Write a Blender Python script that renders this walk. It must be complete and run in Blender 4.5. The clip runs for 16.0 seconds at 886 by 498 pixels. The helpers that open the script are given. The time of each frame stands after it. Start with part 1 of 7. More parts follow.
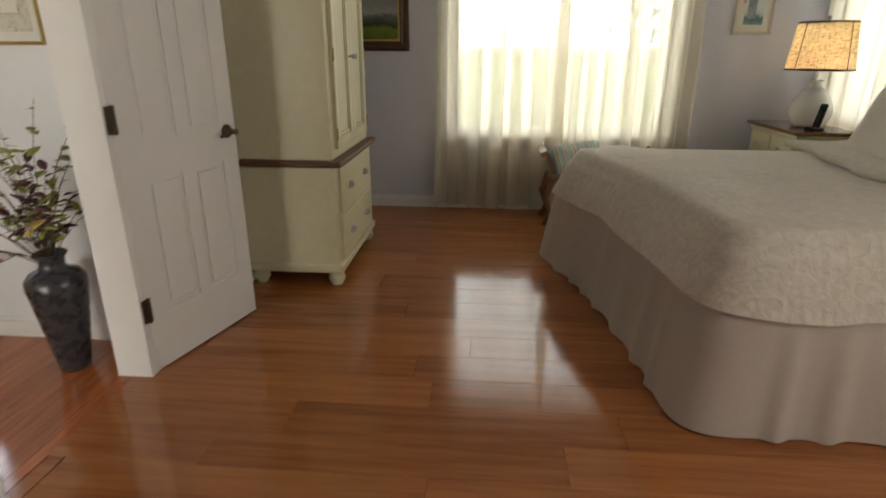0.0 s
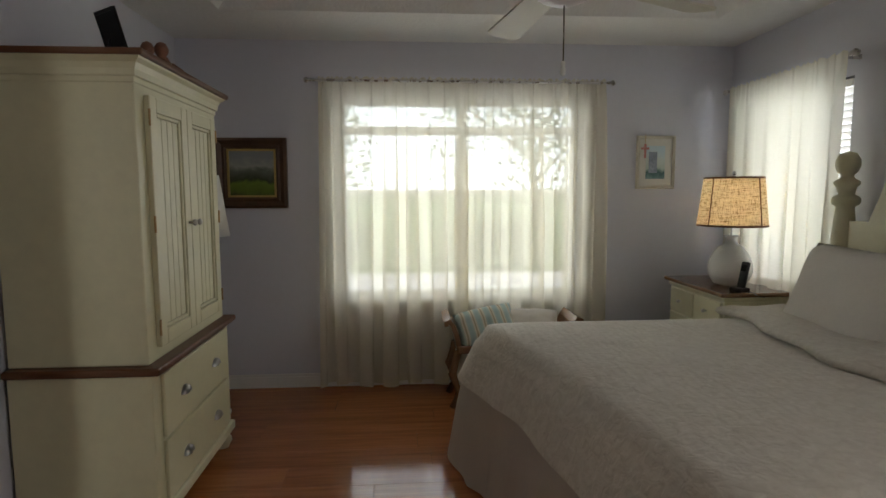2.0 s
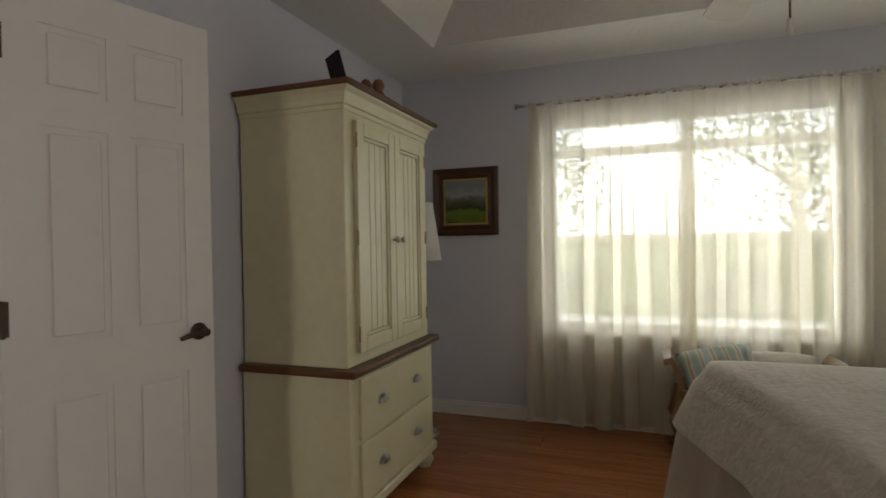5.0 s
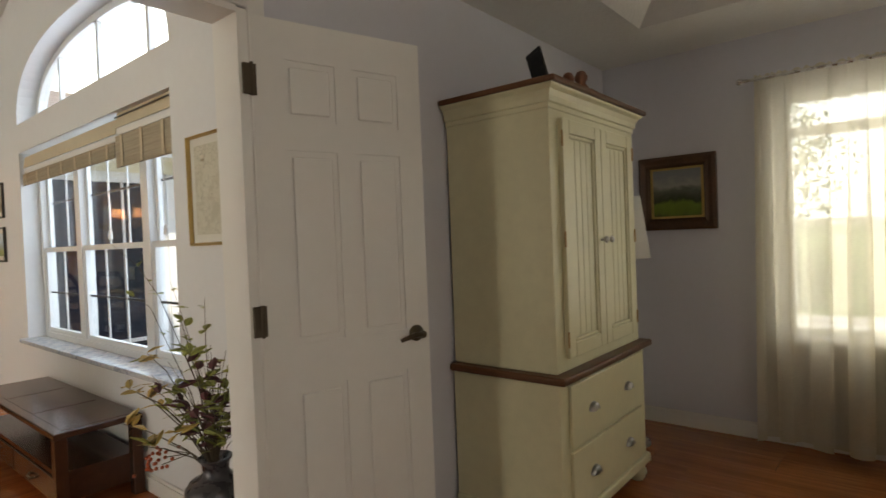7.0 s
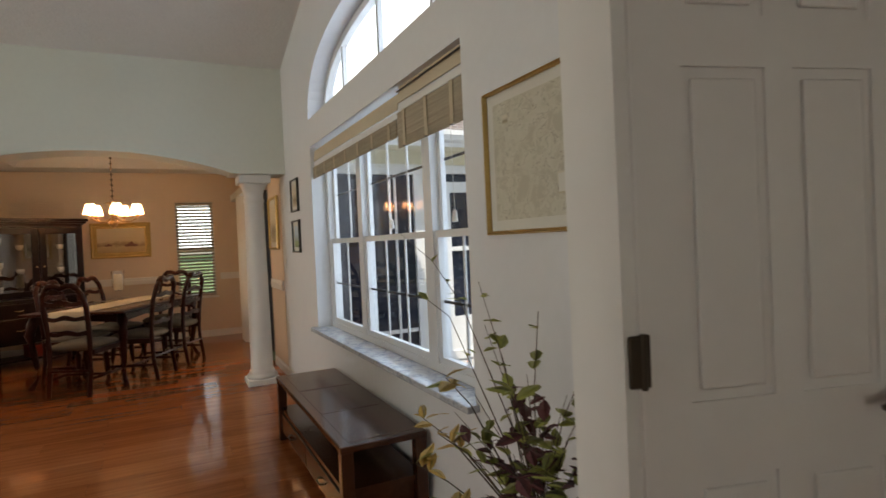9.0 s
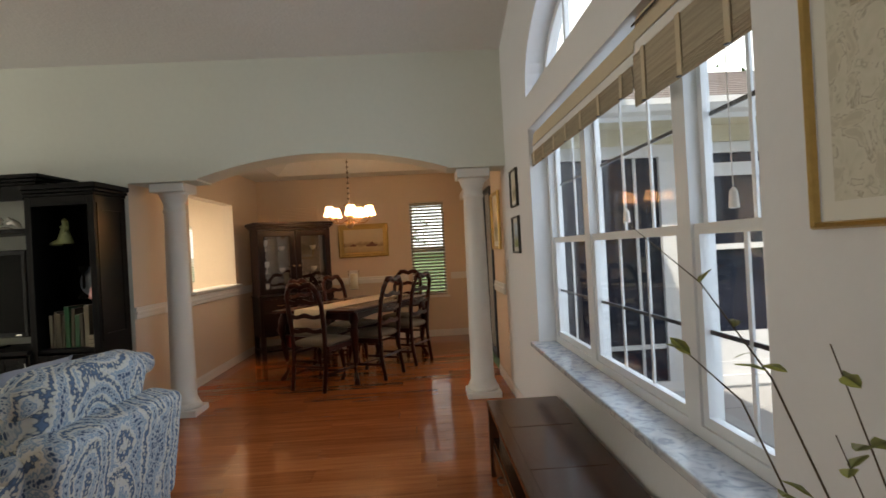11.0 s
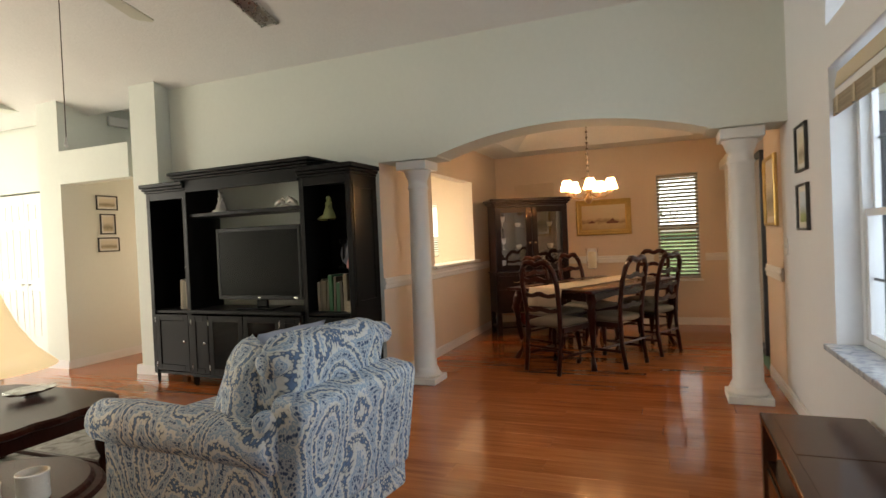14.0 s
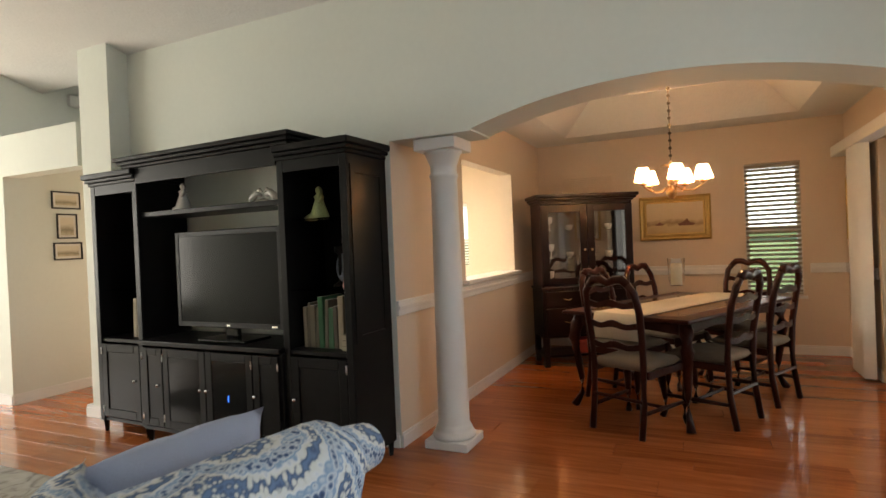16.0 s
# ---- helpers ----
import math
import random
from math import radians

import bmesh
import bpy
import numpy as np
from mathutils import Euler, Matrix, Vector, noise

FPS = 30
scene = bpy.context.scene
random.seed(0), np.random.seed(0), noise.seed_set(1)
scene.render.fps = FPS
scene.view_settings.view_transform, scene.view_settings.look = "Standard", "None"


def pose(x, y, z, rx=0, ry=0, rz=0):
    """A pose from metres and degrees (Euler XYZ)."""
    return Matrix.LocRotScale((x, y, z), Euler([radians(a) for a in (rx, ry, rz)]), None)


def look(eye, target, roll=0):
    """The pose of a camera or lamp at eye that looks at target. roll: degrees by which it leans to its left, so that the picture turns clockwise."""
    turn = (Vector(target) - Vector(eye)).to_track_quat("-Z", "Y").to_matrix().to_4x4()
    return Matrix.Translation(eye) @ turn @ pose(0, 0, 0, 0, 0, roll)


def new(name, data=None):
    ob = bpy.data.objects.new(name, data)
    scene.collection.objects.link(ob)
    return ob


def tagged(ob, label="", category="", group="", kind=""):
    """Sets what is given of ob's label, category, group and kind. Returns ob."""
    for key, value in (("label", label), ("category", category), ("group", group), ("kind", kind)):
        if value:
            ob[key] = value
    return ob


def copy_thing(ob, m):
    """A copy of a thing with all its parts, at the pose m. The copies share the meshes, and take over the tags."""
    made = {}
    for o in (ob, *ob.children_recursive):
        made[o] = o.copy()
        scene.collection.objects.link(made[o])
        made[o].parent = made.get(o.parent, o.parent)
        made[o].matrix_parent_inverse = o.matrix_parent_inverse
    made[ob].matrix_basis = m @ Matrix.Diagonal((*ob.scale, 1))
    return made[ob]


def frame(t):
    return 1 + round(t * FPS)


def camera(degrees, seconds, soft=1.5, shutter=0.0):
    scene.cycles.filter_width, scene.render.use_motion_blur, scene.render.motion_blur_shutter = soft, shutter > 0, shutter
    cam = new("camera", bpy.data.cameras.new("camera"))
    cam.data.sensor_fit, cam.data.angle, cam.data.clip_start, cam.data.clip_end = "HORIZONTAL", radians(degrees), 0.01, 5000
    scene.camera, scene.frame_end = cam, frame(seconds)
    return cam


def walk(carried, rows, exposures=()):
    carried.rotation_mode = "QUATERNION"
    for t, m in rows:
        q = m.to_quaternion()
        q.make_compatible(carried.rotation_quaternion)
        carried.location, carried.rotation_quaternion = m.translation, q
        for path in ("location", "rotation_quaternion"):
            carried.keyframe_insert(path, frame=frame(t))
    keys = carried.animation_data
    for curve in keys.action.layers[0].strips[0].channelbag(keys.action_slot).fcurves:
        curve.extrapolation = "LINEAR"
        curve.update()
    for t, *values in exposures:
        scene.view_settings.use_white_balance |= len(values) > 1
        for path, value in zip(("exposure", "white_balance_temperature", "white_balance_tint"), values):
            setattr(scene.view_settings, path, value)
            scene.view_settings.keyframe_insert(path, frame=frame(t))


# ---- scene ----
cam = camera(76.8, 16.0, soft=1.5, shutter=0.3)
PATH = [
    (0, (1.304, 1.588, 1.285), (1.156, 3.468, 0.62), 0.2),
    (0.5, (1.37, 1.82, 1.31), (1.351, 3.758, 0.817), -0.0),
    (1, (1.419, 1.994, 1.345), (1.48, 3.961, 0.986), -0.1),
    (1.5, (1.434, 2.206, 1.345), (1.552, 4.186, 1.091), -0.0),
    (2, (1.458, 2.352, 1.385), (1.596, 4.337, 1.188), -0.2),
    (2.5, (1.517, 2.468, 1.385), (1.65, 4.457, 1.22), -0.3),
    (3, (1.608, 2.542, 1.381), (1.669, 4.536, 1.244), -0.7),
    (3.5, (1.679, 2.554, 1.345), (1.585, 4.549, 1.24), -1.0),
    (4, (1.659, 2.542, 1.304), (1.413, 4.525, 1.227), -1.1),
    (4.5, (1.641, 2.516, 1.236), (1.167, 4.459, 1.195), -1.0),
    (6.8, (1.585, 2.534, 1.295), (0.361, 4.115, 1.257), -2.2),
    (7, (1.549, 2.537, 1.293), (0.276, 4.079, 1.256), -2.3),
    (7.5, (1.434, 2.538, 1.291), (0.02, 3.953, 1.247), -2.2),
    (8, (1.209, 2.581, 1.284), (-0.356, 3.826, 1.244), -2.2),
    (8.5, (0.979, 2.643, 1.285), (-0.714, 3.708, 1.251), -2.4),
    (9, (0.729, 2.751, 1.294), (-1.063, 3.639, 1.264), -2.6),
    (9.5, (0.519, 2.822, 1.296), (-1.356, 3.519, 1.277), -2.7),
    (10, (0.299, 2.897, 1.308), (-1.639, 3.389, 1.295), -2.9),
    (12.5, (-0.043, 3.17, 1.299), (-1.996, 2.738, 1.31), -2.7),
    (13, (-0.042, 3.16, 1.297), (-1.966, 2.611, 1.3), -2.5),
    (13.5, (-0.075, 3.119, 1.291), (-1.965, 2.465, 1.282), -2.5),
    (14, (-0.269, 3.011, 1.282), (-2.125, 2.267, 1.25), -2.5),
    (14.5, (-0.499, 2.878, 1.3), (-2.338, 2.093, 1.265), -2.5),
    (15, (-0.837, 2.757, 1.304), (-2.666, 1.948, 1.266), -2.5),
    (15.5, (-1.196, 2.606, 1.306), (-3.018, 1.781, 1.271), -2.5),
    (16, (-1.568, 2.437, 1.316), (-3.386, 1.603, 1.299), -2.4),
]
EXPOSURES = [(0, 1.1, 7000, 10), (1.0, 0.82, 6450, 10), (2.5, 0.42, 6350, 10), (3.5, 0.38, 6350, 10), (4.5, 0.57, 6500, 10), (6.8, 0.72, 7400, 10), (8.0, 0.5, 7350, 10), (9.0, 0.28, 7000, 10), (10.0, 0.1, 6950, 10), (12.5, 0.45, 7450, 10), (16.0, 0.68, 7100, 10)]
walk(cam, [(t, look(eye, target, roll)) for t, eye, target, roll in PATH], EXPOSURES)

# ---- light ----
world = bpy.data.worlds.new("sky")
scene.world = world
world.use_nodes = True
wn = world.node_tree.nodes
sky = wn.new("ShaderNodeTexSky")
sky.sky_type, sky.sun_disc = "NISHITA", False
sky.sun_elevation, sky.sun_rotation = radians(58.4), radians(125.5)
wn["Background"].inputs[1].default_value = 0.15
world.node_tree.links.new(sky.outputs[0], wn["Background"].inputs[0])
sun = new("sun", bpy.data.lights.new("sun", "SUN"))
sun.data.energy, sun.data.angle, sun.data.color = 5.0, radians(0.5), (1, 0.95, 0.86)
sun.matrix_world = look((0, 0, 14), (-7, 5, 0))


def window_light(name, eye, target, w, h, power, color):
    ob = new(name, bpy.data.lights.new(name, "AREA"))
    ob.data.shape, ob.data.size, ob.data.size_y, ob.data.energy, ob.data.color = "RECTANGLE", w, h, power, color
    ob.matrix_world = look(eye, target)
    return ob


def bulb(name, at, power, color, size=0.03):
    ob = new(name, bpy.data.lights.new(name, "POINT"))
    ob.data.energy, ob.data.color, ob.data.shadow_soft_size = power, color, size
    ob.location = at
    return ob


COOL, WARM = (0.80, 0.89, 1.0), (1.0, 0.62, 0.30)
window_light("bedroom_window_daylight", (1.86, 7.0, 1.40), (1.86, 0, 1.2), 2.0, 1.7, 22, (0.93, 0.97, 1.0))
window_light("bedroom_side_window_daylight", (4.05, 5.6, 1.4), (0, 5.6, 1.3), 0.85, 1.3, 15, (0.93, 0.97, 1.0))
# fill lamp in an added window that is never in view
window_light("bedroom_far_side_window_daylight", (3.83, 1.9, 1.4), (0, 2.1, 1.0), 0.96, 1.2, 18, (1.0, 0.97, 0.9))
# added lamp that brightens the hall; the end wall behind it is solid
window_light("hall_room_daylight", (-6.35, -2.8, 1.3), (0, -2.8, 1.2), 0.8, 1.6, 8, (1.0, 0.86, 0.68))
window_light("living_window_daylight", (-2.44, 4.10, 1.4), (-2.44, 0, 1.1), 2.4, 1.4, 16, (0.60, 0.78, 1.0))
window_light("arch_window_daylight", (-2.44, 4.10, 2.5), (-2.44, 0, 1.6), 2.3, 0.5, 9, (0.66, 0.80, 1.0))
window_light("dining_slider_daylight", (-6.3, 4.05, 1.1), (-6.3, 0, 1.0), 1.6, 1.9, 2.5, (1, 0.98, 0.92))
window_light("entry_window_daylight", (-1.9, -6.6, 1.6), (-3.0, 0, 1.3), 3.2, 2.2, 155, (1.0, 0.98, 0.93))
window_light("kitchen_ceiling_light", (-6.4, -1.2, 2.35), (-6.4, -1.2, 0), 1.2, 0.4, 85, (1.0, 0.92, 0.76))

# ---- materials ----


def mat(name, color, rough=0.6, metal=0.0, vary=0.06, scale=6.0, bump=0.0, bump_scale=120.0, coat=0.0, per_object=0.0, grain=None, spec=0.5):
    """Two scales of colour variation, roughness variation and fine relief."""
    m = bpy.data.materials.new(name)
    m.use_nodes = True
    nt = m.node_tree
    n, ln = nt.nodes, nt.links
    b = n["Principled BSDF"]
    b.inputs["Metallic"].default_value = metal
    b.inputs["Coat Weight"].default_value = coat
    b.inputs["Coat Roughness"].default_value = 0.08
    b.inputs["Specular IOR Level"].default_value = spec
    co = n.new("ShaderNodeTexCoord")
    mp = n.new("ShaderNodeMapping")
    ln.new(co.outputs["Object"], mp.inputs[0])
    if grain:
        mp.inputs["Scale"].default_value = grain
    big, small = n.new("ShaderNodeTexNoise"), n.new("ShaderNodeTexNoise")
    big.inputs["Scale"].default_value, small.inputs["Scale"].default_value = scale * 0.25, scale * 4
    big.inputs["Detail"].default_value, small.inputs["Detail"].default_value = 3, 6
    for t in (big, small):
        ln.new(mp.outputs[0], t.inputs["Vector"])
    add = n.new("ShaderNodeMath")
    add.operation = "ADD"
    ln.new(big.outputs[0], add.inputs[0])
    ln.new(small.outputs[0], add.inputs[1])
    ramp = n.new("ShaderNodeMapRange")
    ramp.inputs["From Min"].default_value, ramp.inputs["From Max"].default_value = 0.6, 1.4
    ramp.inputs["To Min"].default_value, ramp.inputs["To Max"].default_value = 1 - vary, 1 + vary
    ln.new(add.outputs[0], ramp.inputs[0])
    value = ramp.outputs[0]
    if per_object:
        info = n.new("ShaderNodeObjectInfo")
        r2 = n.new("ShaderNodeMapRange")
        r2.inputs["To Min"].default_value, r2.inputs["To Max"].default_value = 1 - per_object, 1 + per_object
        ln.new(info.outputs["Random"], r2.inputs[0])
        mul = n.new("ShaderNodeMath")
        mul.operation = "MULTIPLY"
        ln.new(value, mul.inputs[0])
        ln.new(r2.outputs[0], mul.inputs[1])
        value = mul.outputs[0]
    mixc = n.new("ShaderNodeVectorMath")
    mixc.operation = "SCALE"
    mixc.inputs[0].default_value = color
    ln.new(value, mixc.inputs["Scale"])
    ln.new(mixc.outputs[0], b.inputs["Base Color"])
    rr = n.new("ShaderNodeMapRange")
    rr.inputs["From Min"].default_value, rr.inputs["From Max"].default_value = 0.3, 0.7
    rr.inputs["To Min"].default_value, rr.inputs["To Max"].default_value = rough * 0.88, min(1, rough * 1.12)
    ln.new(small.outputs[0], rr.inputs[0])
    ln.new(rr.outputs[0], b.inputs["Roughness"])
    if bump:
        bt = n.new("ShaderNodeTexNoise")
        bt.inputs["Scale"].default_value, bt.inputs["Detail"].default_value = bump_scale, 4
        ln.new(mp.outputs[0], bt.inputs["Vector"])
        bp = n.new("ShaderNodeBump")
        bp.inputs["Strength"].default_value, bp.inputs["Distance"].default_value = bump, 0.004
        ln.new(bt.outputs[0], bp.inputs["Height"])
        ln.new(bp.outputs[0], b.inputs["Normal"])
    return m


def plank_mat(name, c_dark, c_light, along):
    """Glossy laminate with narrow printed strips, streaky grain along one axis."""
    m = bpy.data.materials.new(name)
    m.use_nodes = True
    n, ln = m.node_tree.nodes, m.node_tree.links
    b = n["Principled BSDF"]
    co, info = n.new("ShaderNodeTexCoord"), n.new("ShaderNodeObjectInfo")
    off = n.new("ShaderNodeVectorMath")
    off.operation = "MULTIPLY_ADD"
    ln.new(info.outputs["Random"], off.inputs[0])
    off.inputs[1].default_value = (17, 23, 5)
    ln.new(co.outputs["Object"], off.inputs[2])
    streak, tone, strip = n.new("ShaderNodeMapping"), n.new("ShaderNodeTexNoise"), n.new("ShaderNodeTexNoise")
    streak.inputs["Scale"].default_value = (1.2, 26, 1) if along == "x" else (26, 1.2, 1)
    ln.new(off.outputs[0], streak.inputs[0])
    for t, s, d in ((tone, 1.0, 2), (strip, 5.0, 6)):
        t.inputs["Scale"].default_value, t.inputs["Detail"].default_value = s, d
        ln.new(streak.outputs[0], t.inputs["Vector"])
    mixf = n.new("ShaderNodeMath")
    mixf.operation = "MULTIPLY_ADD"
    ln.new(strip.outputs[0], mixf.inputs[0])
    mixf.inputs[1].default_value = 0.7
    ln.new(tone.outputs[0], mixf.inputs[2])
    add = n.new("ShaderNodeMath")
    add.operation = "MULTIPLY_ADD"
    ln.new(info.outputs["Random"], add.inputs[0])
    add.inputs[1].default_value = 0.3
    ln.new(mixf.outputs[0], add.inputs[2])
    ramp = n.new("ShaderNodeValToRGB")
    ramp.color_ramp.elements[0].color, ramp.color_ramp.elements[1].color = (*c_dark, 1), (*c_light, 1)
    half = n.new("ShaderNodeMath")
    half.operation = "MULTIPLY"
    half.inputs[1].default_value = 0.72
    ramp.color_ramp.elements[0].position, ramp.color_ramp.elements[1].position = 0.42, 0.95
    ln.new(add.outputs[0], half.inputs[0])
    ln.new(half.outputs[0], ramp.inputs[0])
    ln.new(ramp.outputs[0], b.inputs["Base Color"])
    b.inputs["Roughness"].default_value = 0.11
    b.inputs["Specular IOR Level"].default_value = 0.6
    wob = n.new("ShaderNodeTexNoise")
    wob.inputs["Scale"].default_value = 7
    bp = n.new("ShaderNodeBump")
    bp.inputs["Strength"].default_value, bp.inputs["Distance"].default_value = 0.03, 0.01
    ln.new(co.outputs["Object"], wob.inputs["Vector"])
    ln.new(wob.outputs[0], bp.inputs["Height"])
    ln.new(bp.outputs[0], b.inputs["Normal"])
    return m


def sheer(name, color, clear):
    m = bpy.data.materials.new(name)
    m.use_nodes = True
    n, ln = m.node_tree.nodes, m.node_tree.links
    n.remove(n["Principled BSDF"])
    tr, tl, df, m1, m2 = (n.new("ShaderNode" + k) for k in ("BsdfTransparent", "BsdfTranslucent", "BsdfDiffuse", "MixShader", "MixShader"))
    co, wv = n.new("ShaderNodeTexCoord"), n.new("ShaderNodeTexNoise")
    wv.inputs["Scale"].default_value = 60
    ln.new(co.outputs["Object"], wv.inputs["Vector"])
    rg = n.new("ShaderNodeMapRange")
    rg.inputs["To Min"].default_value, rg.inputs["To Max"].default_value = clear - 0.03, clear + 0.03
    ln.new(wv.outputs[0], rg.inputs[0])
    for s in (tl, df):
        s.inputs["Color"].default_value = (*color, 1)
    m1.inputs[0].default_value = 0.5
    ln.new(tl.outputs[0], m1.inputs[1])
    ln.new(df.outputs[0], m1.inputs[2])
    ln.new(rg.outputs[0], m2.inputs[0])
    ln.new(m1.outputs[0], m2.inputs[1])
    ln.new(tr.outputs[0], m2.inputs[2])
    ln.new(m2.outputs[0], n["Material Output"].inputs[0])
    return m


def glow(name, color, strength):
    m = bpy.data.materials.new(name)
    m.use_nodes = True
    b = m.node_tree.nodes["Principled BSDF"]
    b.inputs["Base Color"].default_value = (*color, 1)
    b.inputs["Emission Color"].default_value = (*color, 1)
    b.inputs["Emission Strength"].default_value = strength
    return m


def lit_fabric(name, color, strength):
    """Thin fabric round a bulb: lets its light through and shines softly."""
    m = sheer(name, color, 0.16)
    n, ln = m.node_tree.nodes, m.node_tree.links
    out = n["Material Output"]
    base = out.inputs[0].links[0].from_socket
    em, ad = n.new("ShaderNodeEmission"), n.new("ShaderNodeAddShader")
    em.inputs[0].default_value, em.inputs[1].default_value = (*color, 1), strength
    ln.new(base, ad.inputs[0])
    ln.new(em.outputs[0], ad.inputs[1])
    ln.new(ad.outputs[0], out.inputs[0])
    return m


def glass(name, tint=(1, 1, 1), rough=0.0):
    m = bpy.data.materials.new(name)
    m.use_nodes = True
    b = m.node_tree.nodes["Principled BSDF"]
    b.inputs["Base Color"].default_value = (*tint, 1)
    b.inputs["Roughness"].default_value = rough
    b.inputs["Transmission Weight"].default_value = 1
    b.inputs["IOR"].default_value = 1.02 if rough == 0 else 1.3
    return m


def pane_mat(name, reflect, least=0.035):
    """Clear window pane: mostly transparent, with a mirror share that grows at grazing angles."""
    m = bpy.data.materials.new(name)
    m.use_nodes = True
    n, ln = m.node_tree.nodes, m.node_tree.links
    n.remove(n["Principled BSDF"])
    tr, gl, mx, fr = n.new("ShaderNodeBsdfTransparent"), n.new("ShaderNodeBsdfGlossy"), n.new("ShaderNodeMixShader"), n.new("ShaderNodeLayerWeight")
    gl.inputs["Roughness"].default_value = 0.0
    pw, ma = n.new("ShaderNodeMath"), n.new("ShaderNodeMath")
    pw.operation, ma.operation = "POWER", "MULTIPLY_ADD"
    pw.inputs[1].default_value, ma.inputs[1].default_value, ma.inputs[2].default_value = 4.0, reflect, least
    ln.new(fr.outputs["Facing"], pw.inputs[0])
    ln.new(pw.outputs[0], ma.inputs[0])
    ln.new(ma.outputs[0], mx.inputs[0])
    ln.new(tr.outputs[0], mx.inputs[1])
    ln.new(gl.outputs[0], mx.inputs[2])
    ln.new(mx.outputs[0], n["Material Output"].inputs[0])
    return m


def pattern_mat(name, kind):
    """Printed fabrics: paisley of cream and blues, woven rug, map paper, painted pictures, marble, burlap."""
    m = bpy.data.materials.new(name)
    m.use_nodes = True
    n, ln = m.node_tree.nodes, m.node_tree.links
    b = n["Principled BSDF"]
    b.inputs["Roughness"].default_value = 0.85
    b.inputs["Specular IOR Level"].default_value = 0.2
    co = n.new("ShaderNodeTexCoord")

    def noise_tex(scale, detail, vec, distort=0.0):
        t = n.new("ShaderNodeTexNoise")
        t.inputs["Scale"].default_value, t.inputs["Detail"].default_value, t.inputs["Distortion"].default_value = scale, detail, distort
        ln.new(vec, t.inputs["Vector"])
        return t

    def ramp(fac, stops, interp="LINEAR"):
        r = n.new("ShaderNodeValToRGB")
        r.color_ramp.interpolation = interp
        while len(r.color_ramp.elements) < len(stops):
            r.color_ramp.elements.new(0.5)
        for e, (p, c) in zip(r.color_ramp.elements, stops):
            e.position, e.color = p, (*c, 1)
        ln.new(fac, r.inputs[0])
        return r.outputs[0]

    def bump(height, strength, distance):
        bp = n.new("ShaderNodeBump")
        bp.inputs["Strength"].default_value, bp.inputs["Distance"].default_value = strength, distance
        ln.new(height, bp.inputs["Height"])
        ln.new(bp.outputs[0], b.inputs["Normal"])

    if kind == "paisley":
        warp = noise_tex(4.2, 1, co.outputs["Object"])
        mad = n.new("ShaderNodeVectorMath")
        mad.operation = "MULTIPLY_ADD"
        ln.new(warp.outputs["Color"], mad.inputs[0])
        mad.inputs[1].default_value = (0.16, 0.16, 0.16)
        ln.new(co.outputs["Object"], mad.inputs[2])
        st = n.new("ShaderNodeMapping")
        st.inputs["Scale"].default_value = (1.25, 1.25, 0.62)
        st.inputs["Rotation"].default_value = (0.25, 0.2, 0.5)
        ln.new(mad.outputs[0], st.inputs[0])
        vo = n.new("ShaderNodeTexVoronoi")
        vo.inputs["Scale"].default_value = 2.9
        ln.new(st.outputs[0], vo.inputs["Vector"])
        rings = n.new("ShaderNodeMath")
        rings.operation = "MULTIPLY"
        rings.inputs[1].default_value = 29
        ln.new(vo.outputs["Distance"], rings.inputs[0])
        sn = n.new("ShaderNodeMath")
        sn.operation = "SINE"
        ln.new(rings.outputs[0], sn.inputs[0])
        dots = n.new("ShaderNodeTexVoronoi")
        dots.inputs["Scale"].default_value = 70
        ln.new(mad.outputs[0], dots.inputs["Vector"])
        k = n.new("ShaderNodeMath")
        k.operation = "MULTIPLY_ADD"
        ln.new(dots.outputs["Distance"], k.inputs[0])
        k.inputs[1].default_value = 1.3
        ln.new(sn.outputs[0], k.inputs[2])
        k2 = n.new("ShaderNodeMapRange")
        k2.inputs["From Min"].default_value, k2.inputs["From Max"].default_value = -1.0, 1.9
        ln.new(k.outputs[0], k2.inputs[0])
        inner = ramp(k2.outputs[0], [(0.0, (0.03, 0.05, 0.11)), (0.18, (0.07, 0.12, 0.23)), (0.30, (0.50, 0.55, 0.60)), (0.46, (0.20, 0.31, 0.46)), (0.60, (0.62, 0.64, 0.65)), (0.80, (0.58, 0.59, 0.55)), (0.9, (0.07, 0.11, 0.20)), (1.0, (0.12, 0.19, 0.32))])
        ln.new(inner, b.inputs["Base Color"])
        fine = noise_tex(300, 2, co.outputs["Object"])
        bump(fine.outputs[0], 0.25, 0.002)
    elif kind == "rug":
        a = noise_tex(9, 5, co.outputs["Object"], 1.2)
        ln.new(ramp(a.outputs[0], [(0.3, (0.16, 0.15, 0.13)), (0.5, (0.42, 0.39, 0.34)), (0.7, (0.5, 0.48, 0.44))]), b.inputs["Base Color"])
        bump(noise_tex(250, 3, co.outputs["Object"]).outputs[0], 0.6, 0.006)
    elif kind == "map":
        a = noise_tex(18, 8, co.outputs["Object"], 0.8)
        ln.new(ramp(a.outputs[0], [(0.40, (0.50, 0.47, 0.38)), (0.47, (0.60, 0.57, 0.47)), (0.485, (0.36, 0.33, 0.26)), (0.50, (0.61, 0.58, 0.49)), (0.62, (0.55, 0.53, 0.43)), (0.64, (0.40, 0.38, 0.30)), (0.66, (0.60, 0.57, 0.48))]), b.inputs["Base Color"])
    elif kind in ("landscape", "tower", "seascape", "sketch", "field"):
        sep = n.new("ShaderNodeSeparateXYZ")
        ln.new(co.outputs["Generated"], sep.inputs[0])
        a = noise_tex(4, 5, co.outputs["Generated"], 0.6)
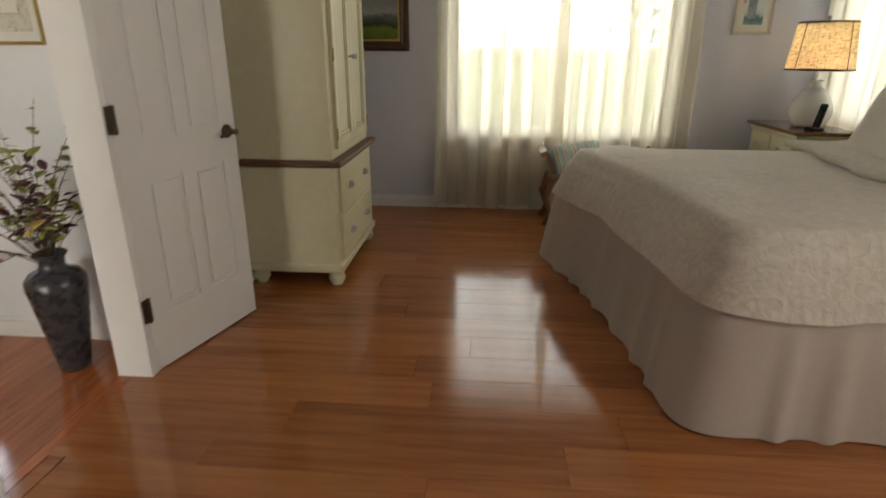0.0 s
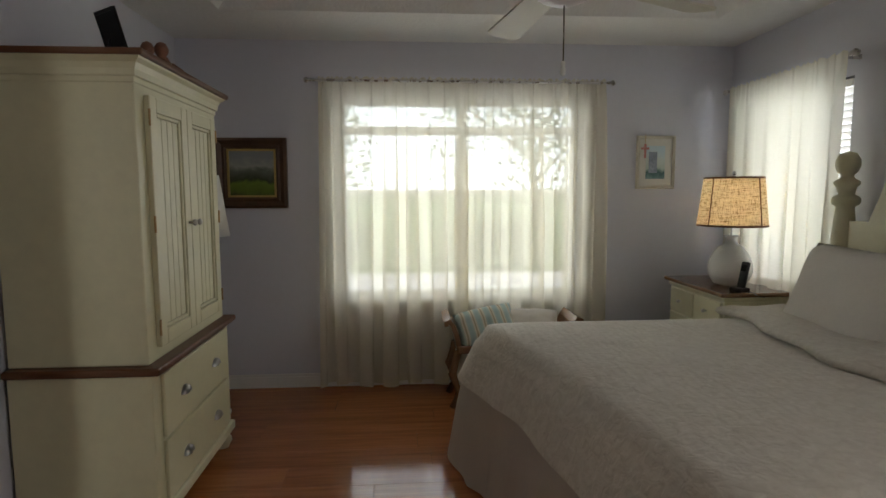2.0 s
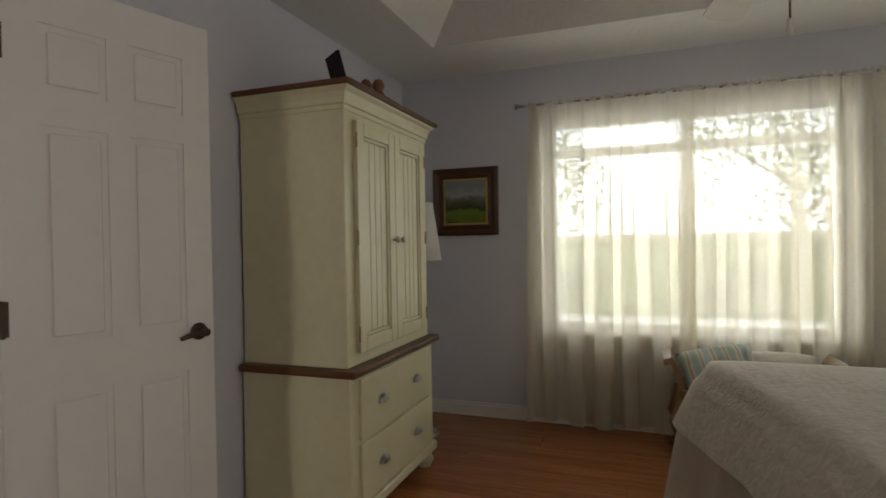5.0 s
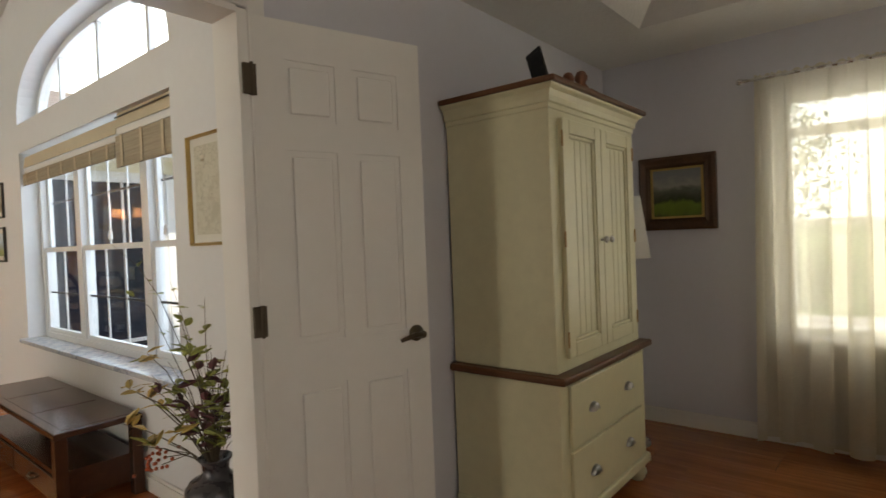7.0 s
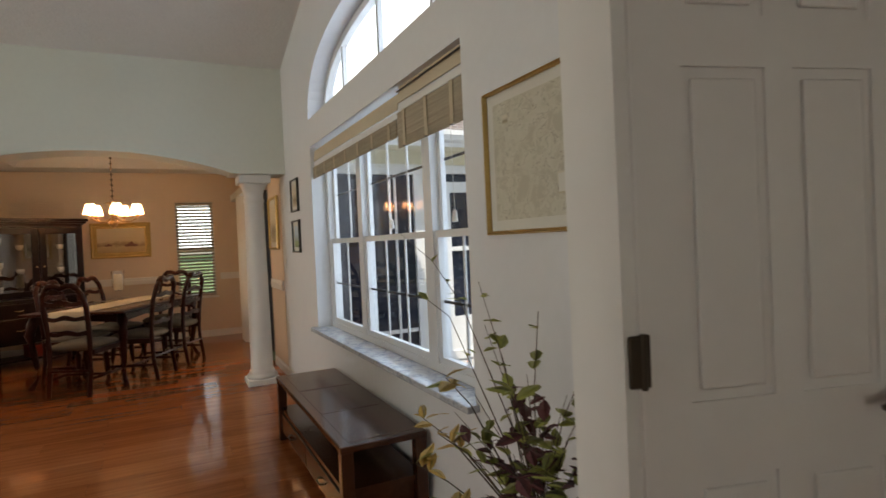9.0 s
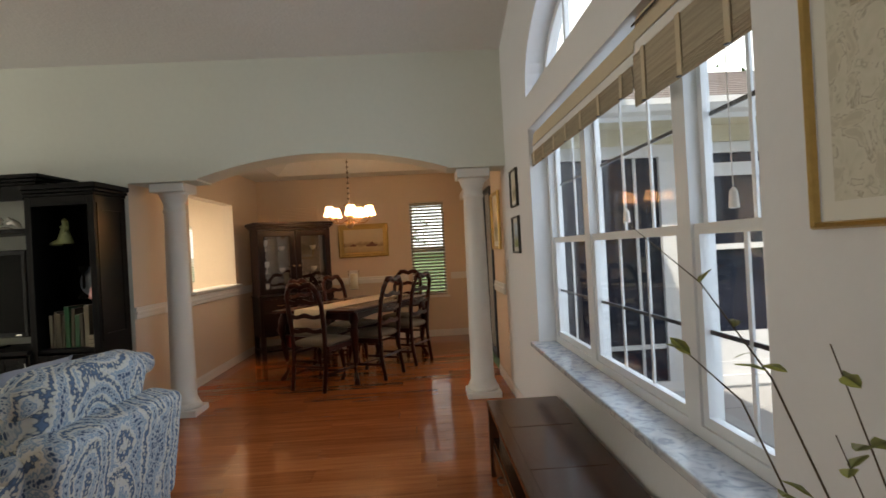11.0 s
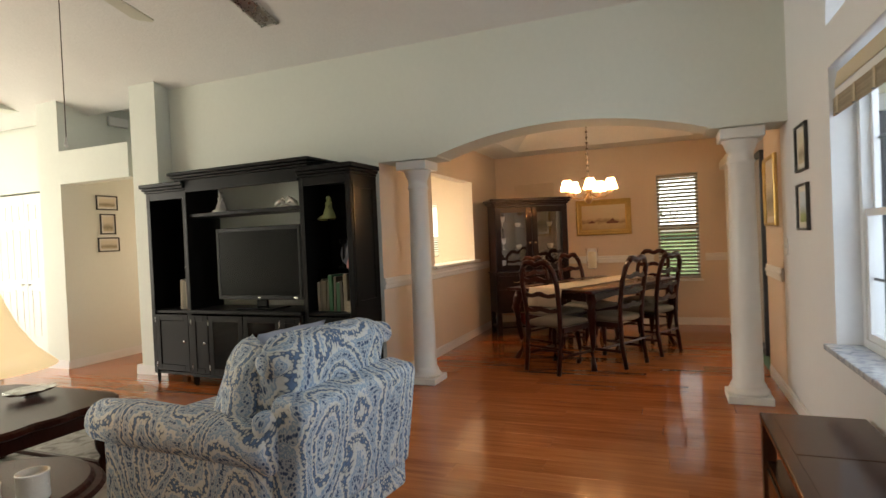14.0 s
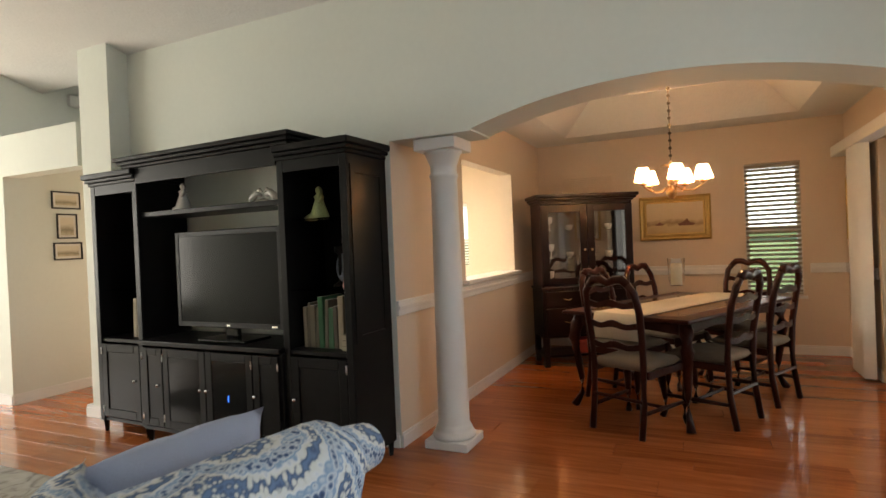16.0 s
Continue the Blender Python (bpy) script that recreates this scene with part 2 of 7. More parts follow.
        k = n.new("ShaderNodeMath")
        k.operation = "MULTIPLY_ADD"
        ln.new(a.outputs[0], k.inputs[0])
        k.inputs[1].default_value = 0.35
        ln.new(sep.outputs["Z"], k.inputs[2])
        stops = {
            "landscape": [(0.15, (0.05, 0.05, 0.02)), (0.3, (0.12, 0.17, 0.03)), (0.45, (0.16, 0.24, 0.04)), (0.52, (0.05, 0.06, 0.03)), (0.72, (0.14, 0.15, 0.12)), (0.85, (0.36, 0.36, 0.32)), (1.1, (0.25, 0.27, 0.27))],
            "tower": [(0.2, (0.2, 0.3, 0.3)), (0.38, (0.08, 0.16, 0.16)), (0.5, (0.5, 0.58, 0.52)), (0.75, (0.6, 0.66, 0.62)), (1.0, (0.55, 0.66, 0.7))],
            "seascape": [(0.2, (0.45, 0.32, 0.16)), (0.42, (0.55, 0.42, 0.24)), (0.5, (0.32, 0.22, 0.12)), (0.62, (0.62, 0.5, 0.32)), (1.0, (0.66, 0.56, 0.4))],
            "sketch": [(0.25, (0.5, 0.44, 0.32)), (0.45, (0.26, 0.22, 0.15)), (0.6, (0.45, 0.4, 0.3)), (0.8, (0.62, 0.56, 0.44)), (1.0, (0.62, 0.57, 0.46))],
            "field": [(0.2, (0.2, 0.25, 0.1)), (0.4, (0.3, 0.34, 0.15)), (0.55, (0.35, 0.4, 0.42)), (0.8, (0.45, 0.55, 0.65)), (1.0, (0.5, 0.58, 0.66))],
        }[kind]
        ln.new(ramp(k.outputs[0], [(min(p, 1.0), c) for p, c in stops]), b.inputs["Base Color"])
        b.inputs["Roughness"].default_value = 0.5
        bump(noise_tex(60, 4, co.outputs["Object"]).outputs[0], 0.2, 0.002)
    elif kind == "marble":
        a = noise_tex(14, 8, co.outputs["Object"], 1.5)
        ln.new(ramp(a.outputs[0], [(0.35, (0.30, 0.33, 0.38)), (0.5, (0.48, 0.51, 0.56)), (0.7, (0.58, 0.60, 0.62))]), b.inputs["Base Color"])
        b.inputs["Roughness"].default_value = 0.15
    elif kind == "burlap":
        n.remove(b)
        w1, w2 = n.new("ShaderNodeMapping"), n.new("ShaderNodeMapping")
        w1.inputs["Scale"].default_value, w2.inputs["Scale"].default_value = (12, 12, 150), (150, 150, 12)
        for w in (w1, w2):
            ln.new(co.outputs["Object"], w.inputs[0])
        a1, a2 = noise_tex(1.5, 3, w1.outputs[0]), noise_tex(1.5, 3, w2.outputs[0])
        ad = n.new("ShaderNodeMath")
        ad.operation = "ADD"
        ln.new(a1.outputs[0], ad.inputs[0])
        ln.new(a2.outputs[0], ad.inputs[1])
        hv = n.new("ShaderNodeMath")
        hv.operation = "MULTIPLY"
        hv.inputs[1].default_value = 0.5
        ln.new(ad.outputs[0], hv.inputs[0])
        col = ramp(hv.outputs[0], [(0.38, (0.24, 0.17, 0.09)), (0.5, (0.66, 0.56, 0.40)), (0.62, (0.76, 0.68, 0.52))])
        tl, df, mx = n.new("ShaderNodeBsdfTranslucent"), n.new("ShaderNodeBsdfDiffuse"), n.new("ShaderNodeMixShader")
        ln.new(col, tl.inputs[0])
        ln.new(col, df.inputs[0])
        mx.inputs[0].default_value = 0.4
        ln.new(tl.outputs[0], mx.inputs[1])
        ln.new(df.outputs[0], mx.inputs[2])
        ln.new(mx.outputs[0], n["Material Output"].inputs[0])
    elif kind == "quilt":
        b.inputs["Base Color"].default_value = (0.60, 0.55, 0.47, 1)
        mp = n.new("ShaderNodeMapping")
        ln.new(co.outputs["Object"], mp.inputs[0])
        wv = n.new("ShaderNodeTexWave")
        wv.inputs["Scale"].default_value, wv.inputs["Distortion"].default_value, wv.inputs["Detail"].default_value = 9, 3.0, 3
        ln.new(mp.outputs[0], wv.inputs["Vector"])
        nz = noise_tex(28, 5, co.outputs["Object"], 1.0)
        ad = n.new("ShaderNodeMath")
        ad.operation = "MULTIPLY_ADD"
        ln.new(wv.outputs["Fac"], ad.inputs[0])
        ad.inputs[1].default_value = 0.10
        ln.new(nz.outputs[0], ad.inputs[2])
        bump(ad.outputs[0], 0.6, 0.010)
        ln.new(ramp(nz.outputs[0], [(0.3, (0.52, 0.47, 0.40)), (0.7, (0.62, 0.575, 0.50))]), b.inputs["Base Color"])
        b.inputs["Sheen Weight"].default_value = 0.2
    elif kind == "stripe":
        wv = n.new("ShaderNodeTexWave")
        wv.inputs["Scale"].default_value = 5
        ln.new(co.outputs["Object"], wv.inputs["Vector"])
        ln.new(ramp(wv.outputs["Fac"], [(0.0, (0.36, 0.45, 0.44)), (0.55, (0.42, 0.5, 0.48)), (0.7, (0.62, 0.55, 0.38)), (0.85, (0.66, 0.63, 0.55)), (1.0, (0.4, 0.34, 0.22))]), b.inputs["Base Color"])
    return m


M = {
    "bed_wall": mat("lavender grey wall paint", (0.60, 0.60, 0.66), 0.75, vary=0.03, bump=0.15, bump_scale=60),
    "liv_wall": mat("pale sage wall paint", (0.66, 0.68, 0.62), 0.75, vary=0.03, bump=0.15, bump_scale=60),
    "win_wall": mat("cool white wall paint", (0.70, 0.71, 0.73), 0.75, vary=0.03, bump=0.15, bump_scale=60),
    "din_wall": mat("beige wall paint", (0.66, 0.54, 0.43), 0.7, vary=0.03, bump=0.15, bump_scale=60),
    "ceiling": mat("knockdown ceiling texture", (0.70, 0.69, 0.67), 0.9, vary=0.04, bump=0.9, bump_scale=45),
    "trim": mat("white semigloss trim", (0.74, 0.73, 0.71), 0.35, vary=0.03, scale=3),
    "door": mat("white painted door", (0.72, 0.71, 0.69), 0.4, vary=0.03, scale=4),
    "cream": mat("cream painted furniture", (0.60, 0.565, 0.375), 0.38, vary=0.07, scale=5, bump=0.1, bump_scale=40),
    "brown_edge": mat("brown stained wood edge", (0.115, 0.048, 0.022), 0.38, vary=0.2, scale=8, grain=(2, 2, 14), spec=0.25),
    "walnut": mat("dark walnut wood", (0.062, 0.022, 0.011), 0.22, vary=0.3, scale=6, grain=(1, 12, 12), coat=0.1, spec=0.35),
    "mahogany": mat("red mahogany wood", (0.034, 0.0066, 0.0038), 0.30, vary=0.3, scale=6, grain=(8, 8, 1.5), spec=0.18),
    "espresso": mat("espresso stained wood", (0.013, 0.0042, 0.0030), 0.30, vary=0.3, scale=6, grain=(8, 8, 1.5), spec=0.16),
    "black_wood": mat("black painted wood", (0.006, 0.0055, 0.0055), 0.34, vary=0.25, scale=6, spec=0.11),
    "oak_top": mat("brown wooden top", (0.20, 0.10, 0.045), 0.22, vary=0.2, scale=6, grain=(10, 1.5, 4), coat=0.3),
    "nickel": mat("brushed nickel", (0.55, 0.53, 0.50), 0.28, metal=1, vary=0.05),
    "bronze": mat("dark bronze metal", (0.10, 0.08, 0.06), 0.35, metal=0.9, vary=0.1),
    "brass": mat("aged brass", (0.42, 0.28, 0.14), 0.3, metal=1, vary=0.12),
    "gold": mat("gilded frame", (0.55, 0.38, 0.14), 0.38, metal=0.8, vary=0.15, scale=20, bump=0.3, bump_scale=70),
    "gilt_brown": mat("brown and gilt carved frame", (0.075, 0.035, 0.015), 0.35, metal=0.2, vary=0.35, scale=25, bump=0.6, bump_scale=60),
    "black_frame": mat("black picture frame", (0.02, 0.018, 0.016), 0.35, vary=0.1),
    "white_frame": mat("cream picture frame", (0.62, 0.58, 0.48), 0.45, vary=0.06),
    "paper": mat("mat board", (0.66, 0.64, 0.58), 0.9, vary=0.03),
    "quilt": pattern_mat("cream quilted bedspread", "quilt"),
    "skirt": mat("taupe pleated cotton", (0.47, 0.41, 0.355), 0.9, vary=0.05, scale=10, bump=0.3, bump_scale=200),
    "pillow": mat("cream embroidered cotton", (0.62, 0.58, 0.52), 0.9, vary=0.05, scale=20, bump=0.5, bump_scale=45),
    "curtain": sheer("cream sheer curtain", (0.80, 0.745, 0.60), 0.30),
    "side_curtain": sheer("cream lined side curtain", (0.80, 0.76, 0.64), 0.12),
    "ceramic": mat("white glazed ceramic", (0.74, 0.73, 0.70), 0.25, vary=0.03, coat=0.4),
    "porcelain": mat("cream porcelain", (0.62, 0.58, 0.52), 0.25, vary=0.06, scale=30, coat=0.4),
    "green_glaze": mat("green and cream porcelain", (0.36, 0.42, 0.18), 0.3, vary=0.3, scale=20, coat=0.4),
    "pink_glaze": mat("pink porcelain", (0.55, 0.22, 0.20), 0.3, vary=0.2, scale=20, coat=0.4),
    "blue_glaze": mat("blue and white porcelain", (0.25, 0.29, 0.36), 0.2, vary=0.6, scale=30, coat=0.5),
    "burlap": pattern_mat("burlap shade", "burlap"),
    "white_shade": mat("white fabric lamp shade", (0.66, 0.65, 0.62), 0.9, vary=0.03, bump=0.2, bump_scale=300),
    "shade_lit": lit_fabric("lit fabric shade", (1.0, 0.72, 0.42), 0.6),
    "sky_glow": glow("bright hazy sky", (0.90, 0.95, 1.0), 0.9),
    "lamp_shade_lit": glow("lit cream shade", (1.0, 0.74, 0.42), 0.35),
    "plastic": mat("black plastic", (0.012, 0.012, 0.013), 0.42, vary=0.1, spec=0.15),
    "screen": mat("tv screen glass", (0.0025, 0.0025, 0.003), 0.14, vary=0.1, spec=0.1),
    "vase": mat("dark bronze glazed pottery", (0.050, 0.048, 0.055), 0.28, vary=0.4, scale=7, metal=0.3, bump=0.2, bump_scale=30),
    "leaf_green": mat("green silk leaf", (0.26, 0.28, 0.06), 0.6, vary=0.3, scale=20, per_object=0.4),
    "leaf_yellow": mat("yellow silk leaf", (0.52, 0.36, 0.10), 0.6, vary=0.25, scale=20, per_object=0.3),
    "leaf_dark": mat("burgundy silk leaf", (0.09, 0.022, 0.025), 0.6, vary=0.3, scale=20, per_object=0.4),
    "berry": mat("orange red berry", (0.36, 0.07, 0.02), 0.4, vary=0.2),
    "stem": mat("brown stem", (0.07, 0.05, 0.03), 0.8, vary=0.2),
    "paisley": pattern_mat("blue paisley upholstery", "paisley"),
    "lilac": mat("pale blue cushion cotton", (0.33, 0.37, 0.48), 0.9, vary=0.05, bump=0.3, bump_scale=200),
    "rug": pattern_mat("grey woven rug", "rug"),
    "map": pattern_mat("antique map paper", "map"),
    "landscape": pattern_mat("landscape painting", "landscape"),
    "tower": pattern_mat("watercolour painting", "tower"),
    "seascape": pattern_mat("harbour painting", "seascape"),
    "sketch": pattern_mat("sepia print", "sketch"),
    "field": pattern_mat("small coloured print", "field"),
    "marble": pattern_mat("marble sill", "marble"),
    "stripe": pattern_mat("striped cushion", "stripe"),
    "blind": mat("white blind slat", (0.72, 0.70, 0.66), 0.5, vary=0.04),
    # darker slat colour: the shade on the room side is put into it
    "shaded_blind": mat("tan blind slat darkened for shade", (0.36, 0.31, 0.24), 0.5, vary=0.06),
    "bamboo": mat("woven bamboo shade", (0.40, 0.34, 0.25), 0.8, vary=0.35, scale=8, grain=(0.6, 10, 40), bump=0.6, bump_scale=30),
    "vinyl": mat("white vinyl window frame", (0.67, 0.68, 0.69), 0.4, vary=0.02),
    "dark_metal": mat("dark window bar", (0.03, 0.03, 0.035), 0.4, vary=0.1),
    "pane": pane_mat("clear window pane", 0.35),
    "cabinet_pane": pane_mat("polished cabinet glass", 0.35, 0.16),
    "clear": glass("clear glass"),
    "dark_glass": mat("dark reflecting house window", (0.012, 0.016, 0.03), 0.05, vary=0.2, spec=0.25),
    "tile": mat("beige floor tile", (0.52, 0.46, 0.36), 0.35, vary=0.08, scale=5),
    "bed_floor": plank_mat("red brown laminate", (0.190, 0.054, 0.017), (0.41, 0.155, 0.050), "x"),
    "liv_floor": plank_mat("honey laminate", (0.235, 0.055, 0.016), (0.48, 0.155, 0.048), "y"),
    "subfloor": mat("dark floor joint", (0.05, 0.02, 0.01), 0.7, vary=0.1),
    "concrete": mat("pale patio concrete", (0.38, 0.38, 0.38), 0.85, vary=0.12, scale=3, bump=0.3),
    "grass": mat("lawn grass", (0.06, 0.11, 0.02), 0.9, vary=0.4, scale=12, bump=0.8, bump_scale=50),
    "leaves": mat("garden foliage", (0.05, 0.10, 0.02), 0.6, vary=0.5, scale=5),
    "bark": mat("tree bark", (0.12, 0.09, 0.06), 0.9, vary=0.3, scale=10),
    "stucco": mat("white outside stucco", (0.68, 0.68, 0.67), 0.9, vary=0.05, bump=0.4, bump_scale=40),
    "fascia": mat("cream eave board", (0.62, 0.58, 0.44), 0.7, vary=0.04),
    "shingle": mat("grey roof shingle", (0.20, 0.17, 0.16), 0.9, vary=0.3, scale=10, bump=0.8, bump_scale=40),
    "candle": mat("ivory wax", (0.74, 0.65, 0.47), 0.5, vary=0.04),
    "runner": mat("natural linen runner", (0.55, 0.47, 0.34), 0.9, vary=0.06, bump=0.4, bump_scale=160),
    "seat_pad": mat("beige seat cushion", (0.17, 0.13, 0.09), 0.85, vary=0.08, scale=12, bump=0.3),
    "book": mat("cloth book", (0.20, 0.17, 0.12), 0.7, vary=0.15, per_object=0.7),
    "book_green": mat("green cloth book", (0.03, 0.12, 0.05), 0.6, vary=0.15, per_object=0.3),
    "carved": mat("reddish carved wood", (0.16, 0.06, 0.03), 0.5, vary=0.3, scale=15),
    "fan": mat("pale fan blade", (0.60, 0.58, 0.48), 0.5, vary=0.05),
    "pewter": mat("dark brushed pewter", (0.26, 0.25, 0.235), 0.34, metal=1, vary=0.08),
    "steel": mat("polished steel", (0.7, 0.7, 0.7), 0.12, metal=1, vary=0.03),
    "red": mat("red cloth", (0.25, 0.03, 0.02), 0.7, vary=0.2),
    "blue_led": glow("blue standby light", (0.02, 0.15, 1.0), 2.0),
}

# ---- mesh tools ----


def thing(name, at=(0, 0, 0), rz=0, label="", category="", group="", kind=""):
    ob = new(name)
    ob.empty_display_size = 0.1
    ob.matrix_world = pose(*at, 0, 0, rz)
    return tagged(ob, label, category, group, kind)


def part(name, bm, material, parent=None, label="", smooth=False):
    me = bpy.data.meshes.new(name)
    bmesh.ops.recalc_face_normals(bm, faces=bm.faces)
    if smooth:
        for f in bm.faces:
            f.smooth = True
    bm.to_mesh(me)
    bm.free()
    me.materials.append(M[material])
    ob = new(name, me)
    ob.parent = parent
    if label:
        ob["label"] = label
    return ob


def share(name, me, parent, m):
    ob = new(name, me)
    ob.parent = parent
    ob.matrix_basis = m
    return ob


def box(x0, x1, y0, y1, z0, z1, bevel=0.0, seg=2, bm=None):
    bm = bm or bmesh.new()
    r = bmesh.ops.create_cube(bm, size=1, matrix=Matrix.Translation(((x0 + x1) / 2, (y0 + y1) / 2, (z0 + z1) / 2)) @ Matrix.Diagonal((abs(x1 - x0), abs(y1 - y0), abs(z1 - z0), 1)))
    if bevel:
        es = {e for v in r["verts"] for e in v.link_edges}
        bmesh.ops.bevel(bm, geom=list(es), offset=bevel, segments=seg, profile=0.5, affect="EDGES")
    return bm


def lathe(profile, seg=24, at=(0, 0, 0), bm=None):
    bm = bm or bmesh.new()
    rings = []
    for r, z in profile:
        rings.append([bm.verts.new((at[0] + max(r, 0.0005) * math.cos(2 * math.pi * i / seg), at[1] + max(r, 0.0005) * math.sin(2 * math.pi * i / seg), at[2] + z)) for i in range(seg)])
    for a, b in zip(rings, rings[1:]):
        for i in range(seg):
            bm.faces.new((a[i], a[(i + 1) % seg], b[(i + 1) % seg], b[i]))
    bm.faces.new(rings[0][::-1])
    bm.faces.new(rings[-1])
    return bm


def tube(points, radii, seg=8, bm=None):
    bm = bm or bmesh.new()
    pts = [Vector(p) for p in points]
    if not isinstance(radii, (list, tuple)):
        radii = [radii] * len(pts)
    rings = []
    for i, p in enumerate(pts):
        d = (pts[min(i + 1, len(pts) - 1)] - pts[max(i - 1, 0)]).normalized()
        q = d.to_track_quat("Z", "Y")
        rings.append([bm.verts.new(p + q @ Vector((radii[i] * math.cos(2 * math.pi * k / seg), radii[i] * math.sin(2 * math.pi * k / seg), 0))) for k in range(seg)])
    for a, b in zip(rings, rings[1:]):
        for k in range(seg):
            bm.faces.new((a[k], a[(k + 1) % seg], b[(k + 1) % seg], b[k]))
    bm.faces.new(rings[0][::-1])
    bm.faces.new(rings[-1])
    return bm


def bar(points, w, h, bm=None):
    """A strip of rectangular section w x h swept in a plane of constant y (points are x, z)."""
    bm = bm or bmesh.new()
    rings = []
    for i, (x, z) in enumerate(points):
        a, b = points[max(i - 1, 0)], points[min(i + 1, len(points) - 1)]
        d = Vector((b[0] - a[0], b[1] - a[1])).normalized()
        nx, nz = -d.y * h / 2, d.x * h / 2
        rings.append([bm.verts.new(c) for c in ((x + nx, -w / 2, z + nz), (x + nx, w / 2, z + nz), (x - nx, w / 2, z - nz), (x - nx, -w / 2, z - nz))])
    for a, b in zip(rings, rings[1:]):
        for k in range(4):
            bm.faces.new((a[k], a[(k + 1) % 4], b[(k + 1) % 4], b[k]))
    bm.faces.new(rings[0])
    bm.faces.new(rings[-1][::-1])
    return bm


def prism(outline, y0, y1, bm=None):
    """An outline of (x, z) pushed from y0 to y1."""
    bm = bm or bmesh.new()
    a = [bm.verts.new((x, y0, z)) for x, z in outline]
    b = [bm.verts.new((x, y1, z)) for x, z in outline]
    n = len(a)
    bm.faces.new(a)
    bm.faces.new(b[::-1])
    for i in range(n):
        bm.faces.new((a[i], b[i], b[(i + 1) % n], a[(i + 1) % n]))
    return bm


def turned(bm, m):
    bm.transform(m)
    return bm


def cushion(w, d, h, puff=0.5, n=14):
    """A soft pad: w x d seen from above, h thick in the middle, thin at its seams."""
    bm = bmesh.new()
    for side in (1, -1):
        g = [[None] * (n + 1) for _ in range(n + 1)]
        for i in range(n + 1):
            for j in range(n + 1):
                u, v = 2 * i / n - 1, 2 * j / n - 1
                k = max(0.0, (1 - u ** 4) * (1 - v ** 4)) ** puff
                pin = 1 - 0.06 * (1 - abs(u)) * abs(v) - 0.06 * (1 - abs(v)) * abs(u)
                wr = 0.012 * noise.noise(Vector((u * 2.3, v * 2.3, side * 3.0)))
                g[i][j] = bm.verts.new((u * w / 2 * pin, v * d / 2 * pin, side * (h / 2 * k + wr * k)))
        for i in range(n):
            for j in range(n):
                bm.faces.new((g[i][j], g[i + 1][j], g[i + 1][j + 1], g[i][j + 1]))
    bmesh.ops.remove_doubles(bm, verts=bm.verts, dist=0.0015)
    return bm


def structure(name, bm, material, label="", smooth=False):
    return tagged(part(name, bm, material, None, label, smooth), kind="structure")


# ---- structure ----
BX0, BX1, BY0, BY1 = -0.07, 3.84, -0.4, 6.34      # bedroom faces
WY = 3.81                                          # window wall face
AX = -4.74                                         # arch wall face
DY0, DX = 0.63, -8.46                              # dining side and far faces
ZS = 2.0                                           # soffit height
LY0 = -7.0

# floors (joints below the boards)
structure("floor_bedroom", box(-0.14, BX1, BY0, BY1, -0.1, -0.012), "subfloor", "glossy red brown laminate floor")
structure("floor_living", box(AX - 0.2, -0.14, -3.72, WY, -0.1, -0.012), "subfloor", "glossy honey brown laminate floor")
structure("floor_dining", box(DX, AX - 0.2, DY0, WY, -0.1, -0.012), "subfloor", "glossy red brown laminate floor")
structure("floor_hall", box(-6.6, AX - 0.2, -3.4, -2.1, -0.1, 0.0), "liv_floor", "laminate floor of the hall")
structure("floor_entry", box(-6.6, 0.5, LY0, -3.72, -0.1, -0.006), "tile", "beige tiled entry floor")
structure("floor_kitchen", box(-8.46, -4.95, -2.1, 0.5, -0.1, 0.0), "tile", "beige tiled kitchen floor")


def wall_x(name, x0, x1, y0, y1, z0, z1, material, holes=(), label=""):
    """A wall that runs along y with rectangular holes (ya, yb, za, zb)."""
    bm = bmesh.new()
    cut = sorted({y0, y1, *(h[0] for h in holes), *(h[1] for h in holes)})
    for a, b in zip(cut, cut[1:]):
        mid, zs = (a + b) / 2, [(z0, z1)]
        for h in holes:
            if h[0] < mid < h[1]:
                zs = [q for s in zs for q in ((s[0], h[2]), (h[3], s[1])) if q[1] - q[0] > 0.001]
        for za, zb in zs:
            box(x0, x1, a, b, za, zb, bm=bm)
    return structure(name, bm, material, label)


def wall_y(name, y0, y1, x0, x1, z0, z1, material, holes=(), label=""):
    ob = wall_x(name, y0, y1, -x1, -x0, z0, z1, material, [(-h[1], -h[0], h[2], h[3]) for h in holes], label)
    ob.data.transform(Matrix.Rotation(radians(90), 4, "Z"))
    return ob


# bedroom
DOOR = (2.25, 3.545, 0.0, 2.06)
wall_x("wall_door", -0.135, BX0, BY0, BY1 + 0.2, 0, 2.75, "bed_wall", [DOOR], "lavender grey bedroom wall with the door opening")
wall_x("wall_door_living_side", -0.2, -0.138, LY0, WY, 0, 5.0, "liv_wall", [DOOR], "pale living room wall with the door opening")
wall_y("wall_bedroom_window", BY1, BY1 + 0.2, -0.135, BX1 + 0.2, 0, 2.75, "bed_wall", [(1.0, 2.72, 0.64, 2.05)], "lavender grey wall with curtained window")
# the second hole is an added, unseen window for the bedroom fill lamp
wall_x("wall_headboard", BX1, BX1 + 0.2, BY0, BY1, 0, 2.75, "bed_wall", [(5.22, 6.02, 0.75, 2.0), (1.4, 2.4, 0.75, 2.0)], "lavender grey wall behind the bed")
wall_y("wall_bedroom_back", BY0 - 0.2, BY0, -0.135, BX1 + 0.2, 0, 2.75, "bed_wall")
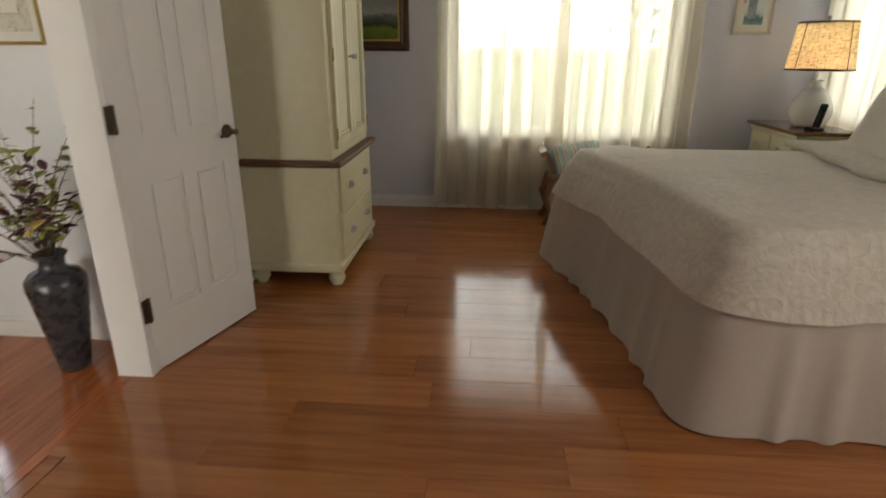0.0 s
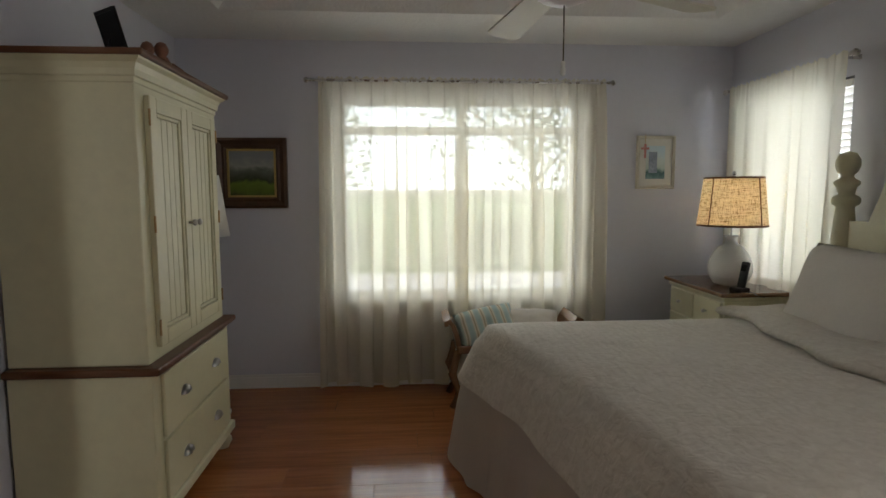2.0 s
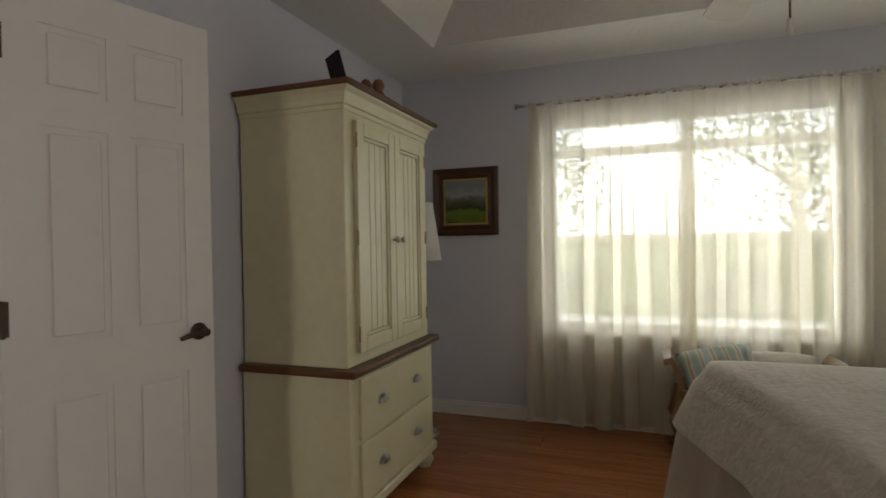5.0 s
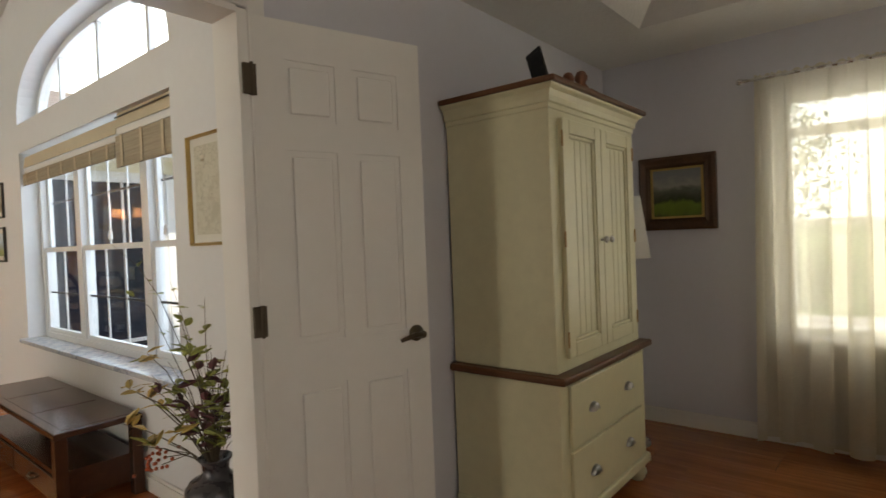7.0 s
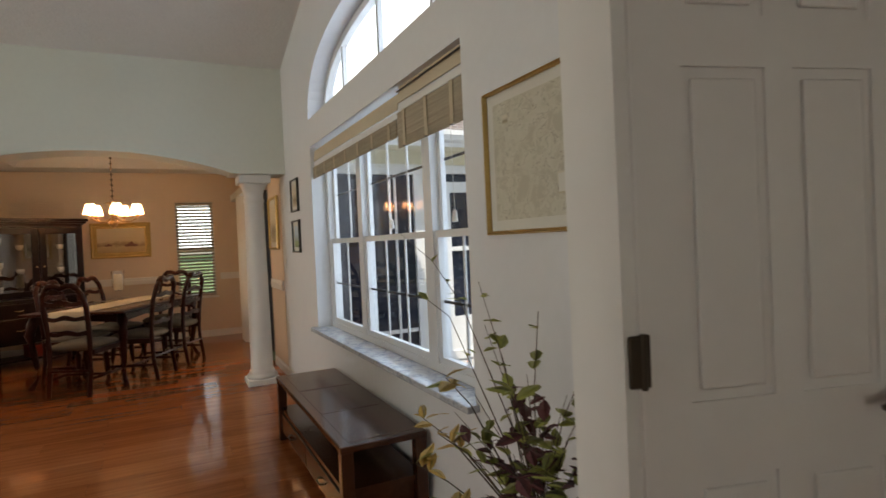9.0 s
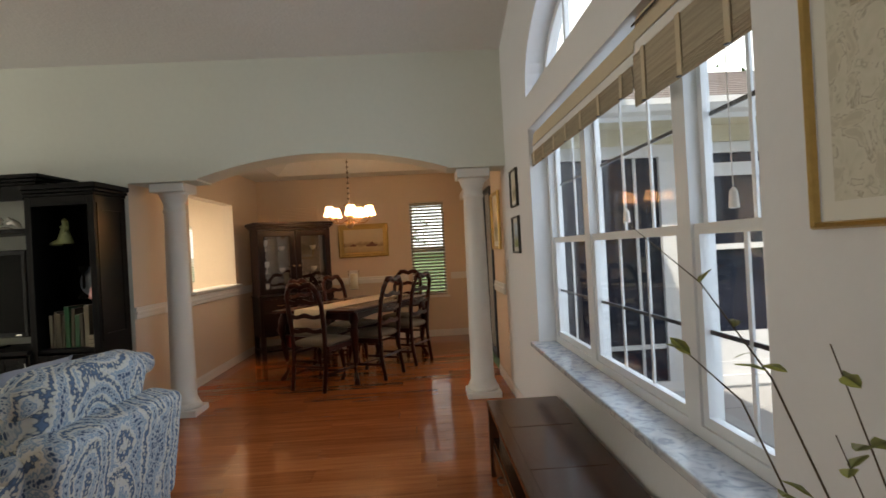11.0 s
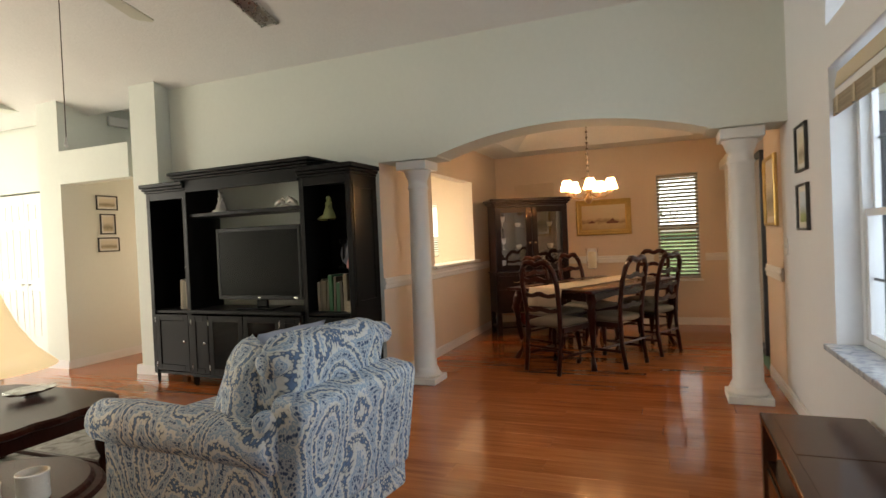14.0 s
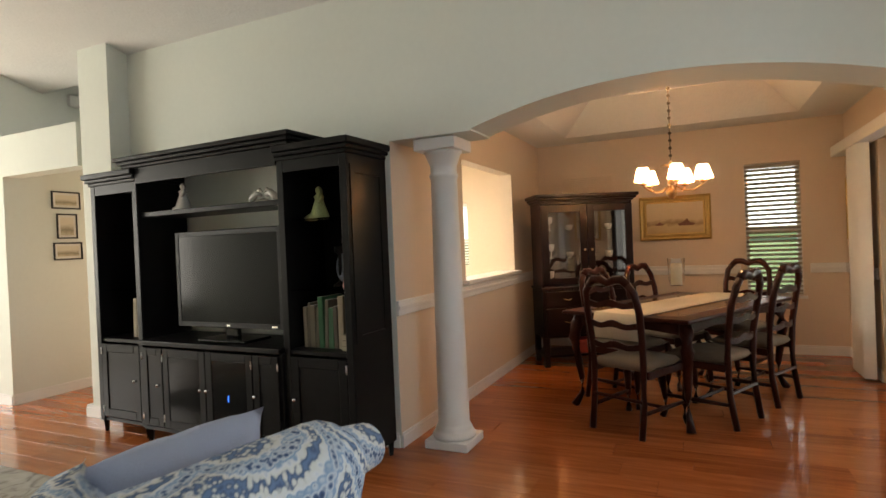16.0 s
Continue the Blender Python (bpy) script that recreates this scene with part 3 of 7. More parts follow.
# bedroom ceiling with a sloped tray
bm = bmesh.new()
TX0, TX1, TY0, TY1, TZ, TT = 0.42, 3.36, 0.5, 5.72, 2.43, 2.72
ring = lambda x0, x1, y0, y1, z: [bm.verts.new(c) for c in ((x0, y0, z), (x1, y0, z), (x1, y1, z), (x0, y1, z))]
a, b, c, d = ring(BX0, BX1, BY0, BY1, TZ), ring(TX0, TX1, TY0, TY1, TZ), ring(TX0 + 0.32, TX1 - 0.32, TY0 + 0.32, TY1 - 0.32, TT), ring(BX0, BX1, BY0, BY1, 2.78)
for p, q in ((a, b), (b, c)):
    for i in range(4):
        bm.faces.new((p[i], p[(i + 1) % 4], q[(i + 1) % 4], q[i]))
bm.faces.new(c)
bm.faces.new(d)
structure("ceiling_bedroom", bm, "ceiling", "textured white tray ceiling")

# living room
WIN = (-3.70, -1.18, 0.62, 2.08)
ARCH_Z0, ARCH_H, ARCH_C, ARCH_W = 2.30, 0.53, -2.44, 1.28


def superarch(n=28, p=2.4, w=ARCH_W, h=ARCH_H, cx=ARCH_C, z0=ARCH_Z0):
    out = []
    for i in range(n + 1):
        a = math.pi * i / n
        c, s = math.cos(a), math.sin(a)
        out.append((cx + w * math.copysign(abs(c) ** (2 / p), c), z0 + h * abs(s) ** (2 / p)))
    return out


bm = bmesh.new()
Y0, Y1 = WY, WY + 0.2
for x0, x1, z0, z1 in ((AX - 0.3, WIN[0], 0, 2.3), (WIN[1], -0.135, 0, 2.3), (WIN[0], WIN[1], 0, WIN[2]), (WIN[0], WIN[1], WIN[3], 2.3), (AX - 0.3, ARCH_C - ARCH_W, 2.3, 4.6), (ARCH_C + ARCH_W, -0.135, 2.3, 4.6)):
    box(x0, x1, Y0, Y1, z0, z1, bm=bm)
arc = superarch()
for (xa, za), (xb, zb) in zip(arc, arc[1:]):
    prism([(xa, za), (xa, 4.6), (xb, 4.6), (xb, zb)], Y0, Y1, bm=bm)
structure("wall_window", bm, "win_wall", "cool white wall with a wide window and an arched one above")
# dining part of the same wall, with the sliding door
wall_y("wall_dining_slider", WY, WY + 0.2, DX - 0.2, AX - 0.3, 0, 3.2, "din_wall", [(-7.30, -5.80, 0.0, 2.03)], "beige wall with a sliding glass door")
wall_x("wall_dining_far", DX - 0.2, DX, -2.3, WY + 0.2, 0, 3.2, "din_wall", [(2.90, 3.42, 0.62, 2.04), (-1.35, -0.35, 1.02, 1.85)], "beige dining room wall with a blind-covered window")
wall_y("wall_pass_through", DY0 - 0.13, DY0, DX, AX - 0.004, 0, 3.2, "din_wall", [(-7.33, -5.95, 1.0, 2.03)], "beige wall with an opening to the kitchen")
# arch wall: flat ends and a shallow arch, over the columns
bm = bmesh.new()
AW = 0.34
ya, yb, zp = 1.20, 3.31, 2.178
pts = [(-1.84, 0.0), (DY0 - 0.002, 0.0), (DY0 - 0.002, ZS), (ya, ZS)]
for i in range(33):
    u = i / 32
    pts.append((ya + (yb - ya) * u, ZS + 0.012 + (zp - ZS - 0.012) * (1 - abs(2 * u - 1) ** 2.05)))
pts += [(yb, ZS), (WY, ZS)]
low = [[bm.verts.new((p, d_, z_)) for d_ in (0, AW)] for p, z_ in pts]
top_v = [[bm.verts.new((p, d_, 3.6)) for d_ in (0, AW)] for p, z_ in pts]
for i in range(len(pts) - 1):
    bm.faces.new((low[i][0], low[i][1], low[i + 1][1], low[i + 1][0]))
    if pts[i + 1][0] - pts[i][0] > 1e-4:
        bm.faces.new((low[i][0], low[i + 1][0], top_v[i + 1][0], top_v[i][0]))
        bm.faces.new((low[i][1], top_v[i][1], top_v[i + 1][1], low[i + 1][1]))
turned(bm, Matrix.Translation((AX, 0, 0)) @ Matrix.Rotation(radians(90), 4, "Z"))
structure("wall_arch", bm, "liv_wall", "pale wall with a shallow arch over columns")
# hall side: pillar, opening with header and ledge, and the wall beside it
HX = -4.56
bm = box(AX - 0.2, HX, -2.20, -1.84, 0, 3.7)
structure("wall_pillar", bm, "liv_wall", "pale wall pier beside the media unit")
bm = box(HX - 0.16, HX, -3.34, -2.26, 2.10, 2.47)
box(-6.4, HX - 0.16, -3.34, -2.26, 2.38, 2.47, bm=bm)
structure("wall_hall_header", bm, "liv_wall", "pale header with a plant ledge over the hall opening")
structure("wall_hall_left", box(-6.4, HX, -3.70, -3.34, 0, 3.7), "liv_wall", "pale wall beside the hall opening")
structure("wall_hall_right", box(-6.4, AX - 0.2, -2.26, -2.2, 0, 2.38), "din_wall", "warm beige hall wall")
structure("wall_hall_end", box(-6.6, -6.4, -3.7, -2.1, 0, 3.7), "din_wall")
structure("wall_niche_back", box(-5.7, -5.6, -3.34, -2.26, 2.47, 3.7), "liv_wall")
# entry with closet wall
wall_x("wall_closet", -5.2, -5.05, LY0, -3.70, 0, 3.7, "liv_wall", [(-5.48, -4.24, 0.0, 2.14)], "pale wall with bifold closet doors")
wall_y("wall_entry", LY0 - 0.2, LY0, -6.6, 0.5, 0, 5.0, "liv_wall", [(-3.6, -0.4, 0.4, 2.8)])
structure("wall_closet_back", box(-6.2, -6.1, LY0, -3.7, 0, 3.7), "liv_wall")
# vaulted ceiling that rises from the arch wall
bm = bmesh.new()
rise = lambda x: 3.0 + 0.27 * (x - AX)
v = [bm.verts.new(p) for p in ((AX - 0.2, LY0, rise(AX - 0.2)), (0.2, LY0, rise(0.2)), (0.2, WY + 0.1, rise(0.2)), (AX - 0.2, WY + 0.1, rise(AX - 0.2)))]
bm.faces.new(v)
w = [bm.verts.new((p.co.x, p.co.y, p.co.z + 0.15)) for p in v]
bm.faces.new(w[::-1])
for i in range(4):
    bm.faces.new((v[i], w[i], w[(i + 1) % 4], v[(i + 1) % 4]))
structure("ceiling_living", bm, "ceiling", "textured white vaulted ceiling")
structure("ceiling_niche", box(-6.6, AX - 0.2, LY0, -1.9, 3.1, 3.2), "ceiling")
structure("beam", box(-6.4, 0.2, -4.3, -4.1, 3.03, 4.6), "liv_wall", "pale dropped beam under the ceiling")
# dining ceiling with a sloped tray
bm = bmesh.new()
z0, z1 = 2.47, 2.78
a = ring(DX, AX - AW, DY0, WY, z0)
b = ring(DX + 0.45, AX - AW - 0.35, DY0 + 0.45, WY - 0.45, z0)
c = ring(DX + 0.8, AX - AW - 0.7, DY0 + 0.8, WY - 0.8, z1)
d = ring(DX, AX - AW, DY0, WY, 3.0)
for p, q in ((a, b), (b, c)):
    for i in range(4):
        bm.faces.new((p[i], p[(i + 1) % 4], q[(i + 1) % 4], q[i]))
bm.faces.new(c)
bm.faces.new(d)
structure("ceiling_dining", bm, "ceiling", "white tray ceiling of the dining room")
structure("ceiling_kitchen", box(-8.46, -4.86, -2.2, DY0 - 0.13, 2.45, 2.55), "ceiling")
wall_y("wall_kitchen_back", -2.3, -2.1, -8.46, -6.6, 0, 2.5, "din_wall")


def molding(name, x0, x1, y0, y1, z0, h, material="trim", label="white baseboard"):
    bm = box(x0, x1, y0, y1, z0, z0 + h * 0.78)
    box(x0 + (0.004 if x1 - x0 < 0.05 else 0), x1 - (0.004 if x1 - x0 < 0.05 else 0), y0 + (0.004 if y1 - y0 < 0.05 else 0), y1 - (0.004 if y1 - y0 < 0.05 else 0), z0 + h * 0.78, z0 + h, 0.003, 1, bm)
    return structure(name, bm, material, label)


T = 0.014
for x0, x1, y0, y1 in ((BX0, BX1, BY1 - T, BY1), (BX0, BX0 + T, 3.62, BY1 - T), (BX1 - T, BX1, BY0, BY1 - T), (AX - 0.3, -0.2, WY - T, WY), (DX, -7.36, WY - T, WY), (-5.74, AX - 0.31, WY - T, WY),
                       (DX, DX + T, DY0 + T, WY - T), (DX, AX, DY0, DY0 + T), (AX, AX + T, -1.84, DY0 - 0.01), (HX, HX + T, -2.26 - T, -1.84 + T), (AX, HX, -1.84, -1.84 + T), (HX, HX + T, -3.70, -3.34), (-6.4, HX, -3.34, -3.34 + T), (-6.4, HX, -2.26 - T, -2.26)):
    molding("baseboard", x0, x1, y0, y1, 0, 0.10)
# chair rail round the dining room
for x0, x1, y0, y1 in ((DX, DX + 0.02, DY0 + 0.02, 2.84), (DX, DX + 0.02, 3.48, WY - 0.02), (DX, AX, DY0, DY0 + 0.02), (DX, -7.40, WY - 0.02, WY), (-5.74, AX - 0.32, WY - 0.02, WY)):
    bm = box(x0, x1, y0, y1, 0.86, 0.96, 0.006, 2)
    box(x0 - (0.006 if x1 - x0 < 0.05 and x0 > DX + 1 else 0), x1 + (0.008 if x1 - x0 < 0.05 else 0), y0 - (0.008 if y0 > 3 and y1 - y0 < 0.05 else 0), y1 + (0.008 if y0 < 3 and y1 - y0 < 0.05 else 0), 0.90, 0.925, 0.004, 2, bm)
    structure("chair_rail", bm, "trim", "white chair rail")
# ledge on the pass-through
structure("pass_through_ledge", box(-7.40, -5.88, DY0 - 0.2, DY0 + 0.06, 0.972, 1.004, 0.006), "trim", "narrow white ledge of the kitchen opening")


def column(at):
    ob = thing("column", at, 0, "white round column with moulded cap and square plinth", "column", "columns under the arch", "structure")
    part("plinth", box(-0.148, 0.148, -0.148, 0.148, 0, 0.055, 0.006), "trim", ob)
    prof = [(0.140, 0.055), (0.143, 0.075), (0.130, 0.095), (0.118, 0.10), (0.122, 0.115), (0.110, 0.135), (0.104, 0.15), (0.100, 0.5), (0.094, 1.1), (0.086, 1.74), (0.092, 1.75), (0.096, 1.762), (0.092, 1.774), (0.087, 1.78), (0.087, 1.83), (0.095, 1.845), (0.116, 1.90), (0.128, 1.92)]
    part("shaft", lathe(prof, 36), "trim", ob, smooth=True)
    part("capital", box(-0.145, 0.145, -0.145, 0.145, 1.92, ZS - 0.003, 0.008), "trim", ob)
    return ob


column((-4.925, 0.925, 0))
column((-4.925, 3.535, 0))

# door casing of the bedroom doorway
bm = box(-0.21, -0.06, 3.51, 3.548, 0, 2.05)
box(-0.07, -0.055, 3.545, 3.61, 0, 2.12, 0.004, 1, bm)
box(-0.218, -0.203, 3.545, 3.61, 0, 2.12, 0.004, 1, bm)
box(-0.21, -0.06, 2.247, 2.283, 0, 2.05, bm=bm)
box(-0.07, -0.055, 2.18, 2.248, 0, 2.12, 0.004, 1, bm)
box(-0.218, -0.203, 2.18, 2.248, 0, 2.12, 0.004, 1, bm)
box(-0.21, -0.06, 2.283, 3.51, 2.035, 2.065, bm=bm)
box(-0.07, -0.055, 2.248, 3.545, 2.055, 2.12, 0.004, 1, bm)
box(-0.218, -0.203, 2.248, 3.545, 2.055, 2.12, 0.004, 1, bm)
structure("trim_door_casing", bm, "trim", "white door casing and jamb")


def panel_door(ob, w, h, t, cols, rows, material="door"):
    """A moulded panel door in the plane y = 0..t, x from 0 to w. rows: (z0, z1)."""
    part("slab", box(0, w, 0.006, t - 0.006, 0, h), material, ob)
    xs = [0.0] + [e for c in cols for e in c] + [w]
    for y0, y1 in ((0, 0.0058), (t - 0.0058, t)):
        bm = bmesh.new()
        for i in range(0, len(xs), 2):
            box(xs[i], xs[i + 1], y0, y1, 0, h, bm=bm)
        zs = [0.0] + [e for r in rows for e in r] + [h]
        for c in cols:
            for i in range(0, len(zs), 2):
                box(c[0], c[1], y0, y1, zs[i], zs[i + 1], bm=bm)
        part("frame", bm, material, ob)
        for c in cols:
            for r in rows:
                part("panel", box(c[0] + 0.022, c[1] - 0.022, y0, y1, r[0] + 0.022, r[1] - 0.022, 0.005, 2), material, ob)


dang = math.degrees(math.atan2(4.15 - 3.553, 0.115 + 0.055))
ob = thing("door_1", (-0.055, 3.553, 0.008), dang, "open white six-panel bedroom door", "door", kind="structure")
dw = 0.635
panel_door(ob, dw, 2.03, 0.036, [(0.10, 0.285), (0.35, 0.535)], [(0.24, 0.80), (0.95, 1.60), (1.70, 1.90)])
for z in (0.28, 1.04, 1.82):
    bm = box(-0.012, 0.012, -0.006, -0.001, z - 0.05, z + 0.05)
    box(-0.034, -0.001, -0.012, -0.004, z - 0.05, z + 0.05, 0.003, 1, bm)
    tube([(-0.004, -0.010, z - 0.053), (-0.004, -0.010, z + 0.053)], 0.0065, 10, bm)
    part("hinge", bm, "bronze", ob, "bronze hinge")
for s in (-1, 1):
    y = -0.002 if s < 0 else 0.038
    bm = turned(lathe([(0.031, 0), (0.031, 0.006), (0.024, 0.012), (0.012, 0.016), (0.011, 0.05), (0.014, 0.055)], 20), Matrix.Translation((dw - 0.06, y, 0.93)) @ Matrix.Rotation(radians(90 * (1 if s < 0 else -1)), 4, "X"))
    yy = y + s * 0.052
    tube([(dw - 0.06, yy, 0.93), (dw - 0.09, yy, 0.932), (dw - 0.125, yy, 0.925), (dw - 0.155, yy, 0.918)], [0.011, 0.010, 0.009, 0.007], 10, bm)
    part("lever_handle", bm, "bronze", ob, "dark bronze lever handle", True)


ob = thing("door_2", (-0.055, 2.238, 0.008), -4, "open white six-panel bedroom door", "door", kind="structure")
panel_door(ob, 0.62, 2.03, 0.036, [(0.10, 0.28), (0.34, 0.52)], [(0.24, 0.80), (0.95, 1.60), (1.70, 1.90)])

# ---- windows and doors ----


def frame_rect(x0, x1, z0, z1, w, y0, y1, bm=None, bevel=0.0):
    bm = bm or bmesh.new()
    box(x0, x0 + w, y0, y1, z0, z1, bevel, 1, bm)
    box(x1 - w, x1, y0, y1, z0, z1, bevel, 1, bm)
    box(x0 + w, x1 - w, y0, y1, z0, z0 + w, bevel, 1, bm)
    box(x0 + w, x1 - w, y0, y1, z1 - w, z1, bevel, 1, bm)
    return bm


def clear_pane(x0, x1, z0, z1, y, parent):
    p = part("pane", box(x0, x1, y, y + 0.004, z0, z1), "pane", parent, "clear glass")
    p.visible_shadow = False
    return p


# living room window: three double-hung units
win = thing("window_1", (0, 0, 0), 0, "wide white vinyl window of three double-hung units", "window", kind="structure")
FY = WY + 0.125
for x0, x1 in ((-3.695, -2.87), (-2.87, -1.79), (-1.79, -1.185)):
    part("window_frame", frame_rect(x0, x1, 0.645, 2.07, 0.045, FY - 0.01, FY + 0.07), "vinyl", win)
    part("lower_sash", frame_rect(x0 + 0.045, x1 - 0.045, 0.69, 1.345, 0.035, FY, FY + 0.03), "vinyl", win)
    part("upper_sash", frame_rect(x0 + 0.045, x1 - 0.045, 1.315, 2.025, 0.03, FY + 0.034, FY + 0.06), "vinyl", win)
    for z0, z1, y in ((0.725, 1.31, FY + 0.012), (1.345, 1.995, FY + 0.045)):
        clear_pane(x0 + 0.08, x1 - 0.08, z0, z1, y, win)
        n = 2 if x1 - x0 > 0.95 else 1
        for i in range(n):
            xm = x0 + 0.08 + (x1 - x0 - 0.16) * (i + 1) / (n + 1)
            part("muntin", box(xm - 0.009, xm + 0.009, y + 0.006, y + 0.014, z0, z1), "vinyl", win)
        zm = (z0 + z1) / 2 + (0.02 if z0 > 1 else -0.02)
        # the cross bars get a dark colour in place of the shade on them
        part("muntin", box(x0 + 0.08, x1 - 0.08, y + 0.007, y + 0.013, zm - 0.007, zm + 0.007), "dark_metal", win, "muntin bar coloured dark for its shade")
structure("window_sill", box(WIN[0] - 0.03, WIN[1] + 0.03, WY - 0.055, FY - 0.01, 0.622, 0.652, 0.006), "marble", "grey marble window sill")
win = thing("window_2", (0, 0, 0), 0, "arched transom window with white grille", "window", kind="structure")
outer, inner = superarch(w=ARCH_W - 0.005, h=ARCH_H - 0.005), superarch(w=ARCH_W - 0.055, h=ARCH_H - 0.055)
bm = bmesh.new()
for i in range(len(outer) - 1):
    prism([outer[i], outer[i + 1], inner[i + 1], inner[i]], FY, FY + 0.05, bm=bm)
box(ARCH_C - ARCH_W + 0.006, ARCH_C + ARCH_W - 0.006, FY, FY + 0.05, ARCH_Z0 - 0.006, ARCH_Z0 + 0.045, bm=bm)
part("window_frame", bm, "vinyl", win)
for x in (-0.73, 0.01, 0.75):
    h = ARCH_H * (1 - abs(x / ARCH_W) ** 2.4) ** (1 / 2.4)
    part("mullion", box(ARCH_C + x - 0.018, ARCH_C + x + 0.018, FY + 0.01, FY + 0.04, ARCH_Z0 + 0.045, ARCH_Z0 + h - 0.03), "vinyl", win)
pane = part("pane", prism(superarch(w=ARCH_W - 0.05, h=ARCH_H - 0.05) + [(ARCH_C - ARCH_W + 0.05, ARCH_Z0 + 0.03), (ARCH_C + ARCH_W - 0.05, ARCH_Z0 + 0.03)], FY + 0.022, FY + 0.026), "pane", win)
pane.visible_shadow = False
# folded bamboo shades inside the recess
for x0, x1, low, rail in ((-3.69, -1.905, 1.825, 1.965), (-1.895, -1.19, 1.765, 1.995)):
    ob = thing("roman_shade", (0, WY + 0.012, 0), 0, "raised woven bamboo roman shade under a beige valance", "window shade", "shades on the window")
    part("valance", turned(box(x0, x1, -0.003, 0.003, 0.0, 0.085), Matrix.Translation((0, 0.012, rail)) @ Matrix.Rotation(radians(-9), 4, "X")), "runner", ob, "beige woven valance")
    part("head_rail", box(x0, x1, 0.012, 0.05, rail - 0.042, rail - 0.006, 0.004), "trim", ob, "white head rail")
    for k in range(4):
        lift = 0.012 * k
        part("fold", box(x0 + 0.005, x1 - 0.005, 0.002 + 0.011 * k, 0.008 + 0.011 * k, low + lift, rail - 0.05 + 0.006 * (k % 2), 0.002, 1), "bamboo", ob)
    for k in range(13 if x1 - x0 > 1 else 5):
        zz = low + 0.008 + k * 0.010
        if zz < rail - 0.05:
            part("reed", tube([(x0 + 0.005, 0.0005, zz), (x1 - 0.005, 0.0005, zz)], 0.0018, 5), "bamboo", ob)
    m = 7 if x1 - x0 > 1 else 3
    for k in range(m):
        xm = x0 + 0.1 + (x1 - x0 - 0.2) * k / (m - 1)
        part("tape", box(xm - 0.014, xm + 0.014, -0.0045, -0.0015, low + 0.002, rail - 0.05), "runner", ob)
        part("cord_ring", lathe([(0.006, -0.002), (0.009, 0), (0.006, 0.002), (0.004, 0)], 8, (xm, -0.006, low)), "dark_metal", ob)
    part("cord", tube([(x1 - 0.12, 0.0, low), (x1 - 0.118, 0.0, 1.42)], 0.0015, 5), "trim", ob)
    part("tassel", lathe([(0.004, 0.05), (0.010, 0.04), (0.013, 0.0), (0.004, -0.002)], 10, (x1 - 0.118, 0.0, 1.37)), "trim", ob)
ob = thing("shade_rod", (0, WY + 0.02, 0), 0, "thin dark rod over the bamboo shade", "rod")
part("rod", tube([(-1.90, 0, 2.052), (-1.19, 0, 2.056)], 0.004, 6), "dark_metal", ob)

# bedroom windows behind the sheers
win = thing("window_3", (0, 0, 0), 0, "white bedroom window with a transom", "window", kind="structure")
y = BY1 + 0.06
part("window_frame", frame_rect(1.0, 2.72, 0.64, 2.05, 0.05, y, y + 0.06), "vinyl", win)
part("transom_bar", box(1.05, 2.67, y, y + 0.06, 1.80, 1.86), "vinyl", win)
part("mullion", box(1.84, 1.90, y + 0.002, y + 0.058, 0.69, 1.80), "vinyl", win)
part("mullion", box(1.84, 1.90, y + 0.002, y + 0.058, 1.86, 2.0), "vinyl", win)
for x0, x1 in ((1.05, 1.84), (1.90, 2.67)):
    clear_pane(x0, x1, 0.69, 1.80, y + 0.03, win)
    clear_pane(x0, x1, 1.86, 2.0, y + 0.03, win)
structure("window_sill", box(0.97, 2.75, BY1 - 0.03, BY1 + 0.06, 0.61, 0.638, 0.004), "trim")
win = thing("window_4", (0, 0, 0), 0, "white bedroom side window with a blind", "window", kind="structure")
turn90 = Matrix.Rotation(radians(90), 4, "Z")
part("window_frame", turned(frame_rect(5.22, 6.02, 0.75, 2.0, 0.045, -BX1 - 0.11, -BX1 - 0.06), turn90), "vinyl", win).matrix_basis = Matrix.Identity(4)


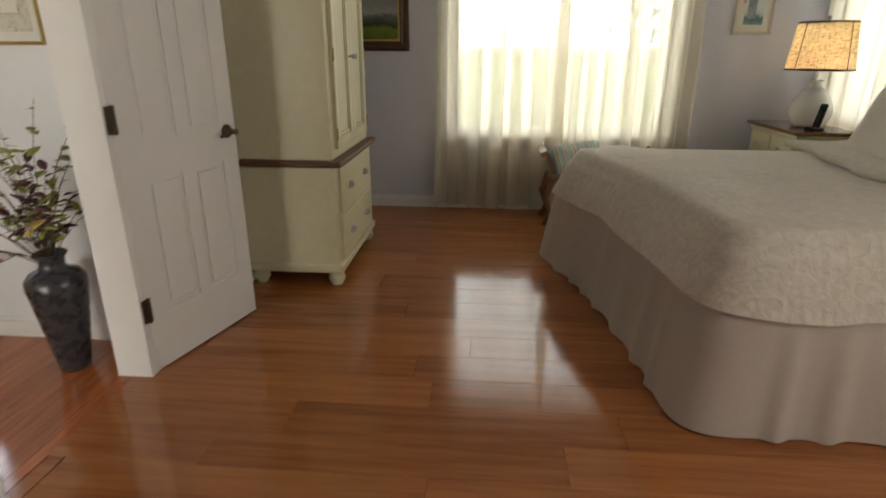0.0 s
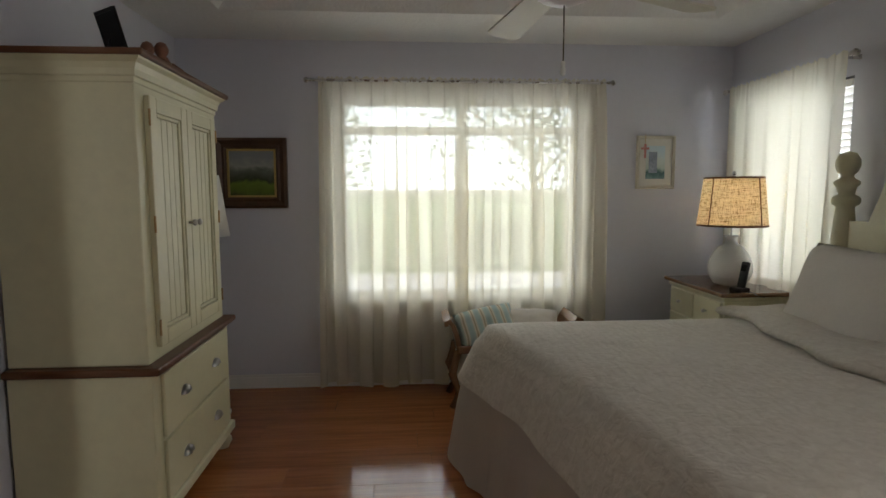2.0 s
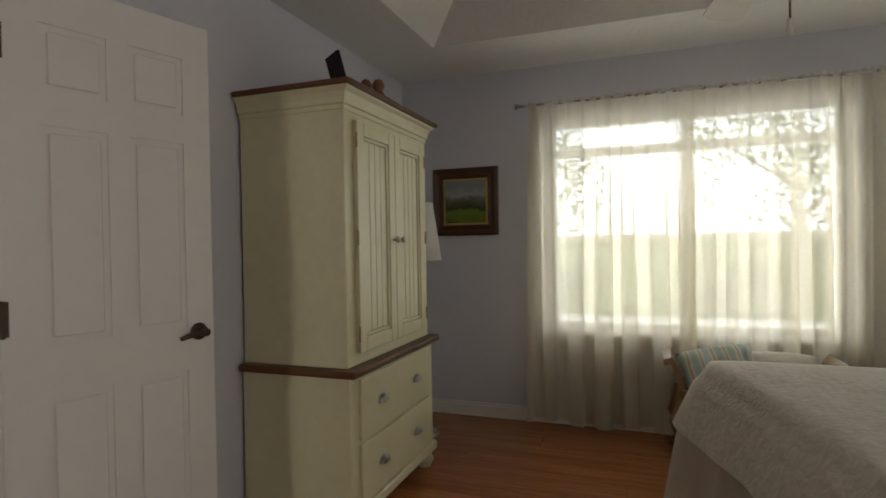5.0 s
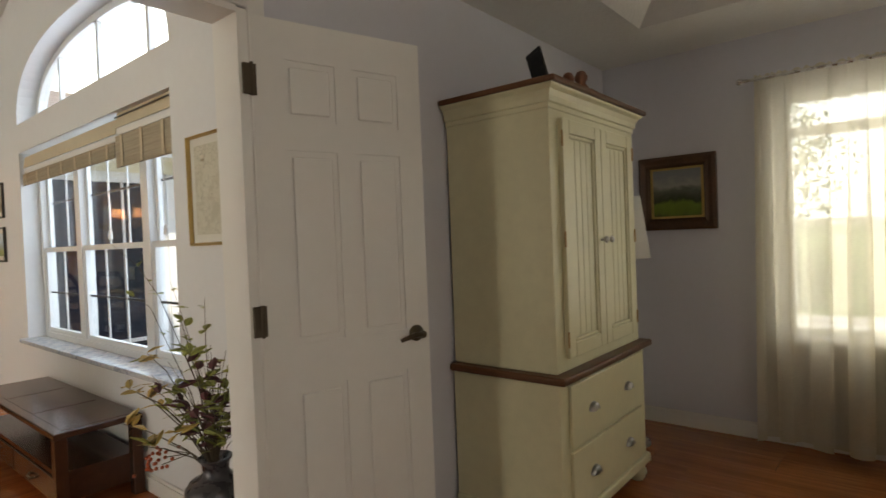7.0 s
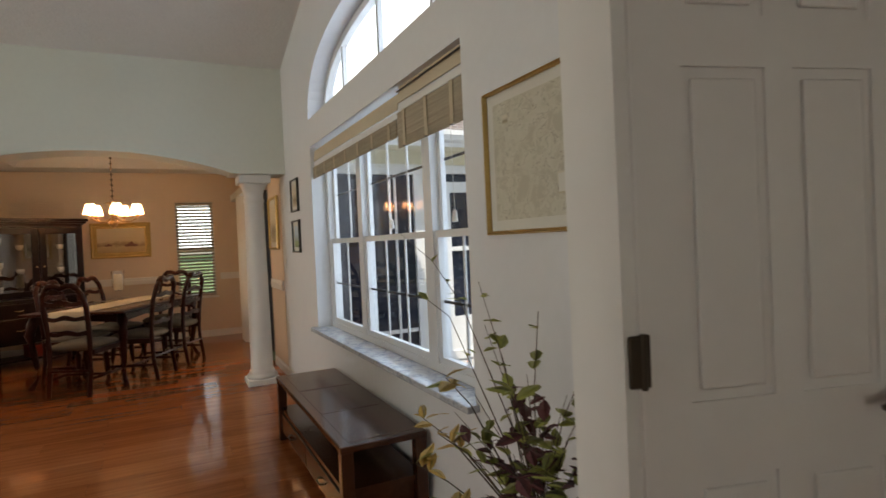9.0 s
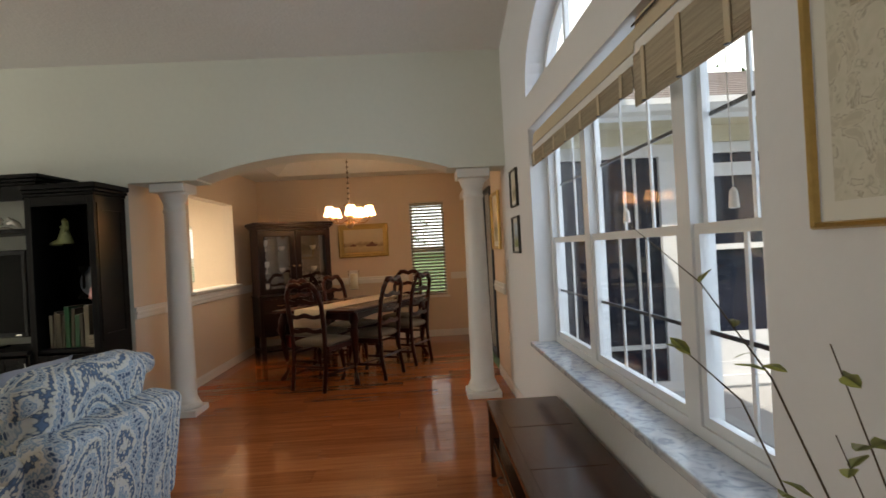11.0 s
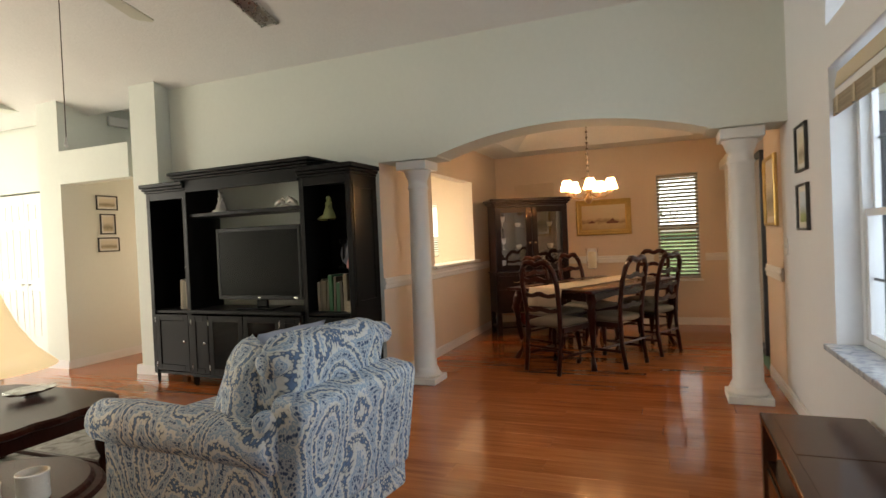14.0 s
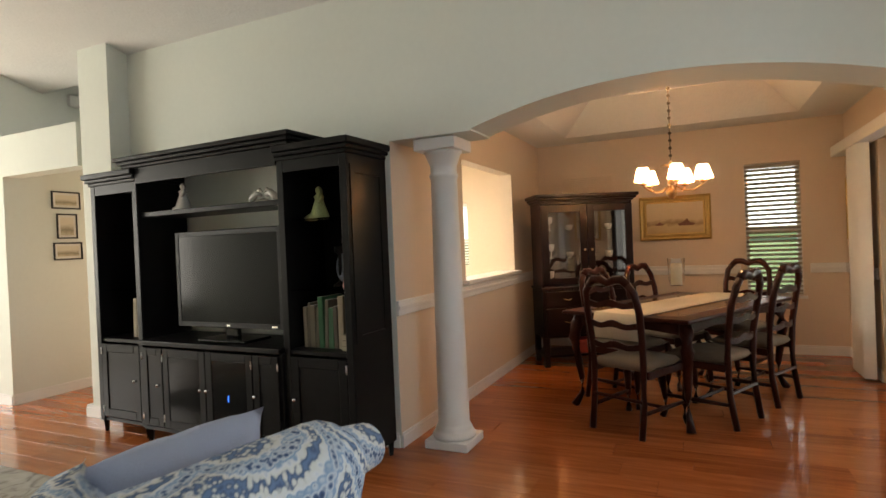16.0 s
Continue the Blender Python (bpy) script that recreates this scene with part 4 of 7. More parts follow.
def curtain(name, length, z0, z1, at, rz, material, label, folds, depth, seed, flare=0.0, lap=0.018):
    """A gathered panel: folds deepen from the heading to the hem."""
    rnd = random.Random(seed)
    ph = [rnd.uniform(0, 6.28) for _ in range(6)]
    bm = bmesh.new()
    nx, nz = folds * 22, 30
    warp = [rnd.uniform(-1, 1) for _ in range(folds + 2)]
    wide = [rnd.uniform(0.55, 1.45) for _ in range(folds + 2)]
    cols = []
    for i in range(nx + 1):
        u = i / nx
        g = u * folds
        k0, fr = int(g), g - int(g)
        ws = wide[k0] * (1 - fr) + wide[k0 + 1] * fr
        wp = warp[k0] * (1 - fr) + warp[k0 + 1] * fr
        col = []
        for j in range(nz + 1):
            v = j / nz
            k = 0.30 + 0.70 * min(1, v * 2.2)
            a = 2 * math.pi * (g + 0.22 * wp + 0.10 * math.sin(2 * math.pi * u * 1.7 + ph[1]) * v)
            yy = depth * k * ws * (math.sin(a) + 0.22 * math.sin(2.3 * a + ph[2]))
            # the cloth doubles back on itself at each fold
            xx = (u - 0.5) * (length + flare * v) - lap * k * ws * math.sin(2 * a) + 0.012 * k * wp * v
            if v < 0.04:
                yy = yy * 0.5 + 0.005 * math.sin(5 * a)
            zz = z1 + (z0 - z1) * v + (0.010 * math.sin(a * 0.31 + ph[5]) if j == nz else 0) + (0.008 * math.sin(4 * a) if j == 0 else 0)
            col.append(bm.verts.new((xx, yy, zz)))
        cols.append(col)
    for p, q in zip(cols, cols[1:]):
        for j in range(nz):
            bm.faces.new((p[j], q[j], q[j + 1], p[j + 1]))
    ob = thing(name, at, rz, label, "curtain", "sheer curtains")
    part("panel", bm, material, ob, smooth=True)
    return ob


curtain("curtain", 1.02, 0.04, 2.165, (1.40, BY1 - 0.10, 0), 0, "curtain", "cream sheer curtain hanging to the floor", 6, 0.044, 3, 0.03, 0.023)
curtain("curtain", 0.98, 0.04, 2.165, (2.37, BY1 - 0.10, 0), 0, "curtain", "cream sheer curtain hanging to the floor", 7, 0.042, 5, 0.03, 0.020)
curtain("curtain", 1.04, 0.10, 2.10, (BX1 - 0.13, 5.63, 0), 90, "side_curtain", "cream curtain lit by the bedside lamp", 5, 0.026, 8, 0.0, 0.028)


def curtain_rod(length, at, rz):
    ob = thing("curtain_rod", at, rz, "slim brushed nickel curtain rod with ball finials", "curtain rod")
    part("rod", turned(tube([(-length / 2, 0, 0), (length / 2, 0, 0)], 0.009, 10), Matrix.Identity(4)), "nickel", ob)
    for s in (-1, 1):
        part("finial", turned(lathe([(0.008, 0), (0.013, 0.008), (0.013, 0.014), (0.008, 0.02), (0.018, 0.032), (0.02, 0.042), (0.012, 0.056), (0.002, 0.06)], 14), Matrix.Translation((s * length / 2, 0, 0)) @ Matrix.Rotation(radians(90 * s), 4, "Y")), "nickel", ob, smooth=True)
        part("bracket", box(s * (length / 2 - 0.05) - 0.006, s * (length / 2 - 0.05) + 0.006, -0.004, 0.105, -0.012, 0.012), "nickel", ob)
    return ob


curtain_rod(2.02, (1.865, BY1 - 0.105, 2.145), 0)
curtain_rod(1.06, (BX1 - 0.11, 5.66, 2.085), -90)


def blind(name, w, h, at, rz, n, tilt, label, material="blind"):
    ob = thing(name, at, rz, label, "window blind")
    part("head_rail", box(-w / 2, w / 2, -0.025, 0.025, h - 0.04, h, 0.003), material, ob)
    part("bottom_rail", box(-w / 2, w / 2, -0.02, 0.02, 0, 0.018, 0.003), material, ob)
    bm = turned(box(-w / 2, w / 2, -0.022, 0.022, -0.0014, 0.0014), Matrix.Rotation(radians(tilt), 4, "X"))
    first = part("slat", bm, material, ob)
    first.location.z = 0.04
    for i in range(1, n):
        share("slat", first.data, ob, Matrix.Translation((0, 0, 0.04 + (h - 0.1) * i / (n - 1))))
    for s in (-0.3, 0.3):
        part("ladder_cord", box(s * w - 0.002, s * w + 0.002, -0.024, -0.022, 0.01, h - 0.04), material, ob)
    return ob


win = thing("window_5", (0, 0, 0), 0, "white dining room window", "window", kind="structure")
bm = turned(frame_rect(2.90, 3.42, 0.62, 2.04, 0.035, 0.06, 0.11), Matrix.Translation((DX, 0, 0)) @ turn90)
box(DX - 0.11, DX - 0.06, 2.93, 3.39, 1.31, 1.36, bm=bm)
part("window_frame", bm, "vinyl", win)
structure("window_sill", box(DX - 0.06, DX + 0.03, 2.87, 3.45, 0.59, 0.618, 0.004), "trim")
# dining slats carry their room-side shade in the colour
blind("window_blind", 0.51, 1.40, (DX - 0.035, 3.16, 0.63), 90, 28, -36, "open slat blind in the dining window, coloured tan for its shaded side", "shaded_blind")
blind("window_blind", 0.76, 1.22, (BX1 + 0.03, 5.62, 0.77), 90, 30, 40, "white slat blind behind the side curtain")
# this blind keeps the sun out of the added, unseen window
blind("window_blind", 0.98, 1.22, (BX1 + 0.03, 1.9, 0.77), 90, 32, 74, "closed white slat blind in the added, unseen bedroom window")
blind("window_blind", 0.98, 0.80, (DX - 0.03, -0.85, 1.04), 90, 20, 25, "white slat blind in the kitchen window")
# sliding glass door, pelmet and the stacked vertical blind
win = thing("sliding_door", (0, 0, 0), 0, "sliding glass patio door with a dark frame", "door", kind="structure")
for x0, x1, yo in ((-7.30, -6.53, 0.07), (-6.57, -5.80, 0.11)):
    part("sash", frame_rect(x0, x1, 0.0, 2.03, 0.055, WY + yo, WY + yo + 0.035), "dark_metal", win)
    clear_pane(x0 + 0.055, x1 - 0.055, 0.055, 1.975, WY + yo + 0.015, win)
ob = thing("vertical_blind", (-7.74, WY - 0.09, 0), 0, "stacked cream vertical blind under a pelmet", "window blind")
part("pelmet", box(-0.62, 1.98, -0.05, 0.085, 2.03, 2.13, 0.006), "trim", ob)
for i in range(18):
    part("vane", turned(box(-0.045, 0.045, -0.001, 0.001, 0.02, 2.03), Matrix.Translation((0.0 + 0.022 * i, 0, 0)) @ Matrix.Rotation(radians(66), 4, "Z")), "blind", ob)

# bifold closet doors
for y0 in (-5.47, -4.86):
    ob = thing("bifold_door", (-5.085, y0, 0.01), 90, "white six-panel bifold closet door", "door", "closet doors", "structure")
    panel_door(ob, 0.605, 2.11, 0.03, [(0.08, 0.25), (0.355, 0.525)], [(0.22, 0.85), (0.98, 1.66), (1.76, 1.98)])
    part("knob", turned(lathe([(0.008, 0), (0.008, 0.02), (0.018, 0.028), (0.018, 0.038), (0.006, 0.044)], 14), Matrix.Translation((0.30 + (0.24 if y0 < -5 else -0.24), 0, 0.92)) @ Matrix.Rotation(radians(90), 4, "X")), "trim", ob, smooth=True)

# ---- pictures ----


def picture(name, at, rz, w, h, border, depth, frame_mat, art, label, mat_w=0.0, inner=None):
    """Hangs with its back on the wall: local y = 0 is the wall, -y the room."""
    ob = thing(name, at, rz, label, "picture")
    prof = [(0, 0.0), (0, depth * 0.7), (border * 0.25, depth), (border * 0.6, depth * 0.75), (border * 0.8, depth * 0.85), (border, depth * 0.45)]
    bm = bmesh.new()
    rings = []
    for o, d in prof:
        rings.append([bm.verts.new((sx * (w / 2 - o), -d, sz * (h / 2 - o))) for sx, sz in ((-1, -1), (1, -1), (1, 1), (-1, 1))])
    for a, b in zip(rings, rings[1:]):
        for i in range(4):
            bm.faces.new((a[i], a[(i + 1) % 4], b[(i + 1) % 4], b[i]))
    part("frame", bm, frame_mat, ob)
    iw, ih = w / 2 - border, h / 2 - border
    if inner:
        part("inner_trim", frame_rect(-iw, iw, -ih, ih, 0.014, -depth * 0.5, -depth * 0.3), inner, ob)
    if mat_w:
        part("mat_board", box(-iw, iw, -depth * 0.28, -depth * 0.2, -ih, ih), "paper", ob)
        iw, ih = iw - mat_w, ih - mat_w
    part("print", box(-iw, iw, -depth * 0.34, -depth * 0.29, -ih, ih), art, ob)
    return ob


picture("picture", (0.415, BY1 - 0.002, 1.53), 0, 0.48, 0.48, 0.075, 0.045, "gilt_brown", "landscape", "dark landscape painting in a carved brown and gilt frame", inner="gold")
ob = picture("picture", (3.28, BY1 - 0.002, 1.605), 0, 0.285, 0.38, 0.022, 0.028, "white_frame", "tower", "watercolour of a blue tower in a cream frame", 0.05)
part("painted_tower", box(-0.05, 0.012, -0.0112, -0.0098, -0.075, 0.075, 0.0), "blue_glaze", ob)
ob = thing("cross_ornament", (3.19, BY1 - 0.035, 1.69), 0, "small pink cross hanging on the picture frame", "ornament")
bm = box(-0.008, 0.008, -0.006, 0.0, -0.055, 0.045, 0.002, 1)
box(-0.03, 0.03, -0.0065, -0.0005, 0.005, 0.02, 0.002, 1, bm)
part("cross", bm, "pink_glaze", ob)
part("cord", tube([(-0.001, -0.003, 0.045), (0.0, -0.002, 0.11)], 0.002, 6), "gold", ob)
ob = picture("picture", (-0.715, WY - 0.002, 1.555), 0, 0.56, 0.50, 0.014, 0.025, "gold", "map", "antique map print with cream mat in a thin gold frame", 0.035)
for x, z, w, h, mm in ((0.155, -0.105, 0.07, 0.055, "paper"), (-0.155, 0.14, 0.03, 0.03, "sketch"), (0.155, -0.105, 0.08, 0.065, "sketch")):
    part("cartouche", box(x - w / 2, x + w / 2, -0.0105 - (0.001 if mm == "paper" else 0), -0.0085, z - h / 2, z + h / 2), mm, ob)
for z, art in ((1.755, "sketch"), (1.39, "field")):
    picture("picture", (-4.31, WY - 0.002, z), 0, 0.29, 0.29, 0.016, 0.022, "black_frame", art, "small framed print with a black frame", 0.035)
picture("picture", (DX + 0.002, 2.19, 1.505), 90, 0.75, 0.50, 0.065, 0.04, "gold", "seascape", "harbour painting in a wide gilded frame", inner="gold")
boats = [o for o in bpy.data.objects if o.get("label", "").startswith("harbour")][0]
for bx, bw, bh in ((-0.16, 0.05, 0.03), (0.12, 0.09, 0.06)):
    hull = [(bx - bw, -0.07), (bx - bw * 0.8, -0.07 - bh * 0.35), (bx + bw * 0.8, -0.07 - bh * 0.35), (bx + bw, -0.07), (bx + bw * 0.4, -0.07 + bh * 0.3), (bx + bw * 0.1, -0.07 + bh), (bx - bw * 0.4, -0.07 + bh * 0.3)]
    part("painted_boat", prism(hull, -0.0150, -0.0138), "carved", boats)
for x, z, w, h in ((-5.11, 1.915, 0.28, 0.175), (-5.11, 1.655, 0.20, 0.25), (-5.11, 1.405, 0.28, 0.175)):
    picture("picture", (x, -3.338, z), 180, w, h, 0.014, 0.018, "black_frame", "sketch", "small sepia print in a dark frame", 0.022)
picture("picture", (-8.16, WY - 0.002, 1.5), 0, 0.34, 0.62, 0.03, 0.03, "gold", "sketch", "narrow print in a gold frame")
picture("picture", (-5.43, WY - 0.002, 1.56), 0, 0.50, 0.56, 0.028, 0.03, "gold", "sketch", "glazed print in a gold frame", 0.05)
ob = thing("air_vent", (DX + 0.003, 1.22, 1.95), 90, "white return air grille on the wall", "vent")
part("vent_frame", frame_rect(-0.31, 0.31, -0.12, 0.12, 0.02, -0.012, 0.0), "din_wall", ob)
for i in range(9):
    part("louver", turned(box(-0.29, 0.29, -0.010, 0.0, -0.002, 0.002), Matrix.Translation((0, -0.002, -0.09 + 0.0225 * i)) @ Matrix.Rotation(radians(35), 4, "X")), "din_wall", ob)
vx = -3.95
ob = thing("ceiling_vent", (vx, -0.02, 0), 0, "grey metal ceiling air vent", "vent")
tilt = Matrix.Translation((0, 0, rise(vx) - 0.004)) @ Matrix.Rotation(-math.atan(0.27), 4, "Y")
part("vent_frame", turned(turned(frame_rect(-0.21, 0.21, -0.09, 0.09, 0.022, -0.012, 0.0), Matrix.Rotation(radians(-90), 4, "X")), tilt @ Matrix.Diagonal((1, 1, -1, 1))), "nickel", ob)
for i in range(6):
    part("louver", turned(box(-0.19, 0.19, -0.012, 0.012, -0.001, 0.001), tilt @ Matrix.Translation((0, -0.06 + 0.024 * i, -0.008)) @ Matrix.Rotation(radians(40), 4, "X")), "nickel", ob)
part("backing", turned(box(-0.19, 0.19, -0.07, 0.07, -0.002, -0.0005), tilt), "plastic", ob)
ob = thing("light_switch", (-4.9, WY - 0.002, 1.13), 0, "white light switch plate", "switch")
part("plate", box(-0.035, 0.035, -0.006, 0, -0.058, 0.058, 0.003), "trim", ob)
part("toggle", box(-0.006, 0.006, -0.014, -0.006, -0.012, 0.012, 0.002), "trim", ob)
ob = thing("doorbell_chime", (-5.3, -3.338, 2.93), 180, "white chime box on the niche wall", "chime")
part("cover", box(-0.13, 0.13, -0.05, 0, -0.06, 0.06, 0.012), "trim", ob)

# ---- bedroom things ----


def armoire():
    ob = thing("armoire", (0, 0, 0), 0, "tall cream painted armoire with brown wood edges", "armoire")
    x0, xf, ya, yb = -0.05, 0.485, 4.53, 5.42
    part("lower_body", box(x0, xf, ya - 0.015, yb + 0.015, 0.10, 0.695, 0.006), "cream", ob)
    part("plinth", box(x0, xf + 0.02, ya - 0.03, yb + 0.03, 0.085, 0.135, 0.012, 3), "cream", ob)
    part("waist_board", box(x0, xf + 0.04, ya - 0.045, yb + 0.045, 0.695, 0.727, 0.010, 3), "brown_edge", ob, "brown wood waist edge")
    part("upper_body", box(x0, xf - 0.015, ya, yb, 0.727, 1.80, 0.006), "cream", ob)
    cove = [(0.0, 1.795), (0.004, 1.80), (0.004, 1.818), (0.012, 1.822), (0.015, 1.845), (0.024, 1.866), (0.040, 1.878), (0.044, 1.885)]
    bm = bmesh.new()
    rings = [[bm.verts.new(c) for c in ((x0, ya - o, z), (xf - 0.015 + o, ya - o, z), (xf - 0.015 + o, yb + o, z), (x0, yb + o, z))] for o, z in cove]
    for p, q in zip(rings, rings[1:]):
        for k in range(4):
            bm.faces.new((p[k], p[(k + 1) % 4], q[(k + 1) % 4], q[k]))
    bm.faces.new(rings[0])
    bm.faces.new(rings[-1])
    part("crown", bm, "cream", ob, "cream cove moulding")
    part("top_board", box(x0, xf + 0.045, ya - 0.055, yb + 0.055, 1.885, 1.91, 0.008, 3), "brown_edge", ob, "brown wood top")
    foot = [(0.030, 0), (0.036, 0.012), (0.048, 0.035), (0.046, 0.055), (0.034, 0.068), (0.042, 0.074), (0.044, 0.086)]
    for fx, fy in ((xf - 0.035, ya + 0.03), (xf - 0.035, yb - 0.03), (x0 + 0.05, ya + 0.03), (x0 + 0.05, yb - 0.03)):
        part("bun_foot", lathe(foot, 20, (fx, fy, 0)), "cream", ob, smooth=True)
    ym = (ya + yb) / 2
    rot = lambda: Matrix.Translation((xf - 0.015, 0, 0)) @ turn90
    for y0, y1, hy, hs in ((ya + 0.075, ym - 0.002, ya + 0.068, -1), (ym + 0.002, yb - 0.075, yb - 0.068, 1)):
        d = part("door", turned(frame_rect(y0, y1, 0.78, 1.765, 0.06, -0.022, 0.0, None, 0.003), rot()), "cream", ob)
        part("inset_moulding", turned(frame_rect(y0 + 0.06, y1 - 0.06, 0.84, 1.705, 0.016, -0.016, 0.0, None, 0.004), rot()), "cream", d)
        w = (y1 - y0 - 0.152) / 4
        for i in range(4):
            part("bead_board", turned(box(y0 + 0.076 + i * w + 0.001, y0 + 0.076 + (i + 1) * w - 0.001, -0.008, 0.0, 0.856, 1.69, 0.003, 1), rot()), "cream", d)
        yk = ym + hs * 0.030
        part("knob", turned(lathe([(0.006, 0), (0.006, 0.014), (0.014, 0.022), (0.016, 0.028), (0.008, 0.036)], 14), Matrix.Translation((xf + 0.007, yk, 1.26)) @ Matrix.Rotation(radians(90), 4, "Y")), "nickel", d, "nickel knob", True)
        for z in (0.86, 1.27, 1.68):
            part("hinge", tube([(xf + 0.008, hy, z - 0.032), (xf + 0.008, hy, z + 0.032)], 0.0045, 8), "brass", d)
    for z0, z1 in ((0.145, 0.40), (0.415, 0.675)):
        d = part("drawer", box(xf, xf + 0.016, ya + 0.055, yb - 0.055, z0, z1, 0.005, 2), "cream", ob)
        for y in (ya + 0.25, yb - 0.25):
            bm = bmesh.new()
            rings = []
            for i in range(9):
                a = math.pi * i / 8
                rings.append([bm.verts.new((xf + 0.016 + r * 0.8, y - 0.042 * math.cos(a) * s, (z0 + z1) / 2 + 0.034 * math.sin(a) * s - 0.012)) for r, s in ((0.0, 1.0), (0.018, 0.92), (0.028, 0.6), (0.030, 0.2))])
            for p, q in zip(rings, rings[1:]):
                for k in range(3):
                    bm.faces.new((p[k], q[k], q[k + 1], p[k + 1]))
            part("cup_pull", bm, "pewter", d, "pewter cup pull", True)
    return ob


armoire()
ob = thing("photo_frame", (0.24, 4.97, 1.911), 142, "small black easel photo frame, leaning back", "picture frame")
part("frame", turned(frame_rect(-0.08, 0.08, 0, 0.27, 0.014, -0.006, 0.006), Matrix.Rotation(radians(-16), 4, "X")), "plastic", ob)
part("back_panel", turned(box(-0.067, 0.067, -0.003, 0.003, 0.013, 0.257), Matrix.Rotation(radians(-16), 4, "X")), "plastic", ob)
part("easel_leg", tube([(0, 0.055, 0.14), (0, 0.085, 0.003)], 0.006, 6), "plastic", ob)
# a carved pair of figures, one plain mesh
bm = lathe([(0.05, 0), (0.055, 0.02), (0.045, 0.06), (0.03, 0.085), (0.02, 0.095), (0.028, 0.11), (0.030, 0.125), (0.02, 0.145), (0.004, 0.152)], 14, (0.30, 5.02, 1.911))
lathe([(0.05, 0), (0.055, 0.03), (0.042, 0.08), (0.03, 0.1), (0.02, 0.11), (0.03, 0.125), (0.032, 0.142), (0.02, 0.162), (0.004, 0.168)], 14, (0.33, 5.10, 1.911), bm)
tube([(0.33, 5.03, 1.985), (0.36, 5.06, 1.96), (0.34, 5.10, 1.99)], 0.014, 8, bm)
tube([(0.36, 5.13, 1.99), (0.40, 5.15, 1.965), (0.37, 5.18, 1.94)], 0.013, 8, bm)
turned(bm, Matrix.Translation((0.31, 5.10, 1.911)) @ Matrix.Diagonal((1.0, 1.0, 1.1, 1)) @ Matrix.Translation((-0.31, -5.06, -1.911)))
tagged(part("carved_figurine", bm, "carved", None, "small reddish carved wooden figure group on the armoire", True), category="figurine")
# lamp behind the armoire
ob = thing("floor_lamp", (0.22, 5.86, 0), 0, "floor lamp with a white drum shade, switched off", "floor lamp")
part("base", lathe([(0.13, 0), (0.13, 0.015), (0.03, 0.03), (0.012, 0.05)], 24), "nickel", ob, smooth=True)
part("pole", tube([(0, 0, 0.04), (0, 0, 1.22)], 0.010, 10), "nickel", ob)
bm = lathe([(0.165, 1.13), (0.115, 1.50), (0.113, 1.50), (0.163, 1.13)], 32)
part("shade", bm, "white_shade", ob, "white tapered shade", True)


